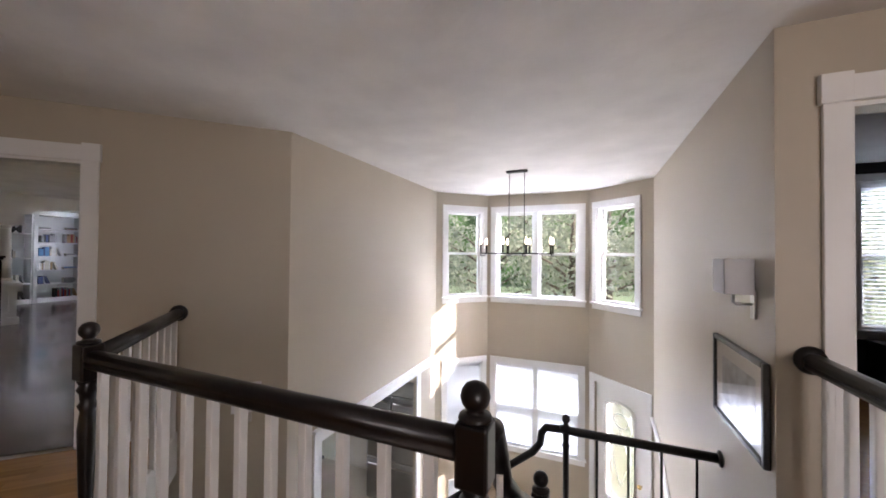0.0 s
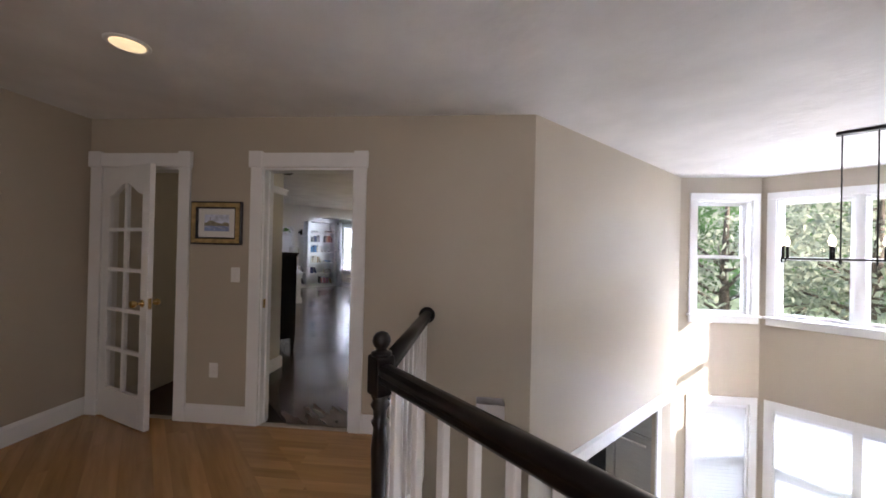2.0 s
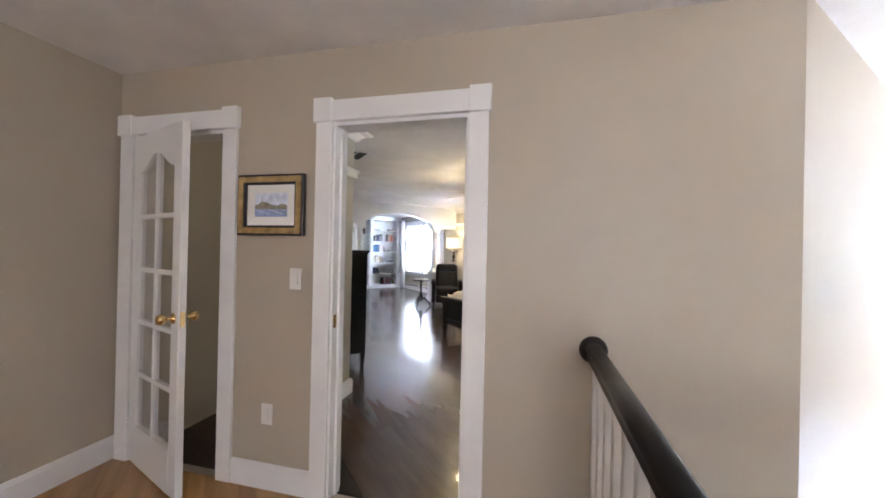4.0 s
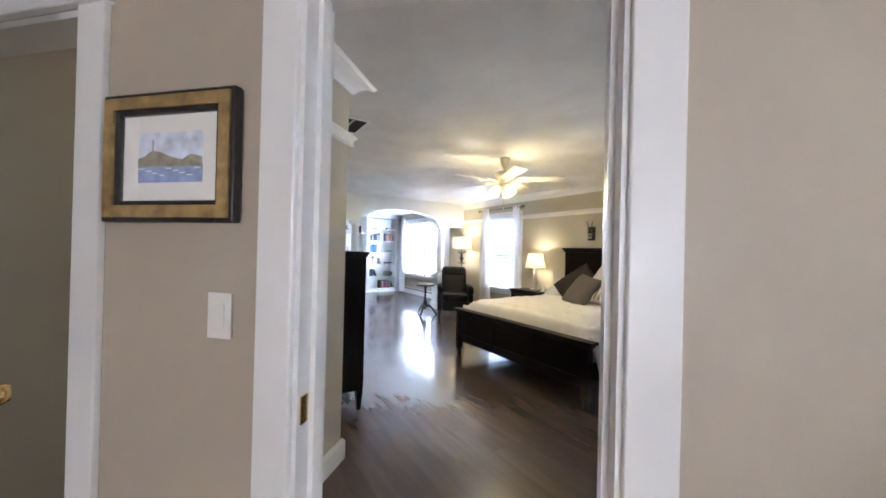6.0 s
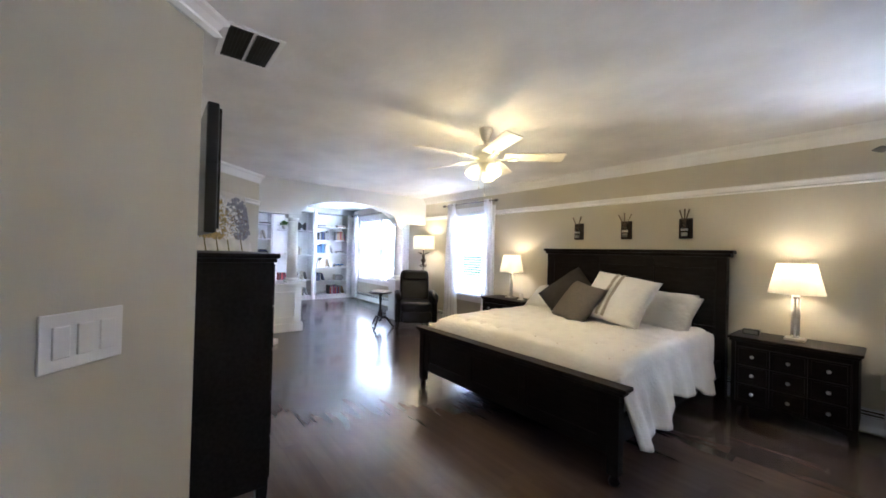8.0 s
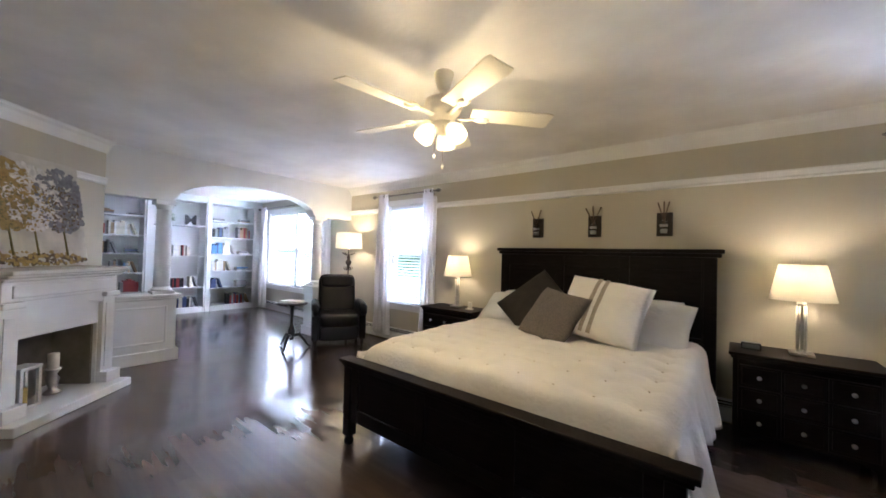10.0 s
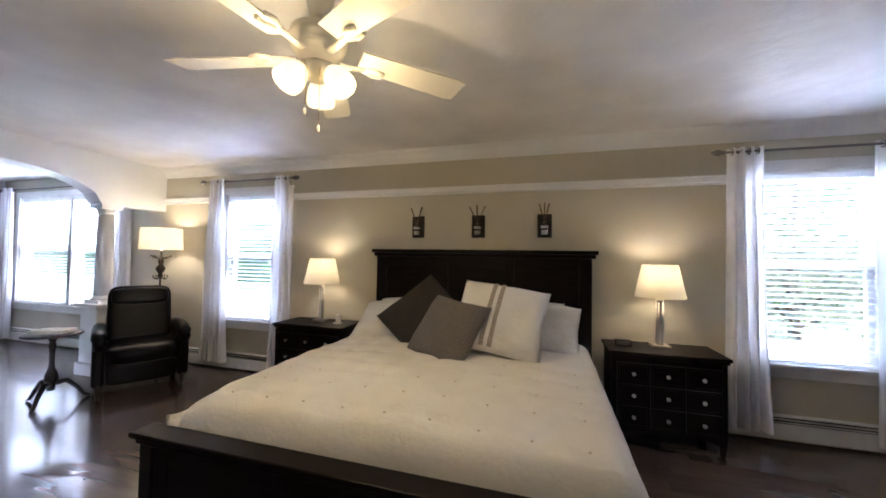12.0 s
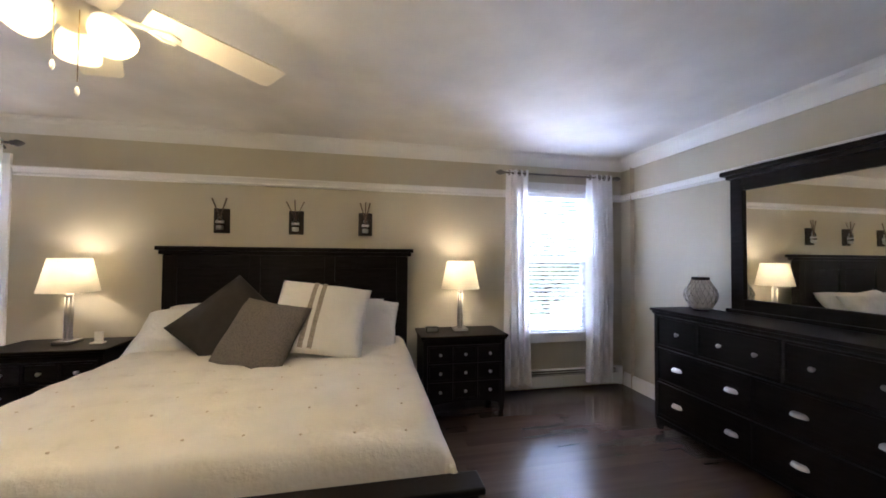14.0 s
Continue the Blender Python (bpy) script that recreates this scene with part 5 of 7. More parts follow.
for a in FAN_ANGLES:
    R = Matrix.Translation((0, 0, -0.052)) @ Matrix.Rotation(radians(a), 4, "Z")
    out = []
    for i in range(15):
        u = i / 14
        x = 0.17 + u * 0.515
        w = 0.056 + 0.022 * u
        if u > 0.93:
            w *= 0.86
        out.append((x, w))
    bm = bmesh.new()
    T = R @ Matrix.Rotation(radians(-12), 4, "X")
    pts = [(x, w) for x, w in out] + [(x, -w) for x, w in out[::-1]]
    lo, hi = [bm.verts.new(T @ Vector((x, y, -0.223))) for x, y in pts], [bm.verts.new(T @ Vector((x, y, -0.216))) for x, y in pts]
    bm.faces.new(lo[::-1])
    bm.faces.new(hi)
    for i in range(len(pts)):
        j = (i + 1) % len(pts)
        bm.faces.new((lo[i], lo[j], hi[j], hi[i]))
    bl = part("blade", bm, M_FANWHITE, fan)
    bm = tube([R @ Vector((0.09, 0.0, -0.235)), R @ Vector((0.16, 0.0, -0.232)), R @ Vector((0.21, 0.0, -0.226))], [0.02, 0.018, 0.016], 8, flat=0.4)
    join(bm, tube([R @ Vector((0.20, 0.0, -0.228)), R @ Vector((0.25, 0.03, -0.229)), R @ Vector((0.29, 0.02, -0.229))], 0.010, 8), tube([R @ Vector((0.20, 0.0, -0.228)), R @ Vector((0.25, -0.03, -0.231)), R @ Vector((0.29, -0.02, -0.231))], 0.010, 8))
    part("blade_arm", bm, M_FANWHITE, bl)
for a in FAN_BELLS:
    R = Matrix.Rotation(radians(a), 4, "Z") @ Matrix.Translation((0.055, 0, -0.330)) @ Matrix.Rotation(radians(-36), 4, "Y")
    hd = part("lamp_holder", lathe([(0.014, 0.02), (0.022, 0.0), (0.024, -0.03)], 14, m=R), M_FANWHITE, fan)
    part("bell_glass", lathe([(0.022, -0.018), (0.036, -0.032), (0.050, -0.054), (0.058, -0.082), (0.061, -0.108), (0.059, -0.126), (0.053, -0.133), (0.044, -0.134)], 24, m=R), M_BULBGLASS, hd, "lit frosted bell glass")
for a in FAN_BELLS:
    bulb("fan_light", (-6.72 + 0.205 * math.cos(radians(a)), 3.88 + 0.205 * math.sin(radians(a)), CB - 0.47), 0.8, (1.0, 0.74, 0.33), 0.05)
for x, y, l in ((0.0, -0.075, 0.13), (0.055, -0.06, 0.20)):
    pc = part("pull_chain", tube([(x, y, -0.36), (x, y, -0.385 - l)], 0.0015, 6), M_BRASS, fan)
    part("pull_knob", lathe([(0.003, -0.40 - l), (0.006, -0.41 - l), (0.006, -0.42 - l), (0.003, -0.43 - l)], 10, m=Matrix.Translation((x, y, 0))), M_FANWHITE, pc)

# ---- bedroom: seats, table, art, curtains, heaters ----
ac = thing("armchair", Matrix.Translation((-9.93, 5.37, 0)) @ Matrix.Rotation(radians(60), 4, "Z"), "black leather push-back armchair on tapered legs", "armchair")


def puffy(c, half, e=0.4, m=None, nu=28, nv=16):
    """A stuffed block: a superellipsoid about c."""
    bm = bmesh.new()
    pw = lambda q: math.copysign(abs(q) ** e, q)
    rows = []
    for j in range(nv + 1):
        b = -math.pi / 2 + math.pi * (0.02 + 0.96 * j / nv)
        ring = []
        for i in range(nu):
            a = 2 * math.pi * i / nu
            v = Vector((half[0] * pw(math.cos(b)) * pw(math.cos(a)), half[1] * pw(math.cos(b)) * pw(math.sin(a)), half[2] * pw(math.sin(b))))
            v = (m @ v if m is not None else v) + Vector(c)
            ring.append(bm.verts.new(v))
        rows.append(ring)
    for a, b in zip(rows, rows[1:]):
        for i in range(nu):
            j = (i + 1) % nu
            bm.faces.new((a[i], a[j], b[j], b[i])).smooth = True
    bm.faces.new(rows[0][::-1])
    bm.faces.new(rows[-1])
    return bm


lean_back = Matrix.Rotation(radians(-13), 4, "X")
part("seat", puffy((0, -0.08, 0.385), (0.275, 0.33, 0.095), 0.38), M_LEATHER, ac, "padded seat cushion")
part("foot_panel", puffy((0, -0.355, 0.225), (0.272, 0.045, 0.105), 0.35), M_LEATHER, ac, "padded front panel")
part("backrest", puffy((0, 0.27, 0.70), (0.275, 0.085, 0.315), 0.30, lean_back), M_LEATHER, ac, "padded leather backrest")
part("head_pad", puffy((0, 0.245, 0.905), (0.245, 0.065, 0.09), 0.45, lean_back), M_LEATHER, ac)
part("base_frame", B(-0.27, 0.27, -0.30, 0.30, 0.12, 0.30), M_LEATHER, ac)
for sx in (-1, 1):
    arm = part("arm", B(sx * 0.278, sx * 0.372, -0.365, 0.33, 0.115, 0.555, bevel=0.028, seg=3), M_LEATHER, ac, "leather arm")
    part("arm_pad", tube([(sx * 0.325, -0.395, 0.475), (sx * 0.325, -0.405, 0.53), (sx * 0.325, -0.375, 0.572), (sx * 0.325, -0.26, 0.592), (sx * 0.325, 0.0, 0.600), (sx * 0.325, 0.24, 0.585), (sx * 0.325, 0.345, 0.55)], [0.040, 0.052, 0.058, 0.058, 0.058, 0.056, 0.045], 14), M_LEATHER, arm, "rolled arm pad")
    for y in (-0.34, 0.30):
        part("leg", lathe([(0.016, 0), (0.026, 0.14)], 12, m=Matrix.Translation((sx * 0.32, y, 0))), M_BLACKWOOD, ac)

tt = thing("tripod_table", Matrix.Translation((-10.10, 4.74, 0)), "small black tripod side table", "side table")
part("tabletop", lathe([(0.19, 0.615), (0.205, 0.622), (0.205, 0.632), (0.195, 0.64)], 30), M_BLACKWOOD, tt)
part("column", lathe([(0.03, 0.12), (0.036, 0.18), (0.05, 0.22), (0.045, 0.27), (0.022, 0.33), (0.018, 0.45), (0.026, 0.52), (0.018, 0.56), (0.05, 0.614)], 18), M_BLACKWOOD, tt)
for k in range(3):
    a = k * 2 * math.pi / 3 - 0.9
    c, s_ = math.cos(a), math.sin(a)
    part("leg", tube([(0.03 * c, 0.03 * s_, 0.18), (0.10 * c, 0.10 * s_, 0.19), (0.17 * c, 0.17 * s_, 0.11), (0.22 * c, 0.22 * s_, 0.03), (0.26 * c, 0.26 * s_, 0.012)], [0.026, 0.022, 0.018, 0.015, 0.012], 10), M_BLACKWOOD, tt)
mg = solid("magazine", B(-0.13, 0.13, -0.09, 0.09, 0.0, 0.03, bevel=0.004), M_PAPER, "white folded magazines on the side table", "magazine")
mg.matrix_basis = pose(-10.10, 4.74, 0.641, 0, 0, 25)

M_MASON = mat_glass("mason_jar_glass", 0.05, (0.85, 0.9, 0.92))
M_TWIG = mat("dry_twig", (0.14, 0.10, 0.07), 0.9, var=0.3, scale=40)
M_PLAQUE = mat("dark_board_plaque", (0.035, 0.025, 0.02), 0.7, var=0.4, scale=14, bump=0.2, stretch=(6, 6, 1))
for i, x in enumerate((-7.075, -6.445, -5.815)):
    t = thing("jar_sconce", Matrix.Translation((x, 6.088, 1.70)), "glass jar of twigs wired to a dark wall plaque", "wall decoration", "jar plaques over the headboard")
    part("plaque", B(-0.065, 0.065, -0.018, 0, -0.11, 0.11, bevel=0.004), M_PLAQUE, t)
    part("jar", lathe([(0.026, -0.085), (0.030, -0.08), (0.031, 0.0), (0.022, 0.02), (0.021, 0.045), (0.024, 0.05)], 16, m=Matrix.Translation((0, -0.055, 0))), M_MASON, t, "clear glass jar")
    part("clamp", lathe([(0.033, -0.015), (0.034, -0.01), (0.034, 0.0), (0.033, 0.005)], 16, m=Matrix.Translation((0, -0.055, -0.01))), M_NICKEL, t)
    part("pebbles", lathe([(0.024, -0.082), (0.027, -0.06), (0.02, -0.045)], 12, m=Matrix.Translation((0, -0.055, 0))), M_PAPER, t)
    for k, a in enumerate(((-0.42, 0.30), (-0.50, -0.05, 0.45), (-0.30, 0.0, 0.25))[i]):
        part("twig", tube([(0, -0.055, -0.05), (0.02 * math.sin(a), -0.055, 0.05), (0.17 * math.sin(a), -0.05, 0.05 + 0.16 * math.cos(a))], [0.004, 0.005, 0.007], 6), M_TWIG, t, "dry twig")


def curtain(name, x0, x1, y, ztop, zbot, n, label, flare=0.0, deep=0.045):
    bm = bmesh.new()
    NXc, NZ = n * 10, 24
    rows = []
    for j in range(NZ + 1):
        v = j / NZ
        z = ztop + (zbot - ztop) * v
        r = []
        for i in range(NXc + 1):
            u = i / NXc
            x = x0 + (x1 - x0) * u + flare * v * v * (u - 0.5)
            ph = 2 * math.pi * n * u
            d = deep * (0.85 + 0.25 * v) * math.sin(ph + 0.6 * math.sin(v * 3 + u * 5)) + 0.012 * math.sin(ph * 0.5 + v * 5)
            r.append(bm.verts.new((x + 0.012 * math.cos(ph) * v, y + d, z)))
        rows.append(r)
    for a, b in zip(rows, rows[1:]):
        for i in range(NXc):
            bm.faces.new((a[i], b[i], b[i + 1], a[i + 1])).smooth = True
    cu_ = solid(name, bm, M_CURTAIN, label, "curtain", "white curtain panels")
    for i in range(n):
        x = x0 + (x1 - x0) * (i + 0.5) / n
        part("grommet", tube([(x, y + 0.024 * math.cos(a * math.pi / 8), ztop - 0.03 + 0.024 * math.sin(a * math.pi / 8)) for a in range(17)], 0.005, 6), M_PEWTER, cu_, "pewter ring")
    return cu_


def rod(x0, x1, y, z, label):
    t = thing("curtain_rod", Matrix.Translation((0, y, z)), label, "curtain rod")
    part("pole", tube([(x0, 0, 0), (x1, 0, 0)], 0.010, 12), M_PEWTER, t)
    for x, s in ((x0, -1), (x1, 1)):
        part("finial", lathe([(0.011, 0), (0.02, 0.012), (0.014, 0.02), (0.028, 0.04), (0.026, 0.06), (0.010, 0.09), (0.003, 0.10)], 14, m=Matrix.Translation((x, 0, 0)) @ Matrix.Rotation(radians(90 * s), 4, "Y")), M_PEWTER, t)
    for x in (x0 + 0.10, x1 - 0.10):
        part("bracket", tube([(x, 0, -0.012), (x, 0.08, -0.012), (x, 0.088, -0.03)], 0.007, 8), M_PEWTER, t)
    return t


rod(-4.42, -3.16, 5.99, 2.27, "brushed nickel curtain rod with finials")
rod(-9.85, -8.58, 5.99, 2.27, "brushed nickel curtain rod with finials")
rod(-14.05, -11.1, 5.99, 2.33, "brushed nickel curtain rod with finials")
curtain("curtain", -4.40, -4.17, 5.99, 2.30, 0.09, 4, "white linen curtain panel drawn open", 0.10)
curtain("curtain", -3.47, -3.19, 5.99, 2.30, 0.07, 5, "white linen curtain panel drawn open", 0.04)
curtain("curtain", -9.80, -9.55, 5.99, 2.30, 0.10, 4, "white linen curtain panel drawn open", 0.16)
curtain("curtain", -8.83, -8.62, 5.99, 2.30, 0.08, 3, "white linen curtain panel drawn open", 0.08)
curtain("curtain", -14.0, -13.72, 5.99, 2.36, 0.06, 4, "white linen curtain panel drawn open", 0.06)
curtain("curtain", -11.40, -11.15, 5.99, 2.36, 0.06, 4, "white linen curtain panel drawn open", 0.06)


def heater(x0, x1, name):
    t = thing(name, Matrix.Translation((0, 6.088, 0)), "white baseboard heater along the wall", "baseboard heater")
    part("back_panel", B(x0, x1, -0.012, 0, 0.02, 0.205), M_WHITE, t)
    part("front_cover", B(x0, x1, -0.062, -0.052, 0.03, 0.150, bevel=0.004), M_WHITE, t)
    part("top_lip", B(x0, x1, -0.058, -0.012, 0.198, 0.206), M_WHITE, t)
    part("damper", B(x0, x1, -0.050, -0.020, 0.172, 0.176), M_WHITE, t)
    # dark strip in place of the shade inside the open slot
    part("slot_shade", B(x0 + 0.05, x1 - 0.05, -0.016, -0.0125, 0.151, 0.197), M_DARKVOID, t)
    part("fins", B(x0 + 0.02, x1 - 0.02, -0.050, -0.014, 0.06, 0.14), M_DARKVOID, t)
    for x in (x0 - 0.002, x1 - 0.05):
        part("end_cap", B(x, x + 0.052, -0.066, 0, 0.012, 0.21, bevel=0.008), M_WHITE, t)


heater(-8.60, -3.02, "baseboard_heater")
heater(-10.55, -8.62, "baseboard_heater")
heater(-14.0, -10.9, "baseboard_heater")
tsw = along(PJ, PC) @ Matrix.Translation((0.905, -0.002, 1.17))
plate("wall_switch", tsw @ flip @ flip, 0.165, 0.118, "light switch", "white triple switch plate on the greige wall")
plate("wall_outlet", Matrix.Translation((-4.42, 6.086, 0.43)), 0.073, 0.118, "outlet", "white power outlet by the nightstand")

cv = thing("ceiling_vent", Matrix.Translation((-6.70, 1.96, CB)), "dark return-air grille with white rim in the ceiling", "ceiling vent")
bm = B(-0.20, 0.20, -0.145, -0.12, -0.008, -0.001)
join(bm, B(-0.20, 0.20, 0.12, 0.145, -0.008, -0.001), B(-0.20, -0.18, -0.12, 0.12, -0.008, -0.001), B(0.18, 0.20, -0.12, 0.12, -0.008, -0.001), B(-0.18, 0.18, -0.008, 0.008, -0.008, -0.001))
part("frame", bm, M_WHITE, cv)
# dark sheet in place of the shade behind the grille
part("shade_backing", B(-0.18, 0.18, -0.12, 0.12, -0.003, -0.001), M_DARKVOID, cv)
for i in range(14):
    y = -0.115 + i * 0.0172
    part("slat", B(-0.178, 0.178, y - 0.002, y + 0.002, -0.008, -0.003), M_DARKVOID, cv)

vs_ = thing("lantern_vase", Matrix.Translation((-3.20, 4.90, 0.986)) @ Matrix.Diagonal((0.86, 0.86, 1.05, 1)), "round woven silver lantern on the dresser", "lantern")
part("glass_body", lathe([(0.06, 0.01), (0.10, 0.04), (0.128, 0.10), (0.118, 0.16), (0.075, 0.215), (0.062, 0.235)], 26), mat("smoked_pearl_glass", (0.50, 0.48, 0.45), 0.35, 0.1, var=0.2, scale=20), vs_)
part("rim", lathe([(0.064, 0.232), (0.070, 0.238), (0.070, 0.252), (0.060, 0.252)], 24), M_IRON, vs_)
part("foot", lathe([(0.062, 0), (0.066, 0.004), (0.06, 0.012)], 20), M_IRON, vs_)
for k in range(18):
    for dirn in (1, -1):
        a0 = k * 2 * math.pi / 18
        pts = []
        for i in range(9):
            u = i / 8
            r = [0.066, 0.093, 0.115, 0.130, 0.133, 0.126, 0.108, 0.085, 0.068][i]
            a = a0 + dirn * u * 0.9
            pts.append((r * math.cos(a), r * math.sin(a), 0.012 + u * 0.22))
        part("wicker_strand", tube(pts, 0.0028, 5), M_WICKER, vs_)

# ---- fireplace and painting ----
fm = Matrix(((-FE.x, -FM.x, 0, FP0.x), (-FE.y, -FM.y, 0, FP0.y), (0, 0, 1, 0), (0, 0, 0, 1)))   # x along the front from the nook end, y into the wall
fp = thing("fireplace", fm, "white painted mantelpiece with open firebox", "fireplace")
M_STONE = mat("grey_firebox_panel", (0.22, 0.20, 0.18), 0.7, var=0.25, scale=6, bump=0.1)
FW_, O0, O1, OZ = 1.07, 0.175, 0.89, 0.64
part("hearth", B(0.0, FW_, 0.0, 0.62, 0.0, 0.075, bevel=0.008), M_WHITE2, fp)
for a, b in ((0.03, O0 - 0.012), (O1 + 0.012, FW_ - 0.03)):
    part("pilaster", join(B(a, b, 0.16, 0.60, 0.076, 0.93, bevel=0.004), B(a - 0.022, b + 0.006, 0.10, 0.60, 0.076, 0.175, bevel=0.006), B(a + 0.03, b - 0.03, 0.152, 0.161, 0.22, 0.82, bevel=0.003), B(a - 0.012, b + 0.012, 0.12, 0.60, 0.885, 0.93, bevel=0.006)), M_WHITE2, fp)
part("frieze", join(B(0.03, FW_ - 0.03, 0.15, 0.60, 0.931, 1.08, bevel=0.004), B(0.10, FW_ - 0.10, 0.138, 0.151, 0.96, 1.05, bevel=0.004)), M_WHITE2, fp)
bm = bmesh.new()
for i in range(16):
    a, b = O0 - 0.04 + (O1 - O0 + 0.08) * i / 16, O0 - 0.04 + (O1 - O0 + 0.08) * (i + 1) / 16
    g_ = lambda u: 0.83 + 0.05 * math.sin(math.pi * (u - O0 + 0.04) / (O1 - O0 + 0.08))
    vv = [bm.verts.new(p) for p in ((a, 0.165, g_(a)), (b, 0.165, g_(b)), (b, 0.165, 0.93), (a, 0.165, 0.93), (a, 0.20, g_(a)), (b, 0.20, g_(b)), (b, 0.20, 0.93), (a, 0.20, 0.93))]
    for f in ((0, 1, 2, 3), (0, 4, 5, 1)):
        bm.faces.new([vv[k] for k in f])
bmesh.ops.remove_doubles(bm, verts=bm.verts[:], dist=1e-5)
part("arched_board", bm, M_WHITE2, fp)
part("surround", join(B(O0 - 0.04, O0, 0.20, 0.60, 0.076, OZ), B(O1, O1 + 0.04, 0.20, 0.60, 0.076, OZ), B(O0 - 0.04, O1 + 0.04, 0.20, 0.60, OZ, 0.93)), M_WHITE2, fp)
part("firebox", join(B(O0, O1, 0.56, 0.60, 0.076, OZ), B(O0 + 0.001, O0 + 0.02, 0.23, 0.56, 0.076, OZ), B(O1 - 0.02, O1 - 0.001, 0.23, 0.56, 0.076, OZ)), M_STONE, fp, "grey panelled firebox lining")
part("mantel_shelf", join(B(-0.005, FW_ + 0.005, 0.045, 0.62, 1.13, 1.165, bevel=0.008), B(0.005, FW_ - 0.005, 0.085, 0.62, 1.105, 1.13, bevel=0.01), B(0.015, FW_ - 0.015, 0.12, 0.62, 1.08, 1.105, bevel=0.008)), M_WHITE2, fp)
fl_ = thing("candle_holder", fm @ Matrix.Translation((0.42, 0.34, 0.077)), "white pillar candle on a silvered glass holder", "candle holder")
part("holder", lathe([(0.06, 0), (0.055, 0.015), (0.025, 0.04), (0.035, 0.08), (0.045, 0.12), (0.025, 0.16), (0.05, 0.20), (0.055, 0.21)], 20), M_NICKEL, fl_)
part("candle", lathe([(0.038, 0.211), (0.038, 0.34), (0.03, 0.344)], 20), M_CANDLE, fl_, "ivory pillar candle")
hu = thing("hurricane_vase", fm @ Matrix.Translation((0.53, 0.46, 0.077)), "smoked glass hurricane vase in the firebox", "vase")
part("bowl", lathe([(0.05, 0), (0.075, 0.02), (0.085, 0.12), (0.07, 0.20), (0.075, 0.22)], 22), M_FROST, hu)
lan = thing("frame_lantern", fm @ Matrix.Translation((0.73, 0.28, 0.077)), "white wooden lantern with glass sides", "lantern")
for x in (-0.07, 0.07):
    for y in (-0.05, 0.05):
        part("post", B(x - 0.011, x + 0.011, y - 0.011, y + 0.011, 0.0, 0.30), M_WHITE2, lan)
part("top", B(-0.085, 0.085, -0.065, 0.065, 0.30, 0.325, bevel=0.004), M_WHITE2, lan)
part("base", B(-0.085, 0.085, -0.065, 0.065, 0.0, 0.02), M_WHITE2, lan)
part("yellow_candle", lathe([(0.03, 0.021), (0.03, 0.15), (0.02, 0.154)], 14), mat("yellow_wax", (0.55, 0.42, 0.12), 0.5), lan)

pt = thing("tree_painting", fm @ Matrix.Translation((0.545, 0.42, 1.168)) @ Matrix.Rotation(radians(-9), 4, "X"), "unframed canvas of autumn trees leaning on the mantel", "painting")
PWD, PHT = 1.06, 0.96
part("canvas", B(-PWD / 2, PWD / 2, 0.0, 0.035, 0.0, PHT, bevel=0.003), mat("painted_cream_ground", (0.56, 0.53, 0.46), 0.85, var=0.25, scale=5, bump=0.1), pt)
rng = random.Random(5)
PM = [mat("paint_" + n, c, 0.85, var=0.3, scale=25, bump=0.1) for n, c in (("ochre", (0.34, 0.24, 0.08)), ("olive", (0.20, 0.17, 0.06)), ("slate", (0.20, 0.20, 0.22)), ("umber", (0.13, 0.09, 0.05)), ("white", (0.66, 0.64, 0.60)))]


def daubs(name, cx, cz, rx, rz, n, mi_, seed, r0=0.012, r1=0.03, y=-0.0012):
    rg = random.Random(seed)
    bm = bmesh.new()
    for i in range(n):
        a, q = rg.uniform(0, 6.283), math.sqrt(rg.random())
        x, z, r = cx + rx * q * math.cos(a), cz + rz * q * math.sin(a), rg.uniform(r0, r1)
        x, z = max(-PWD / 2 + r, min(PWD / 2 - r, x)), max(r, min(PHT - r, z))
        y2 = y - i * 0.00001
        bm.faces.new([bm.verts.new((x + r * rg.uniform(0.6, 1.1) * math.cos(k * 1.047 + a), y2, z + r * rg.uniform(0.5, 0.9) * math.sin(k * 1.047 + a))) for k in range(6)])
    part(name, bm, PM[mi_], pt)


daubs("painted_ground", 0, 0.06, 0.52, 0.05, 150, 3, 1)
daubs("painted_ground", 0, 0.07, 0.52, 0.06, 90, 0, 2, y=-0.004)
for cx, w, mi_, sd_ in ((0.34, 0.25, 0, 3), (0.14, 0.24, 0, 4), (-0.06, 0.24, 4, 8), (-0.32, 0.24, 2, 6)):
    tr_ = tube([(cx, -0.006, 0.10), (cx + 0.01, -0.006, 0.30), (cx, -0.006, 0.50)], [0.008, 0.006, 0.004], 6)
    part("painted_trunk", tr_, PM[1], pt)
    daubs("painted_crown", cx, 0.60, w, 0.29, 520, mi_, sd_, 0.014, 0.038, y=-0.008)
    daubs("painted_crown", cx + 0.03, 0.52, w * 0.9, 0.22, 150, {0: 1, 2: 3, 4: 0}[mi_], sd_ + 10, 0.006, 0.016, y=-0.013)

# ---- reading nook: arch, columns, pedestals, shelves ----
AX = -10.65                       # the arch wall's face to the bedroom
bm = bmesh.new()
Y0, Y1, YS0, YS1, ZS, ZA = 2.62, 6.09, 3.49, 5.36, 1.94, 2.25
n = 40
prof = [(Y0, ZS), (YS0 - 0.02, ZS)] + [(YS0 + (YS1 - YS0) * i / n, ZS + 0.02 + (ZA - ZS - 0.02) * math.sqrt(max(0, 1 - (2 * i / n - 1) ** 2))) for i in range(n + 1)] + [(YS1 + 0.02, ZS), (Y1 - 0.001, ZS)]
lo = {}
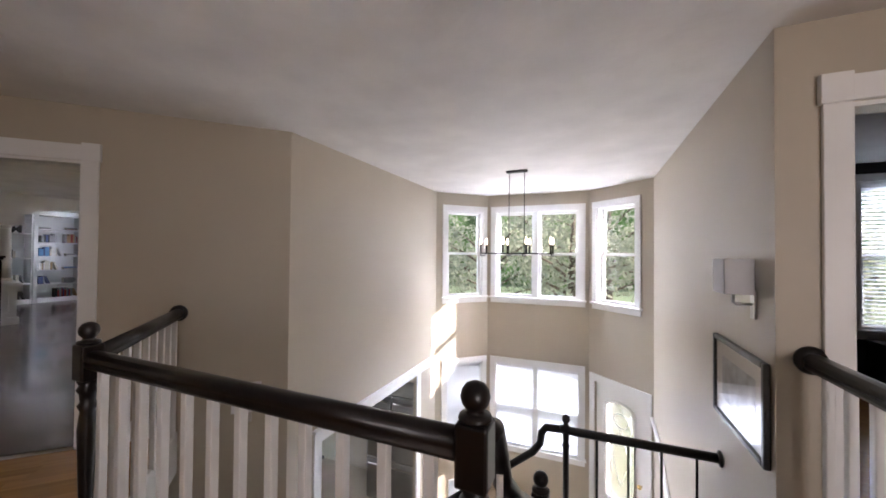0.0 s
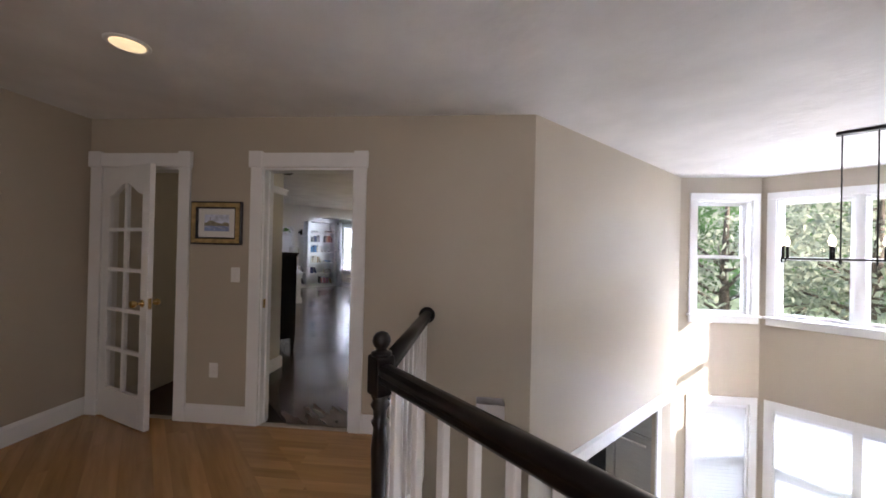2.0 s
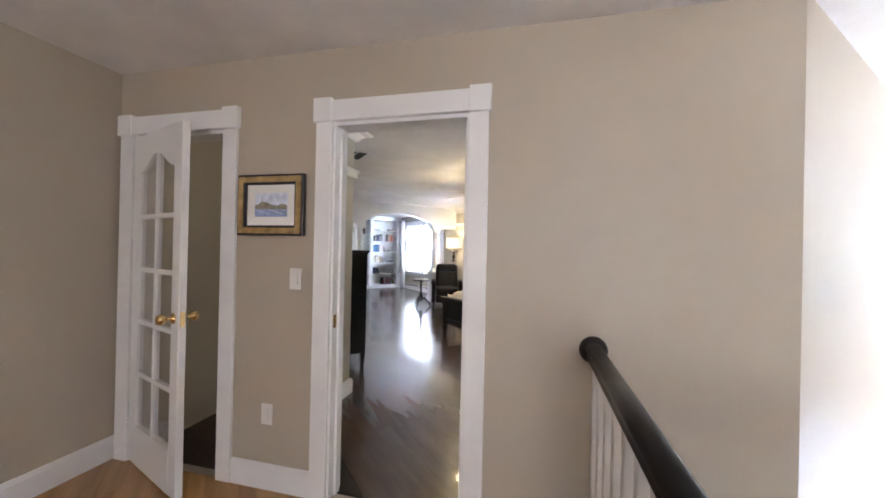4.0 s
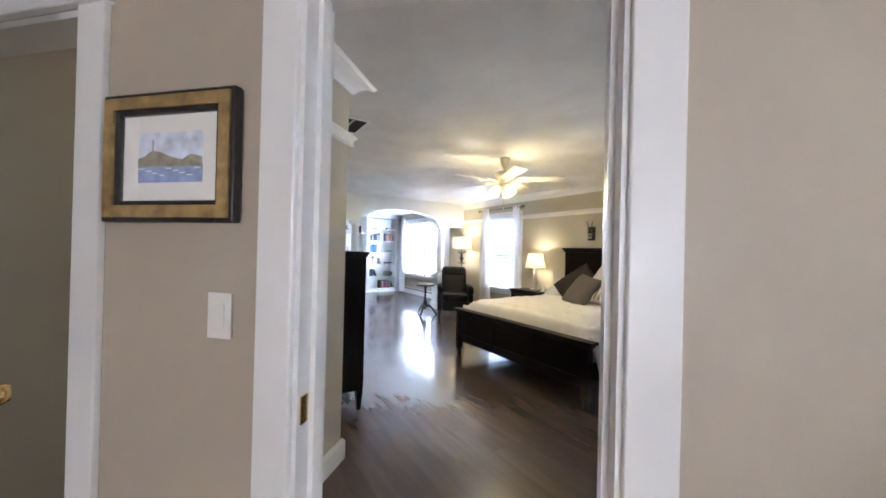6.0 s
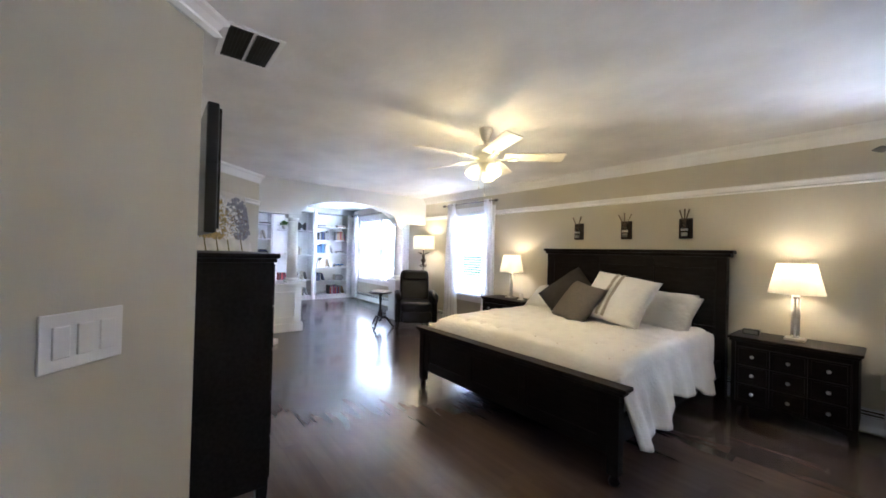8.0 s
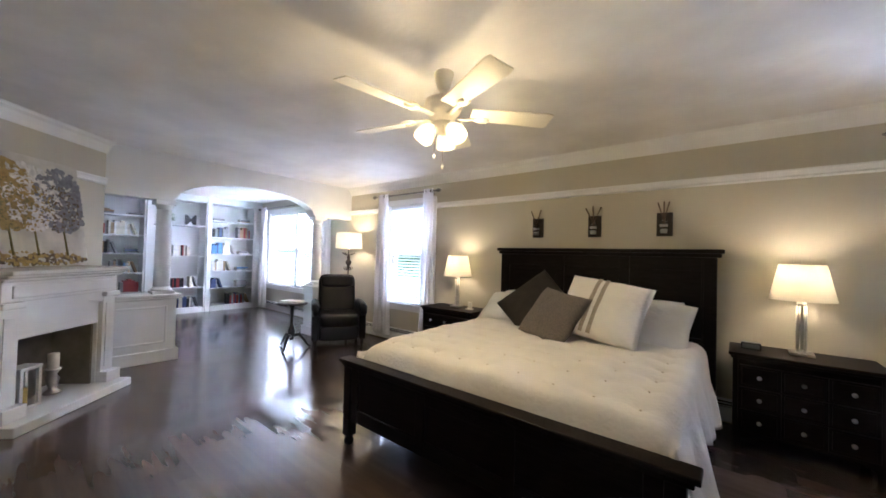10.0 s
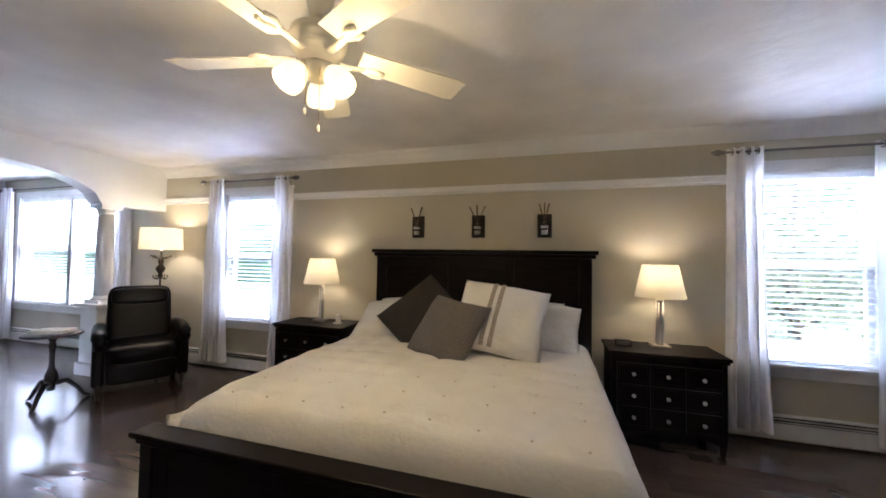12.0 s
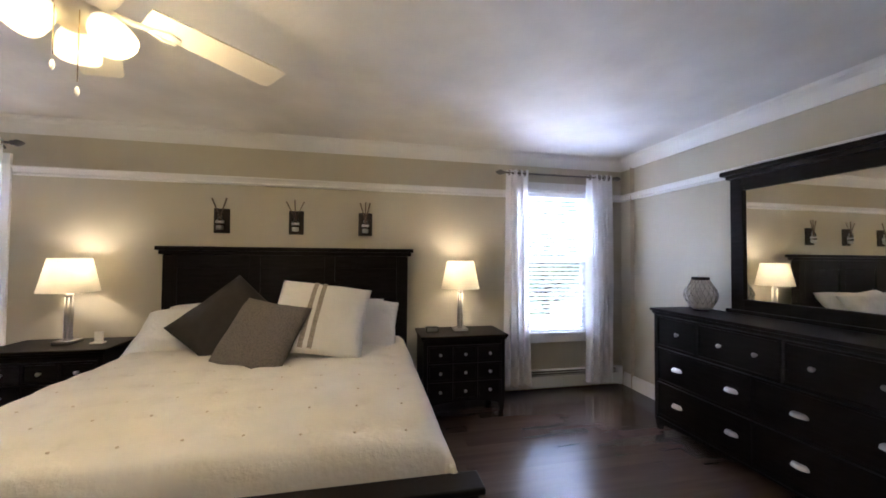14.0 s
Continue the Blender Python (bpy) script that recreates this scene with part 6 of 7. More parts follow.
for x in (AX - 0.22, AX):
    lo[x] = ([bm.verts.new((x, y, z)) for y, z in prof], [bm.verts.new((x, y, CB)) for y, z in prof])
for i in range(len(prof) - 1):
    for x in lo:
        a, b = lo[x]
        bm.faces.new((a[i], a[i + 1], b[i + 1], b[i]))
    a, c = lo[AX - 0.22][0], lo[AX][0]
    bm.faces.new((a[i], a[i + 1], c[i + 1], c[i]))
struct("wall_nook_arch", bm, M_WHITE2, "white arched header over the reading nook", "arch")


def column(y, label):
    t = thing("column", Matrix.Translation((AX - 0.11, y, 0.80)), label, "column", "nook columns")
    part("plinth", B(-0.11, 0.11, -0.11, 0.11, 0.0, 0.035), M_WHITE2, t)
    part("base", lathe([(0.105, 0.036), (0.11, 0.05), (0.10, 0.065), (0.085, 0.075), (0.09, 0.085)], 28), M_WHITE2, t)
    part("shaft", lathe([(0.082, 0.08), (0.083, 0.4), (0.079, 0.75), (0.072, 1.03)], 28), M_WHITE2, t)
    part("capital", join(lathe([(0.078, 1.03), (0.082, 1.045), (0.078, 1.055), (0.098, 1.085)], 28), B(-0.105, 0.105, -0.105, 0.105, 1.086, ZS - 0.80 - 0.001)), M_WHITE2, t)


def pedestal(y0, y1, name, label):
    t = thing(name, Matrix(), label, "half wall")
    x0, x1 = AX - 0.24, AX + 0.03
    part("body", B(x0, x1, y0, y1, 0.0, 0.75), M_WHITE2, t)
    part("plinth", B(x0 - 0.02, x1 + 0.03, y0 - 0.03 if y0 > 4 else y0, y1 + 0.03 if y0 < 4 else y1, 0.0, 0.14, bevel=0.006), M_WHITE2, t)
    part("cap", join(B(x0 - 0.03, x1 + 0.04, y0 - 0.04 if y0 > 4 else y0, y1 + 0.04 if y0 < 4 else y1, 0.765, 0.80, bevel=0.006), B(x0 - 0.015, x1 + 0.02, y0 - 0.02 if y0 > 4 else y0, y1 + 0.02 if y0 < 4 else y1, 0.74, 0.765, bevel=0.006)), M_WHITE2, t)
    a, b = y0 + 0.09, y1 - 0.09
    bm = B(x1, x1 + 0.012, a, a + 0.022, 0.22, 0.66, bevel=0.003)
    join(bm, B(x1, x1 + 0.012, b - 0.022, b, 0.22, 0.66, bevel=0.003), B(x1, x1 + 0.012, a + 0.022, b - 0.022, 0.22, 0.242, bevel=0.003), B(x1, x1 + 0.012, a + 0.022, b - 0.022, 0.638, 0.66, bevel=0.003))
    part("panel_moulding", bm, M_WHITE2, t)


pedestal(2.72, 3.525, "nook_pedestal", "white panelled half wall under a column")
pedestal(5.36, 6.087, "nook_pedestal", "white panelled half wall under a column")
column(3.40, "white round column carrying the arch")
column(5.49, "white round column carrying the arch")

SX, SB = -14.20, -14.60           # shelf fronts and backs
BOOKC = [mat("book_" + n, c, 0.7, var=0.25, scale=12, bump=0.02) for n, c in (("navy", (0.04, 0.06, 0.16)), ("red", (0.28, 0.04, 0.035)), ("cream", (0.62, 0.58, 0.48)), ("black", (0.02, 0.02, 0.022)), ("blue", (0.08, 0.20, 0.42)), ("grey", (0.25, 0.25, 0.26)), ("tan", (0.35, 0.24, 0.13)), ("white", (0.72, 0.72, 0.70)))]
units = ((3.14, 3.86, (0.12, 0.50, 0.87, 1.24, 1.60, 1.98)), (4.02, 4.90, (0.12, 0.545, 1.205, 1.86)), (5.04, 5.90, (0.12, 0.50, 0.88, 1.26, 1.63, 2.00)))
for u0, u1, zs in units:
    t = thing("bookcase", Matrix(), "white built-in bookcase with books", "bookcase", "built-in bookcases of the nook")
    part("back_panel", B(SB - 0.015, SB, u0 - 0.03, u1 + 0.03, 0.0, 2.36), M_WHITE2, t)
    for y in (u0 - 0.035, u1 + 0.007):
        part("side_panel", B(SB, SX, y, y + 0.028, 0.0, 2.36), M_WHITE2, t)
    part("top_panel", B(SB, SX + 0.01, u0 - 0.035, u1 + 0.035, 2.36, 2.42), M_WHITE2, t)
    part("plinth", B(SB, SX, u0, u1, 0.0, 0.115), M_WHITE2, t)
    for z in zs:
        part("shelf", B(SB, SX - 0.004, u0, u1, z - 0.026, z), M_WHITE2, t)
struct("bookcase_pilaster", join(B(SB, SX + 0.03, 3.90, 3.98, 0, CB - 0.001), B(SB, SX + 0.04, 4.935, 5.005, 0, CB - 0.001), B(SB, SX + 0.02, 5.935, 6.085, 0, CB - 0.001), B(SB, SX + 0.02, 2.79, 3.10, 0, CB - 0.001)), M_WHITE2, "white pilasters between the bookcases", "trim")
struct("bookcase_cornice", B(SB, SX + 0.015, 2.79, 6.085, 2.422, CB - 0.001), M_WHITE2, "white cornice above the bookcases", "trim")
bookm = {}


def book(y, z, w, h, d, mi_, lean=0.0, flat=False):
    key = (round(w, 3), round(h, 2), round(d, 2), mi_)
    if key not in bookm:
        bm = B(-d, 0, 0, 0.003, 0, h)
        join(bm, B(-d, 0, w - 0.003, w, 0, h), B(-0.003, 0, 0.003, w - 0.003, 0, h))
        bm.faces.ensure_lookup_table()
        k = len(bm.faces)
        box(bm, -d + 0.004, -0.003, 0.003, w - 0.003, 0.004, h - 0.004)
        bm.faces.ensure_lookup_table()
        for f in bm.faces[k:]:
            f.material_index = 1
        bookm[key] = mesh_of("book", bm, [BOOKC[mi_], M_PAPER])
    ob = tagged(new("book", bookm[key]), BOOKLAB[mi_] + (" lying flat on a shelf" if flat else " standing on a shelf"), "book", "books of the nook shelves")
    if flat:
        ob.matrix_basis = Matrix.Translation((SX - 0.05, y, z)) @ Matrix.Rotation(radians(-90), 4, "X") @ Matrix.Translation((0, -w, 0))
    else:
        ob.matrix_basis = Matrix.Translation((SX - 0.05, y, z)) @ Matrix.Rotation(radians(lean), 4, "X")
    return ob


BOOKLAB = ["navy cloth book", "red cloth book", "cream paper book", "black bound book", "blue cloth book", "grey bound book", "tan leather book", "white paper book"]
WS, HS = (0.022, 0.03, 0.04, 0.05), (0.19, 0.22, 0.25)


def stack(y, z, n, pal, rg):
    zz = z + 0.001
    for i in range(n):
        w, h = rg.choice(WS[:3]), rg.choice(HS)
        book(y, zz, w, h, 0.17, rg.choice(pal), flat=True)
        zz += w + 0.001


rg = random.Random(11)
z1, z2, z3 = units[0][2], units[1][2], units[2][2]
def fill(y, y_end, z, pal, hmax=0.25, tilt_last=False):
    """Upright books from y as far as y_end."""
    while y < y_end - 0.05:
        w, h = rg.choice(WS), min(hmax, rg.choice(HS))
        book(y, z + 0.001, w, h, 0.17, rg.choice(pal), 0)
        y += w + 0.001
    if tilt_last:
        book(y + 0.085, z + 0.0015, 0.03, 0.22, 0.17, rg.choice(pal), 20)


# left unit
stack(3.18, z1[5], 3, [2, 5, 6], rg)
stack(3.62, z1[5], 1, [3, 5], rg)
fill(3.16, 3.36, z1[4], [1, 1, 3, 6])
fill(3.36, 3.70, z1[4], [2, 7, 2, 6], tilt_last=True)
fill(3.16, 3.42, z1[3], [3, 5, 5, 6], tilt_last=True)
stack(3.60, z1[3], 4, [3, 5, 0], rg)
fill(3.40, 3.72, z1[2], [0, 5, 4, 3, 6], tilt_last=True)
fill(3.32, 3.55, z1[1], [2, 6, 7])
fill(3.55, 3.84, z1[1], [1, 1, 6, 5])
# middle unit
stack(4.10, z2[2], 2, [1, 7], rg)
fill(4.36, 4.68, z2[2], [2, 1, 5, 3, 7], 0.22)
fill(4.08, 4.58, z2[1], [3, 1, 3], 0.19)
fill(4.66, 4.76, z2[1], [5, 3, 2], tilt_last=True)
fill(4.46, 4.76, z2[0], [0, 3, 5, 2], tilt_last=True)
stack(4.20, z2[0], 2, [3, 0], rg)
# right unit
stack(5.07, z3[5], 1, [3, 5], rg)
stack(5.62, z3[5], 2, [5, 6], rg)
fill(5.06, 5.40, z3[4], [0, 3, 5, 5])
fill(5.58, 5.88, z3[4], [6, 3, 1, 5])
fill(5.06, 5.28, z3[3], [4, 4, 0, 5])
fill(5.28, 5.46, z3[3], [7, 2], tilt_last=True)
stack(5.62, z3[3], 2, [7, 5], rg)
fill(5.06, 5.38, z3[2], [2, 5, 7, 6], tilt_last=True)
stack(5.58, z3[2], 3, [4, 7, 5], rg)
fill(5.06, 5.22, z3[1], [3, 5, 0], tilt_last=True)
stack(5.58, z3[1], 4, [5, 7, 5], rg)
fill(5.40, 5.78, z3[0], [0, 3, 6, 5, 1], tilt_last=True)

lt = thing("letter_ornament", Matrix.Translation((SX - 0.08, 4.66, z2[3] + 0.001)) @ Matrix.Rotation(radians(90), 4, "Z"), "black block letter M on the shelf", "ornament")
cu = bpy.data.curves.new("letter", "FONT")
cu.body, cu.size, cu.extrude, cu.offset = "M", 0.30, 0.025, 0.004
lo_ = new("letter", cu)
bpy.context.view_layer.update()
me = bpy.data.meshes.new_from_object(lo_)
bpy.data.objects.remove(lo_)
me.materials.append(M_BLACKPL)
lo_ = new("letter", me)
lo_.parent, lo_.matrix_basis = lt, Matrix.Translation((-0.13, 0, 0.002)) @ Matrix.Rotation(radians(90), 4, "X")
hp = thing("potted_plant", Matrix.Translation((SX - 0.12, 4.22, z2[3] + 0.001)), "leafy green plant in a white pot on the shelf", "plant")
part("pot", lathe([(0.05, 0), (0.07, 0.10), (0.074, 0.11), (0.066, 0.11)], 20), M_PLASTIC, hp)
rg2 = random.Random(3)
for s_ in range(4):
    bm = bmesh.new()
    for i in range(22):
        a, e, l = rg2.uniform(0, 6.28), rg2.uniform(-0.3, 1.2), rg2.uniform(0.08, 0.17)
        o = Vector((0.02 * math.cos(a), 0.02 * math.sin(a), 0.11))
        d = Vector((math.cos(a) * math.cos(e), math.sin(a) * math.cos(e) * 1.2, math.sin(e)))
        tip = o + d * l
        sd_ = d.cross(Vector((0, 0, 1))).normalized() * 0.028
        mid = o + d * l * 0.65
        bm.faces.new([bm.verts.new(p) for p in (mid - d * 0.035, mid + sd_, tip, mid - sd_)])
        tube([o, mid], 0.0015, 4, bm)
    part("leaves", bm, M_LEAFP, hp)

# ---- kitchen and lower storey, seen from above ----
wall("wall_kitchen_west", (-6.8, 1.2), (-6.8, 6.1), LOW, -0.26, 0.1, M_GREIGE, [(2.5, 3.9, -1.9, -0.7)])
# added window, unseen, where the kitchen's fill lamp shines in
window("added_window_12", (-6.8, 1.2), (-6.8, 6.1), 2.5, 3.9, -1.9, -0.7, 0.1, 2, True, label="white slat-blind window added unseen to light the kitchen")
wall("wall_kitchen_north", (-6.8, 6.1), (-2.94, 6.1), LOW, -0.26, 0.1, M_GREIGE)
wall("wall_kitchen_south", (-2.94, 2.7), (-6.8, 2.7), LOW, -0.26, 0.1, M_GREIGE)
fr = thing("refrigerator", Matrix.Translation((-3.95, 5.75, LOW)) @ Matrix.Rotation(radians(-90), 4, "Z"), "stainless steel french-door refrigerator with dark panels", "refrigerator")
part("body", B(-0.45, 0.30, 0.0, 0.92, 0.02, 1.78, bevel=0.006), M_STEEL, fr)
for y0_, y1_, z0_, z1_ in ((0.0, 0.455, 0.75, 1.77), (0.465, 0.92, 0.75, 1.77), (0.0, 0.92, 0.06, 0.735)):
    d_ = part("door", B(0.305, 0.36, y0_ + 0.003, y1_ - 0.003, z0_, z1_, bevel=0.01), M_STEEL, fr)
    part("handle", tube([(0.40, y0_ + 0.06, z1_ - 0.08), (0.40, y1_ - 0.06, z1_ - 0.08)], 0.012, 10), M_NICKEL, d_)
part("dispenser", B(0.361, 0.366, 0.10, 0.34, 1.10, 1.45), M_BLACKPL, fr)
for y0_ in (3.85, 4.35):
    cb = thing("kitchen_cabinet", Matrix.Translation((-4.7, y0_, LOW)), "warm wooden kitchen base cabinet", "cabinet", "kitchen cabinets")
    part("body", B(-0.3, 0.3, 0.0, 0.48, 0.1, 0.88), M_CABINET, cb)
    d_ = part("door", B(0.302, 0.322, 0.01, 0.47, 0.12, 0.86, bevel=0.004), M_CABINET, cb)
    part("handle", tube([(0.34, 0.06, 0.7), (0.34, 0.06, 0.8)], 0.006, 8), M_NICKEL, d_)
solid("worktop", B(-5.02, -4.36, 3.83, 4.84, LOW + 0.885, LOW + 0.92, bevel=0.004), M_DARKVOID, "dark stone kitchen worktop", "worktop")
for y0_ in (3.85, 4.35):
    cb = thing("kitchen_wall_cabinet", Matrix.Translation((-4.85, y0_, LOW + 1.4)), "warm wooden kitchen wall cabinet", "cabinet", "kitchen cabinets")
    part("body", B(-0.15, 0.17, 0.0, 0.48, 0.0, 0.85), M_CABINET, cb)
    part("door", B(0.172, 0.19, 0.01, 0.47, 0.01, 0.84, bevel=0.004), M_CABINET, cb)
dt = thing("round_table", Matrix.Translation((-1.45, 4.55, LOW)), "white round dining table under the chandelier", "table")
part("tabletop", lathe([(0.55, 0.72), (0.60, 0.725), (0.60, 0.745), (0.58, 0.75)], 40), M_WHITE, dt)
part("pedestal", lathe([(0.28, 0), (0.26, 0.03), (0.07, 0.08), (0.05, 0.4), (0.08, 0.6), (0.2, 0.719)], 24), M_WHITE, dt)
for a in (20, 140, 200, 300):
    c = thing("dining_chair", Matrix.Translation((-1.45 + 0.80 * math.cos(radians(a)), 4.55 + 0.80 * math.sin(radians(a)), LOW)) @ Matrix.Rotation(radians(a - 90), 4, "Z"), "pale dining chair drawn up to the table", "chair", "chairs round the table")
    part("seat", B(-0.21, 0.21, -0.20, 0.20, 0.43, 0.46, bevel=0.008), M_WHITE, c)
    part("backrest", B(-0.20, 0.20, 0.18, 0.205, 0.60, 0.92, bevel=0.008), M_WHITE, c)
    for x in (-0.18, 0.18):
        part("leg", B(x - 0.018, x + 0.018, -0.19, -0.155, 0, 0.43), M_WHITE, c)
        part("leg", B(x - 0.018, x + 0.018, 0.17, 0.205, 0, 0.90), M_WHITE, c)
# sloping handrail board on the right wall, going down to the front door
part_l = solid("wall_handrail", tube([(0.25, 5.70, -0.72), (0.25, 5.2, -0.80), (0.25, 4.2, -1.35), (0.25, 3.4, -1.9)], 0.022, 10), M_WHITE, "white handrail on the stair wall", "handrail")

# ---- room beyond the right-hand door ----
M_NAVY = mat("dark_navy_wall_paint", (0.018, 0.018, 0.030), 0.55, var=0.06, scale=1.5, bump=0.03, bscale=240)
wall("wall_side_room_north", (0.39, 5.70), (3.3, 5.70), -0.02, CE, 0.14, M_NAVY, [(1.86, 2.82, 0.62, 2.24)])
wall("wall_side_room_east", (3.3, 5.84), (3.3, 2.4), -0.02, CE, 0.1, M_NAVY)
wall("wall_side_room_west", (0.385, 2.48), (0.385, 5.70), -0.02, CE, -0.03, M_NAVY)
struct("floor_side_room", B(0.39, 3.3, 2.36, 5.8, -0.2, -0.001), M_OAK, "oak floor of the side room", "floor")
window("window_9", (0.39, 5.70), (3.3, 5.70), 1.86, 2.82, 0.62, 2.24, 0.14, 1, True, label="white side-room window with slat blind")
curtain("curtain", 2.44, 2.80, 5.64, 2.20, 0.66, 5, "sheer white panel in the side-room window", 0.02, 0.02)
lc_ = thing("low_cabinet", Matrix.Translation((2.72, 5.22, 0)), "low black cabinet under the side-room window", "cabinet")
part("body", B(-0.45, 0.45, 0.0, 0.40, 0.06, 0.50, bevel=0.006), M_BLACKWOOD, lc_)
part("top", B(-0.47, 0.47, -0.02, 0.40, 0.501, 0.525, bevel=0.005), M_BLACKWOOD, lc_)
for a, b in ((-0.44, -0.005), (0.005, 0.44)):
    d_ = part("door", B(a, b, -0.018, -0.001, 0.08, 0.49, bevel=0.004), M_BLACKWOOD, lc_)
    part("knob", knob(-0.04 if a < 0 else 0.04, -0.018, 0.32), M_NICKEL, d_)
for x in (-0.42, 0.42):
    for y in (0.03, 0.36):
        part("foot", B(x - 0.02, x + 0.02, y - 0.02, y + 0.02, 0.0, 0.06), M_BLACKWOOD, lc_)

# stair up behind the french door
wall("wall_upstairs_left", dg(3.60, -0.90), dg(3.60, -0.121), -0.02, 3.4, 0.06, M_GREIGE)
wall("wall_upstairs_side", (-8.6, 0.40), (-6.06, 0.40), -0.02, 3.4, -0.06, M_GREIGE)
wall("wall_upstairs_end", (-8.6, 1.5), (-8.6, 0.3), -0.02, 3.4, -0.06, M_GREIGE)
wall("wall_upstairs_far_side", (-8.6, 1.42), (-5.60, 1.42), 0.0, 3.4, -0.05, M_GREIGE)
# unseen ceiling and upper wall, added to keep sky light out of the stairwell
struct("ceiling_upstairs", prism([(-8.75, 0.2), (-6.2, 0.2), (-5.85, -0.25), (-4.65, 0.9), (-5.75, 1.8), (-8.75, 1.8)], 3.4, 3.5), M_CEIL, "unseen white ceiling closing the attic stair from the sky", "ceiling")
struct("wall_upstairs_over_door", prism([dg(3.70, -0.062), dg(2.70, -0.062), dg(2.70, -0.11), dg(3.70, -0.11)][::-1], DH, 3.4), M_GREIGE, "unseen wall above the stair door, closing off the sky", "wall")
struct("floor_upstairs_lobby", prism([dg(2.72, -0.06), dg(3.66, -0.06), (-6.3, 0.35), (-6.3, 1.42), (-5.3, 1.42)], -0.1, -0.004), M_CARPET, "brown carpeted lobby floor", "floor")
up = thing("attic_stair", Matrix(), "brown carpeted stair going up behind the french door", "staircase")
up["kind"] = "structure"
for i in range(9):
    part("step", B(-6.05 - 0.25 * i - 0.27, -6.05 - 0.25 * i, 0.37, 1.42, 0.0 if i == 0 else 0.19 * i - 0.02, 0.19 * (i + 1), bevel=0.012), M_CARPET, up)

# added fill lamp at the stair head; no window is built there
area("window_or_fill_light", (-8.50, 0.90, 2.9), (-6.2, 0.9, 1.2), 0.7, 0.7, 5.0, (1.0, 0.86, 0.74))

# ---- outdoors ----
tagged(new("ground", mesh_of("ground", prism([(-600, -600), (600, -600), (600, 600), (-600, 600)], LOW - 1.2, LOW - 0.5), M_GRASS)), "green lawn around the house", "lawn", kind="structure")


def tree(x, y, h, r, seed, label):
    rg_ = random.Random(seed)
    t = thing("tree", Matrix.Translation((x, y, LOW - 0.5)), label, "tree", "trees beyond the windows")
    th = h * 0.45
    part("trunk", tube([(0, 0, -0.2), (0.05, 0.03, th * 0.5), (0, 0.1, th), (0.1, 0, h * 0.8)], [0.24, 0.18, 0.13, 0.04], 10), M_BARK, t)
    tips = []
    for i in range(11):
        a, z = i * 2.4 + rg_.uniform(-0.3, 0.3), th * (0.6 + 0.05 * i)
        l = r * rg_.uniform(0.6, 0.95)
        e = (l * math.cos(a), l * math.sin(a), z + l * rg_.uniform(0.2, 0.7))
        tips.append(e)
        part("limb", tube([(0, 0, z), (e[0] * 0.5, e[1] * 0.5, z + (e[2] - z) * 0.6), e], [0.07, 0.045, 0.015], 7), M_BARK, t)
    for k, (lo_z, n) in enumerate(((0.0, 4200),)):
        vsl, fs = [], []
        for i in range(n):
            c = rg_.choice(tips) if rg_.random() < 0.75 else (0, 0, h * 0.85)
            d = Vector((rg_.gauss(0, 1), rg_.gauss(0, 1), rg_.gauss(0, 0.8)))
            d = d.normalized() * r * 0.42 * rg_.random() ** 0.5
            p = Vector(c) + d
            s = rg_.uniform(0.08, 0.15)
            ax, bx = Vector((rg_.gauss(0, 1), rg_.gauss(0, 1), rg_.gauss(0, 1))).normalized(), Vector((rg_.gauss(0, 1), rg_.gauss(0, 1), rg_.gauss(0, 1))).normalized()
            b0 = len(vsl)
            vsl += [tuple(p - ax * s), tuple(p + bx * s * 0.5), tuple(p + ax * s), tuple(p - bx * s * 0.5)]
            fs.append((b0, b0 + 1, b0 + 2, b0 + 3))
        me = bpy.data.meshes.new("crown")
        me.from_pydata(vsl, [], fs)
        me.materials.append(M_LEAF)
        o = new("crown", me)
        o.parent = t


for i, (x, y, h, r) in enumerate(((-1.2, 15, 8.5, 3.2), (1.8, 17, 9.5, 3.4), (-4.6, 16, 9.0, 3.2), (4.5, 13, 8.0, 2.8), (-8.5, 16, 9, 3.2), (-12.5, 15, 8, 3.0), (0.4, 22, 12, 4.2), (-3.4, 24, 13, 4.4), (7.5, 19, 11, 3.8))):
    tree(x, y, h, r, i + 1, "broad green tree beyond the window")
tagged(new("backdrop", mesh_of("backdrop", B(-120, 120, 55, 56, -3.2, 11), mat("far_woodland", (0.10, 0.18, 0.05), 1.0, var=0.6, scale=0.5, bump=0))), "far green woodland", "woodland", kind="structure")

# ---- floor boards, last ----
def by_island(material):
    """The same board, its tone drawn for each board of a joined mesh."""
    m = material.copy()
    t = m.node_tree
    geo = t.nodes.new("ShaderNodeNewGeometry")
    for link in [k for k in t.links if k.from_node.type == "OBJECT_INFO"]:
        t.links.new(geo.outputs["Random Per Island"], link.to_socket)
    return m


bev_rng = random.Random(21)
GAP = 0.00004


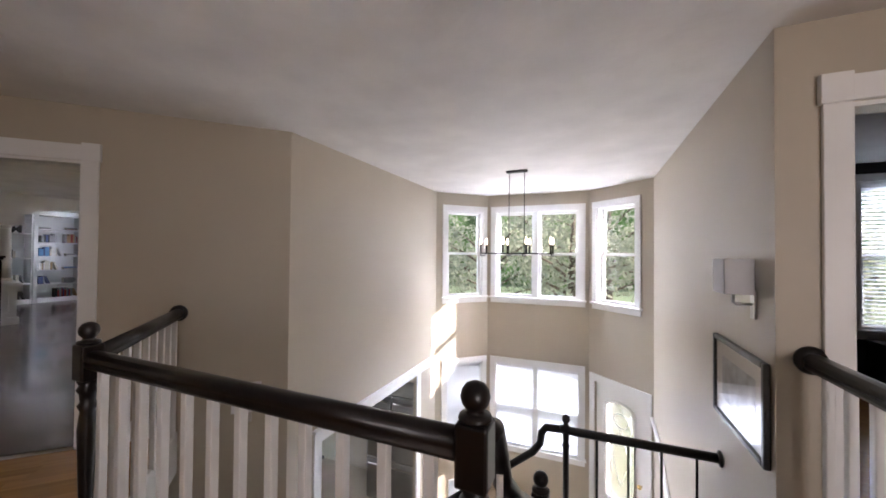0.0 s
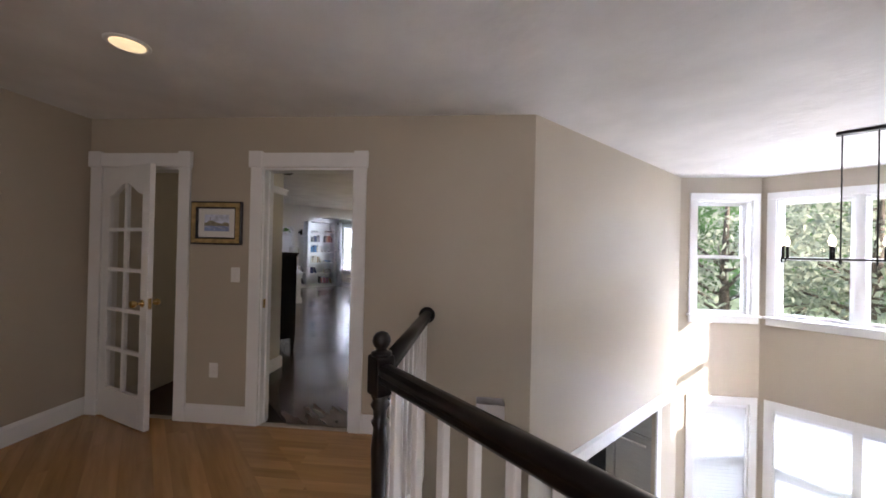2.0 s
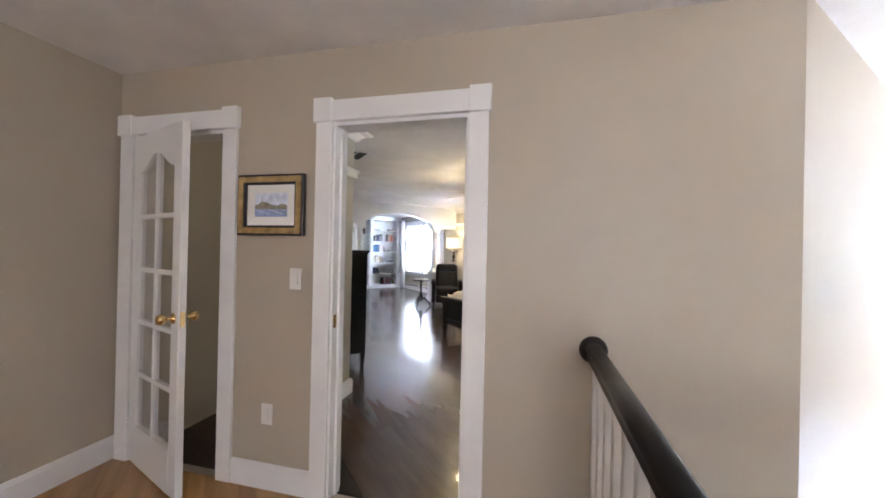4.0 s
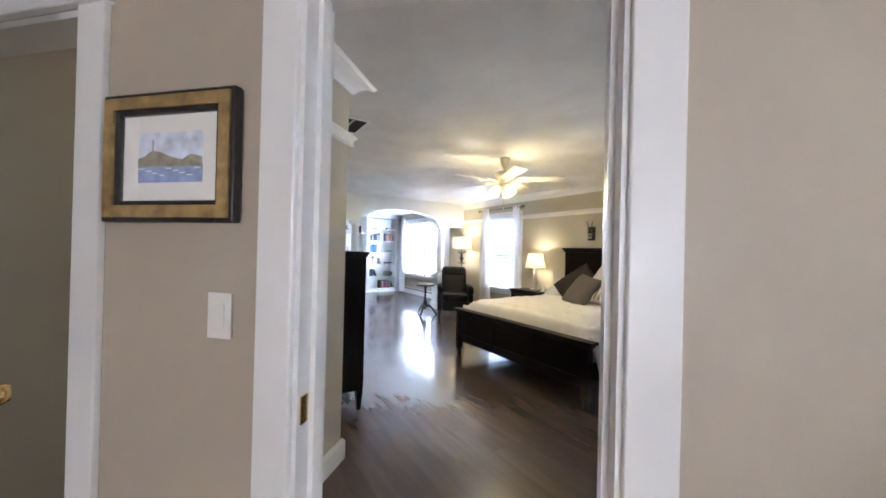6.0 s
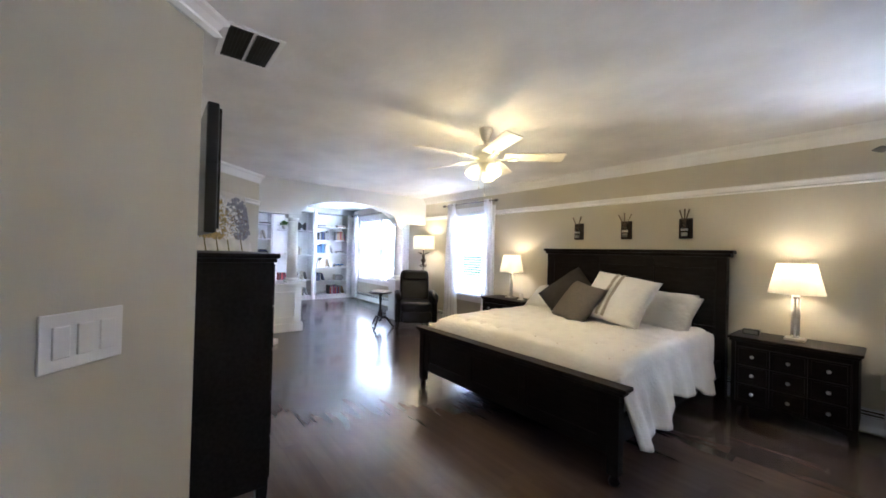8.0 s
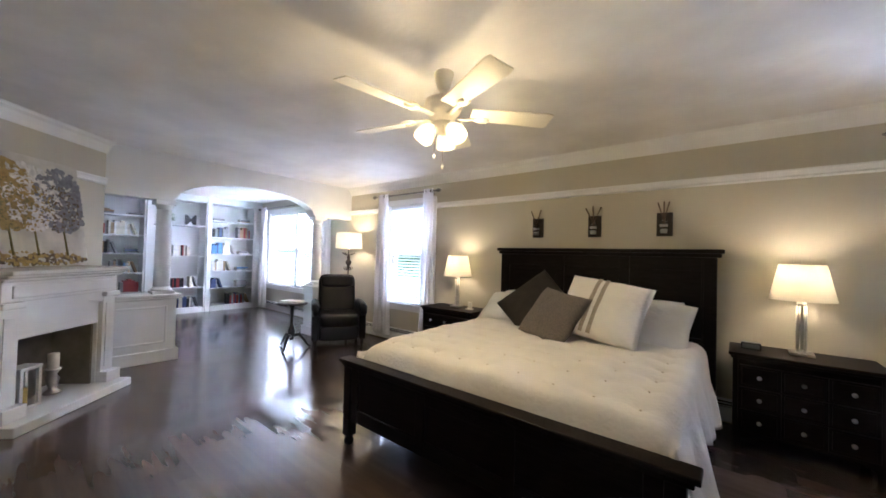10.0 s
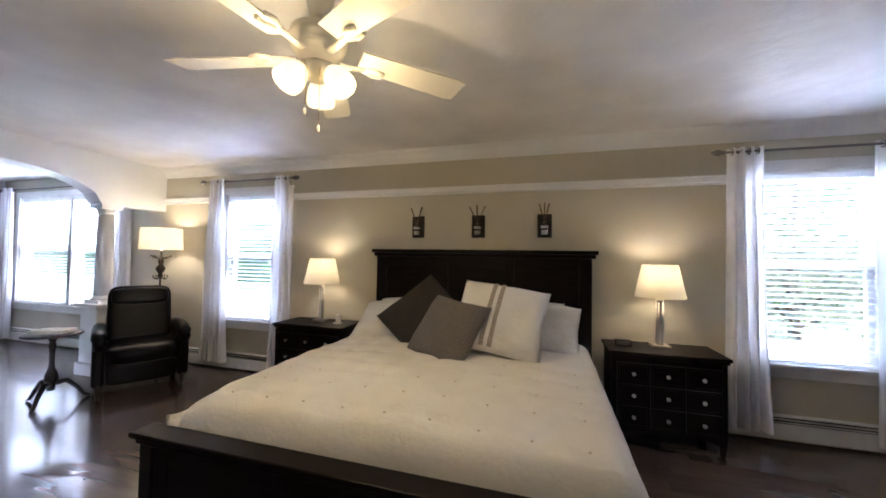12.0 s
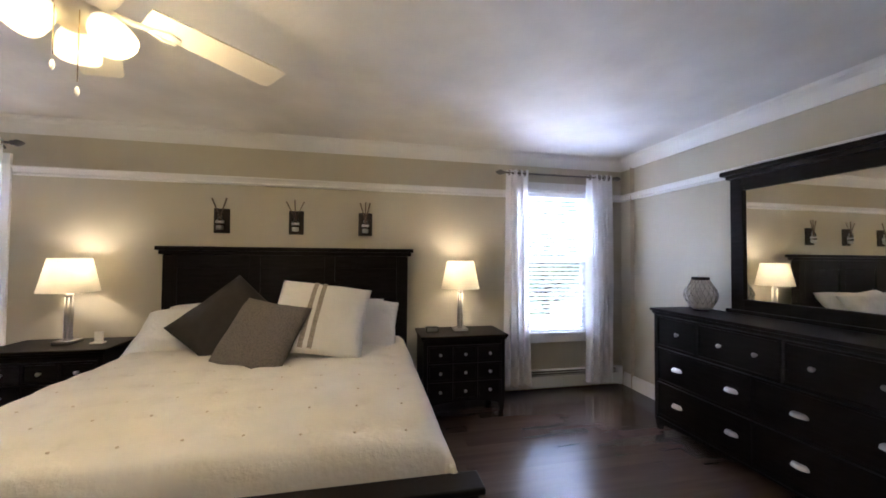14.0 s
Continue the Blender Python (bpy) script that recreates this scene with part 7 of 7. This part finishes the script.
def lay(parent, material, x0, x1, y0, y1, ang, origin, w, planes, cap, limit=300):
    """Rows of boards of width w at an angle, clipped to half-planes; those past the limit are one joined part."""
    ca, sa = math.cos(radians(ang)), math.sin(radians(ang))
    tr = lambda u, v: (origin[0] + u * ca - v * sa, origin[1] + u * sa + v * ca)
    made, rest = 0, bmesh.new()
    v = y0
    while v < y1:
        u = x0 - bev_rng.uniform(0, 1.0)
        while u < x1:
            l = bev_rng.uniform(0.7, 1.7)
            pts = clip_poly([tr(u + GAP, v + GAP), tr(u + l - GAP, v + GAP), tr(u + l - GAP, v + w - GAP), tr(u + GAP, v + w - GAP)], planes)
            u += l
            if len(pts) < 3:
                continue
            cx, cy = sum(p[0] for p in pts) / len(pts), sum(p[1] for p in pts) / len(pts)
            if made < limit and cap(cx, cy):
                rel = [((p[0] - cx) * ca + (p[1] - cy) * sa, -(p[0] - cx) * sa + (p[1] - cy) * ca) for p in pts]
                o = part("plank", prism(rel, -0.011, 0.0), material, parent)
                o.matrix_basis = pose(cx, cy, 0, 0, 0, ang)
                made += 1
            else:
                prism(pts, -0.011, 0.0, rest)
        v += w
    if len(rest.verts):
        o = part("far_planks", rest, by_island(material), parent)
        o["kind"] = "stuff"
    else:
        rest.free()


k7 = 0.70711
lay(floor_h, M_OAK, -6.5, 3.4, -2.5, 0.97, 0, (0, 0), 0.083, [(-k7, k7, 3.915 + 0.0), (k7, k7, 99), (-k7, -k7, 3.86), (0, 1, 0.97)], lambda x, y: x < -1.0 and y > -1.6, 170)
lay(floor_h, M_OAK, -4, 4, -4, 4, 45, (-3, 1), 0.083, [(-k7, k7, 3.905), (0, -1, -0.97), (0, 1, 1.18), (1, 0, 0.36)], lambda x, y: True, 110)
lay(floor_h, M_OAK, -4, 4, -4, 4, 45, (-3, 1), 0.083, [(-k7, k7, 3.905), (0, -1, -1.18), (k7, k7, (-2.60 + 1.19) * k7)], lambda x, y: True, 60)
lay(floor_h, M_OAK, 0.36, 3.2, 0.97, 2.36, 0, (0, 0), 0.083, [(1, 0, 3.2), (-1, 0, -0.36)], lambda x, y: False, 0)
lay(floor_b, M_WALNUT, -14.2, -2.9, 1.32, 6.09, 0, (0, 0), 0.108, [(k7, -k7, -3.955), (1, 0, -2.96), (-1, 0, 14.2)], lambda x, y: x > -9.2, 300)
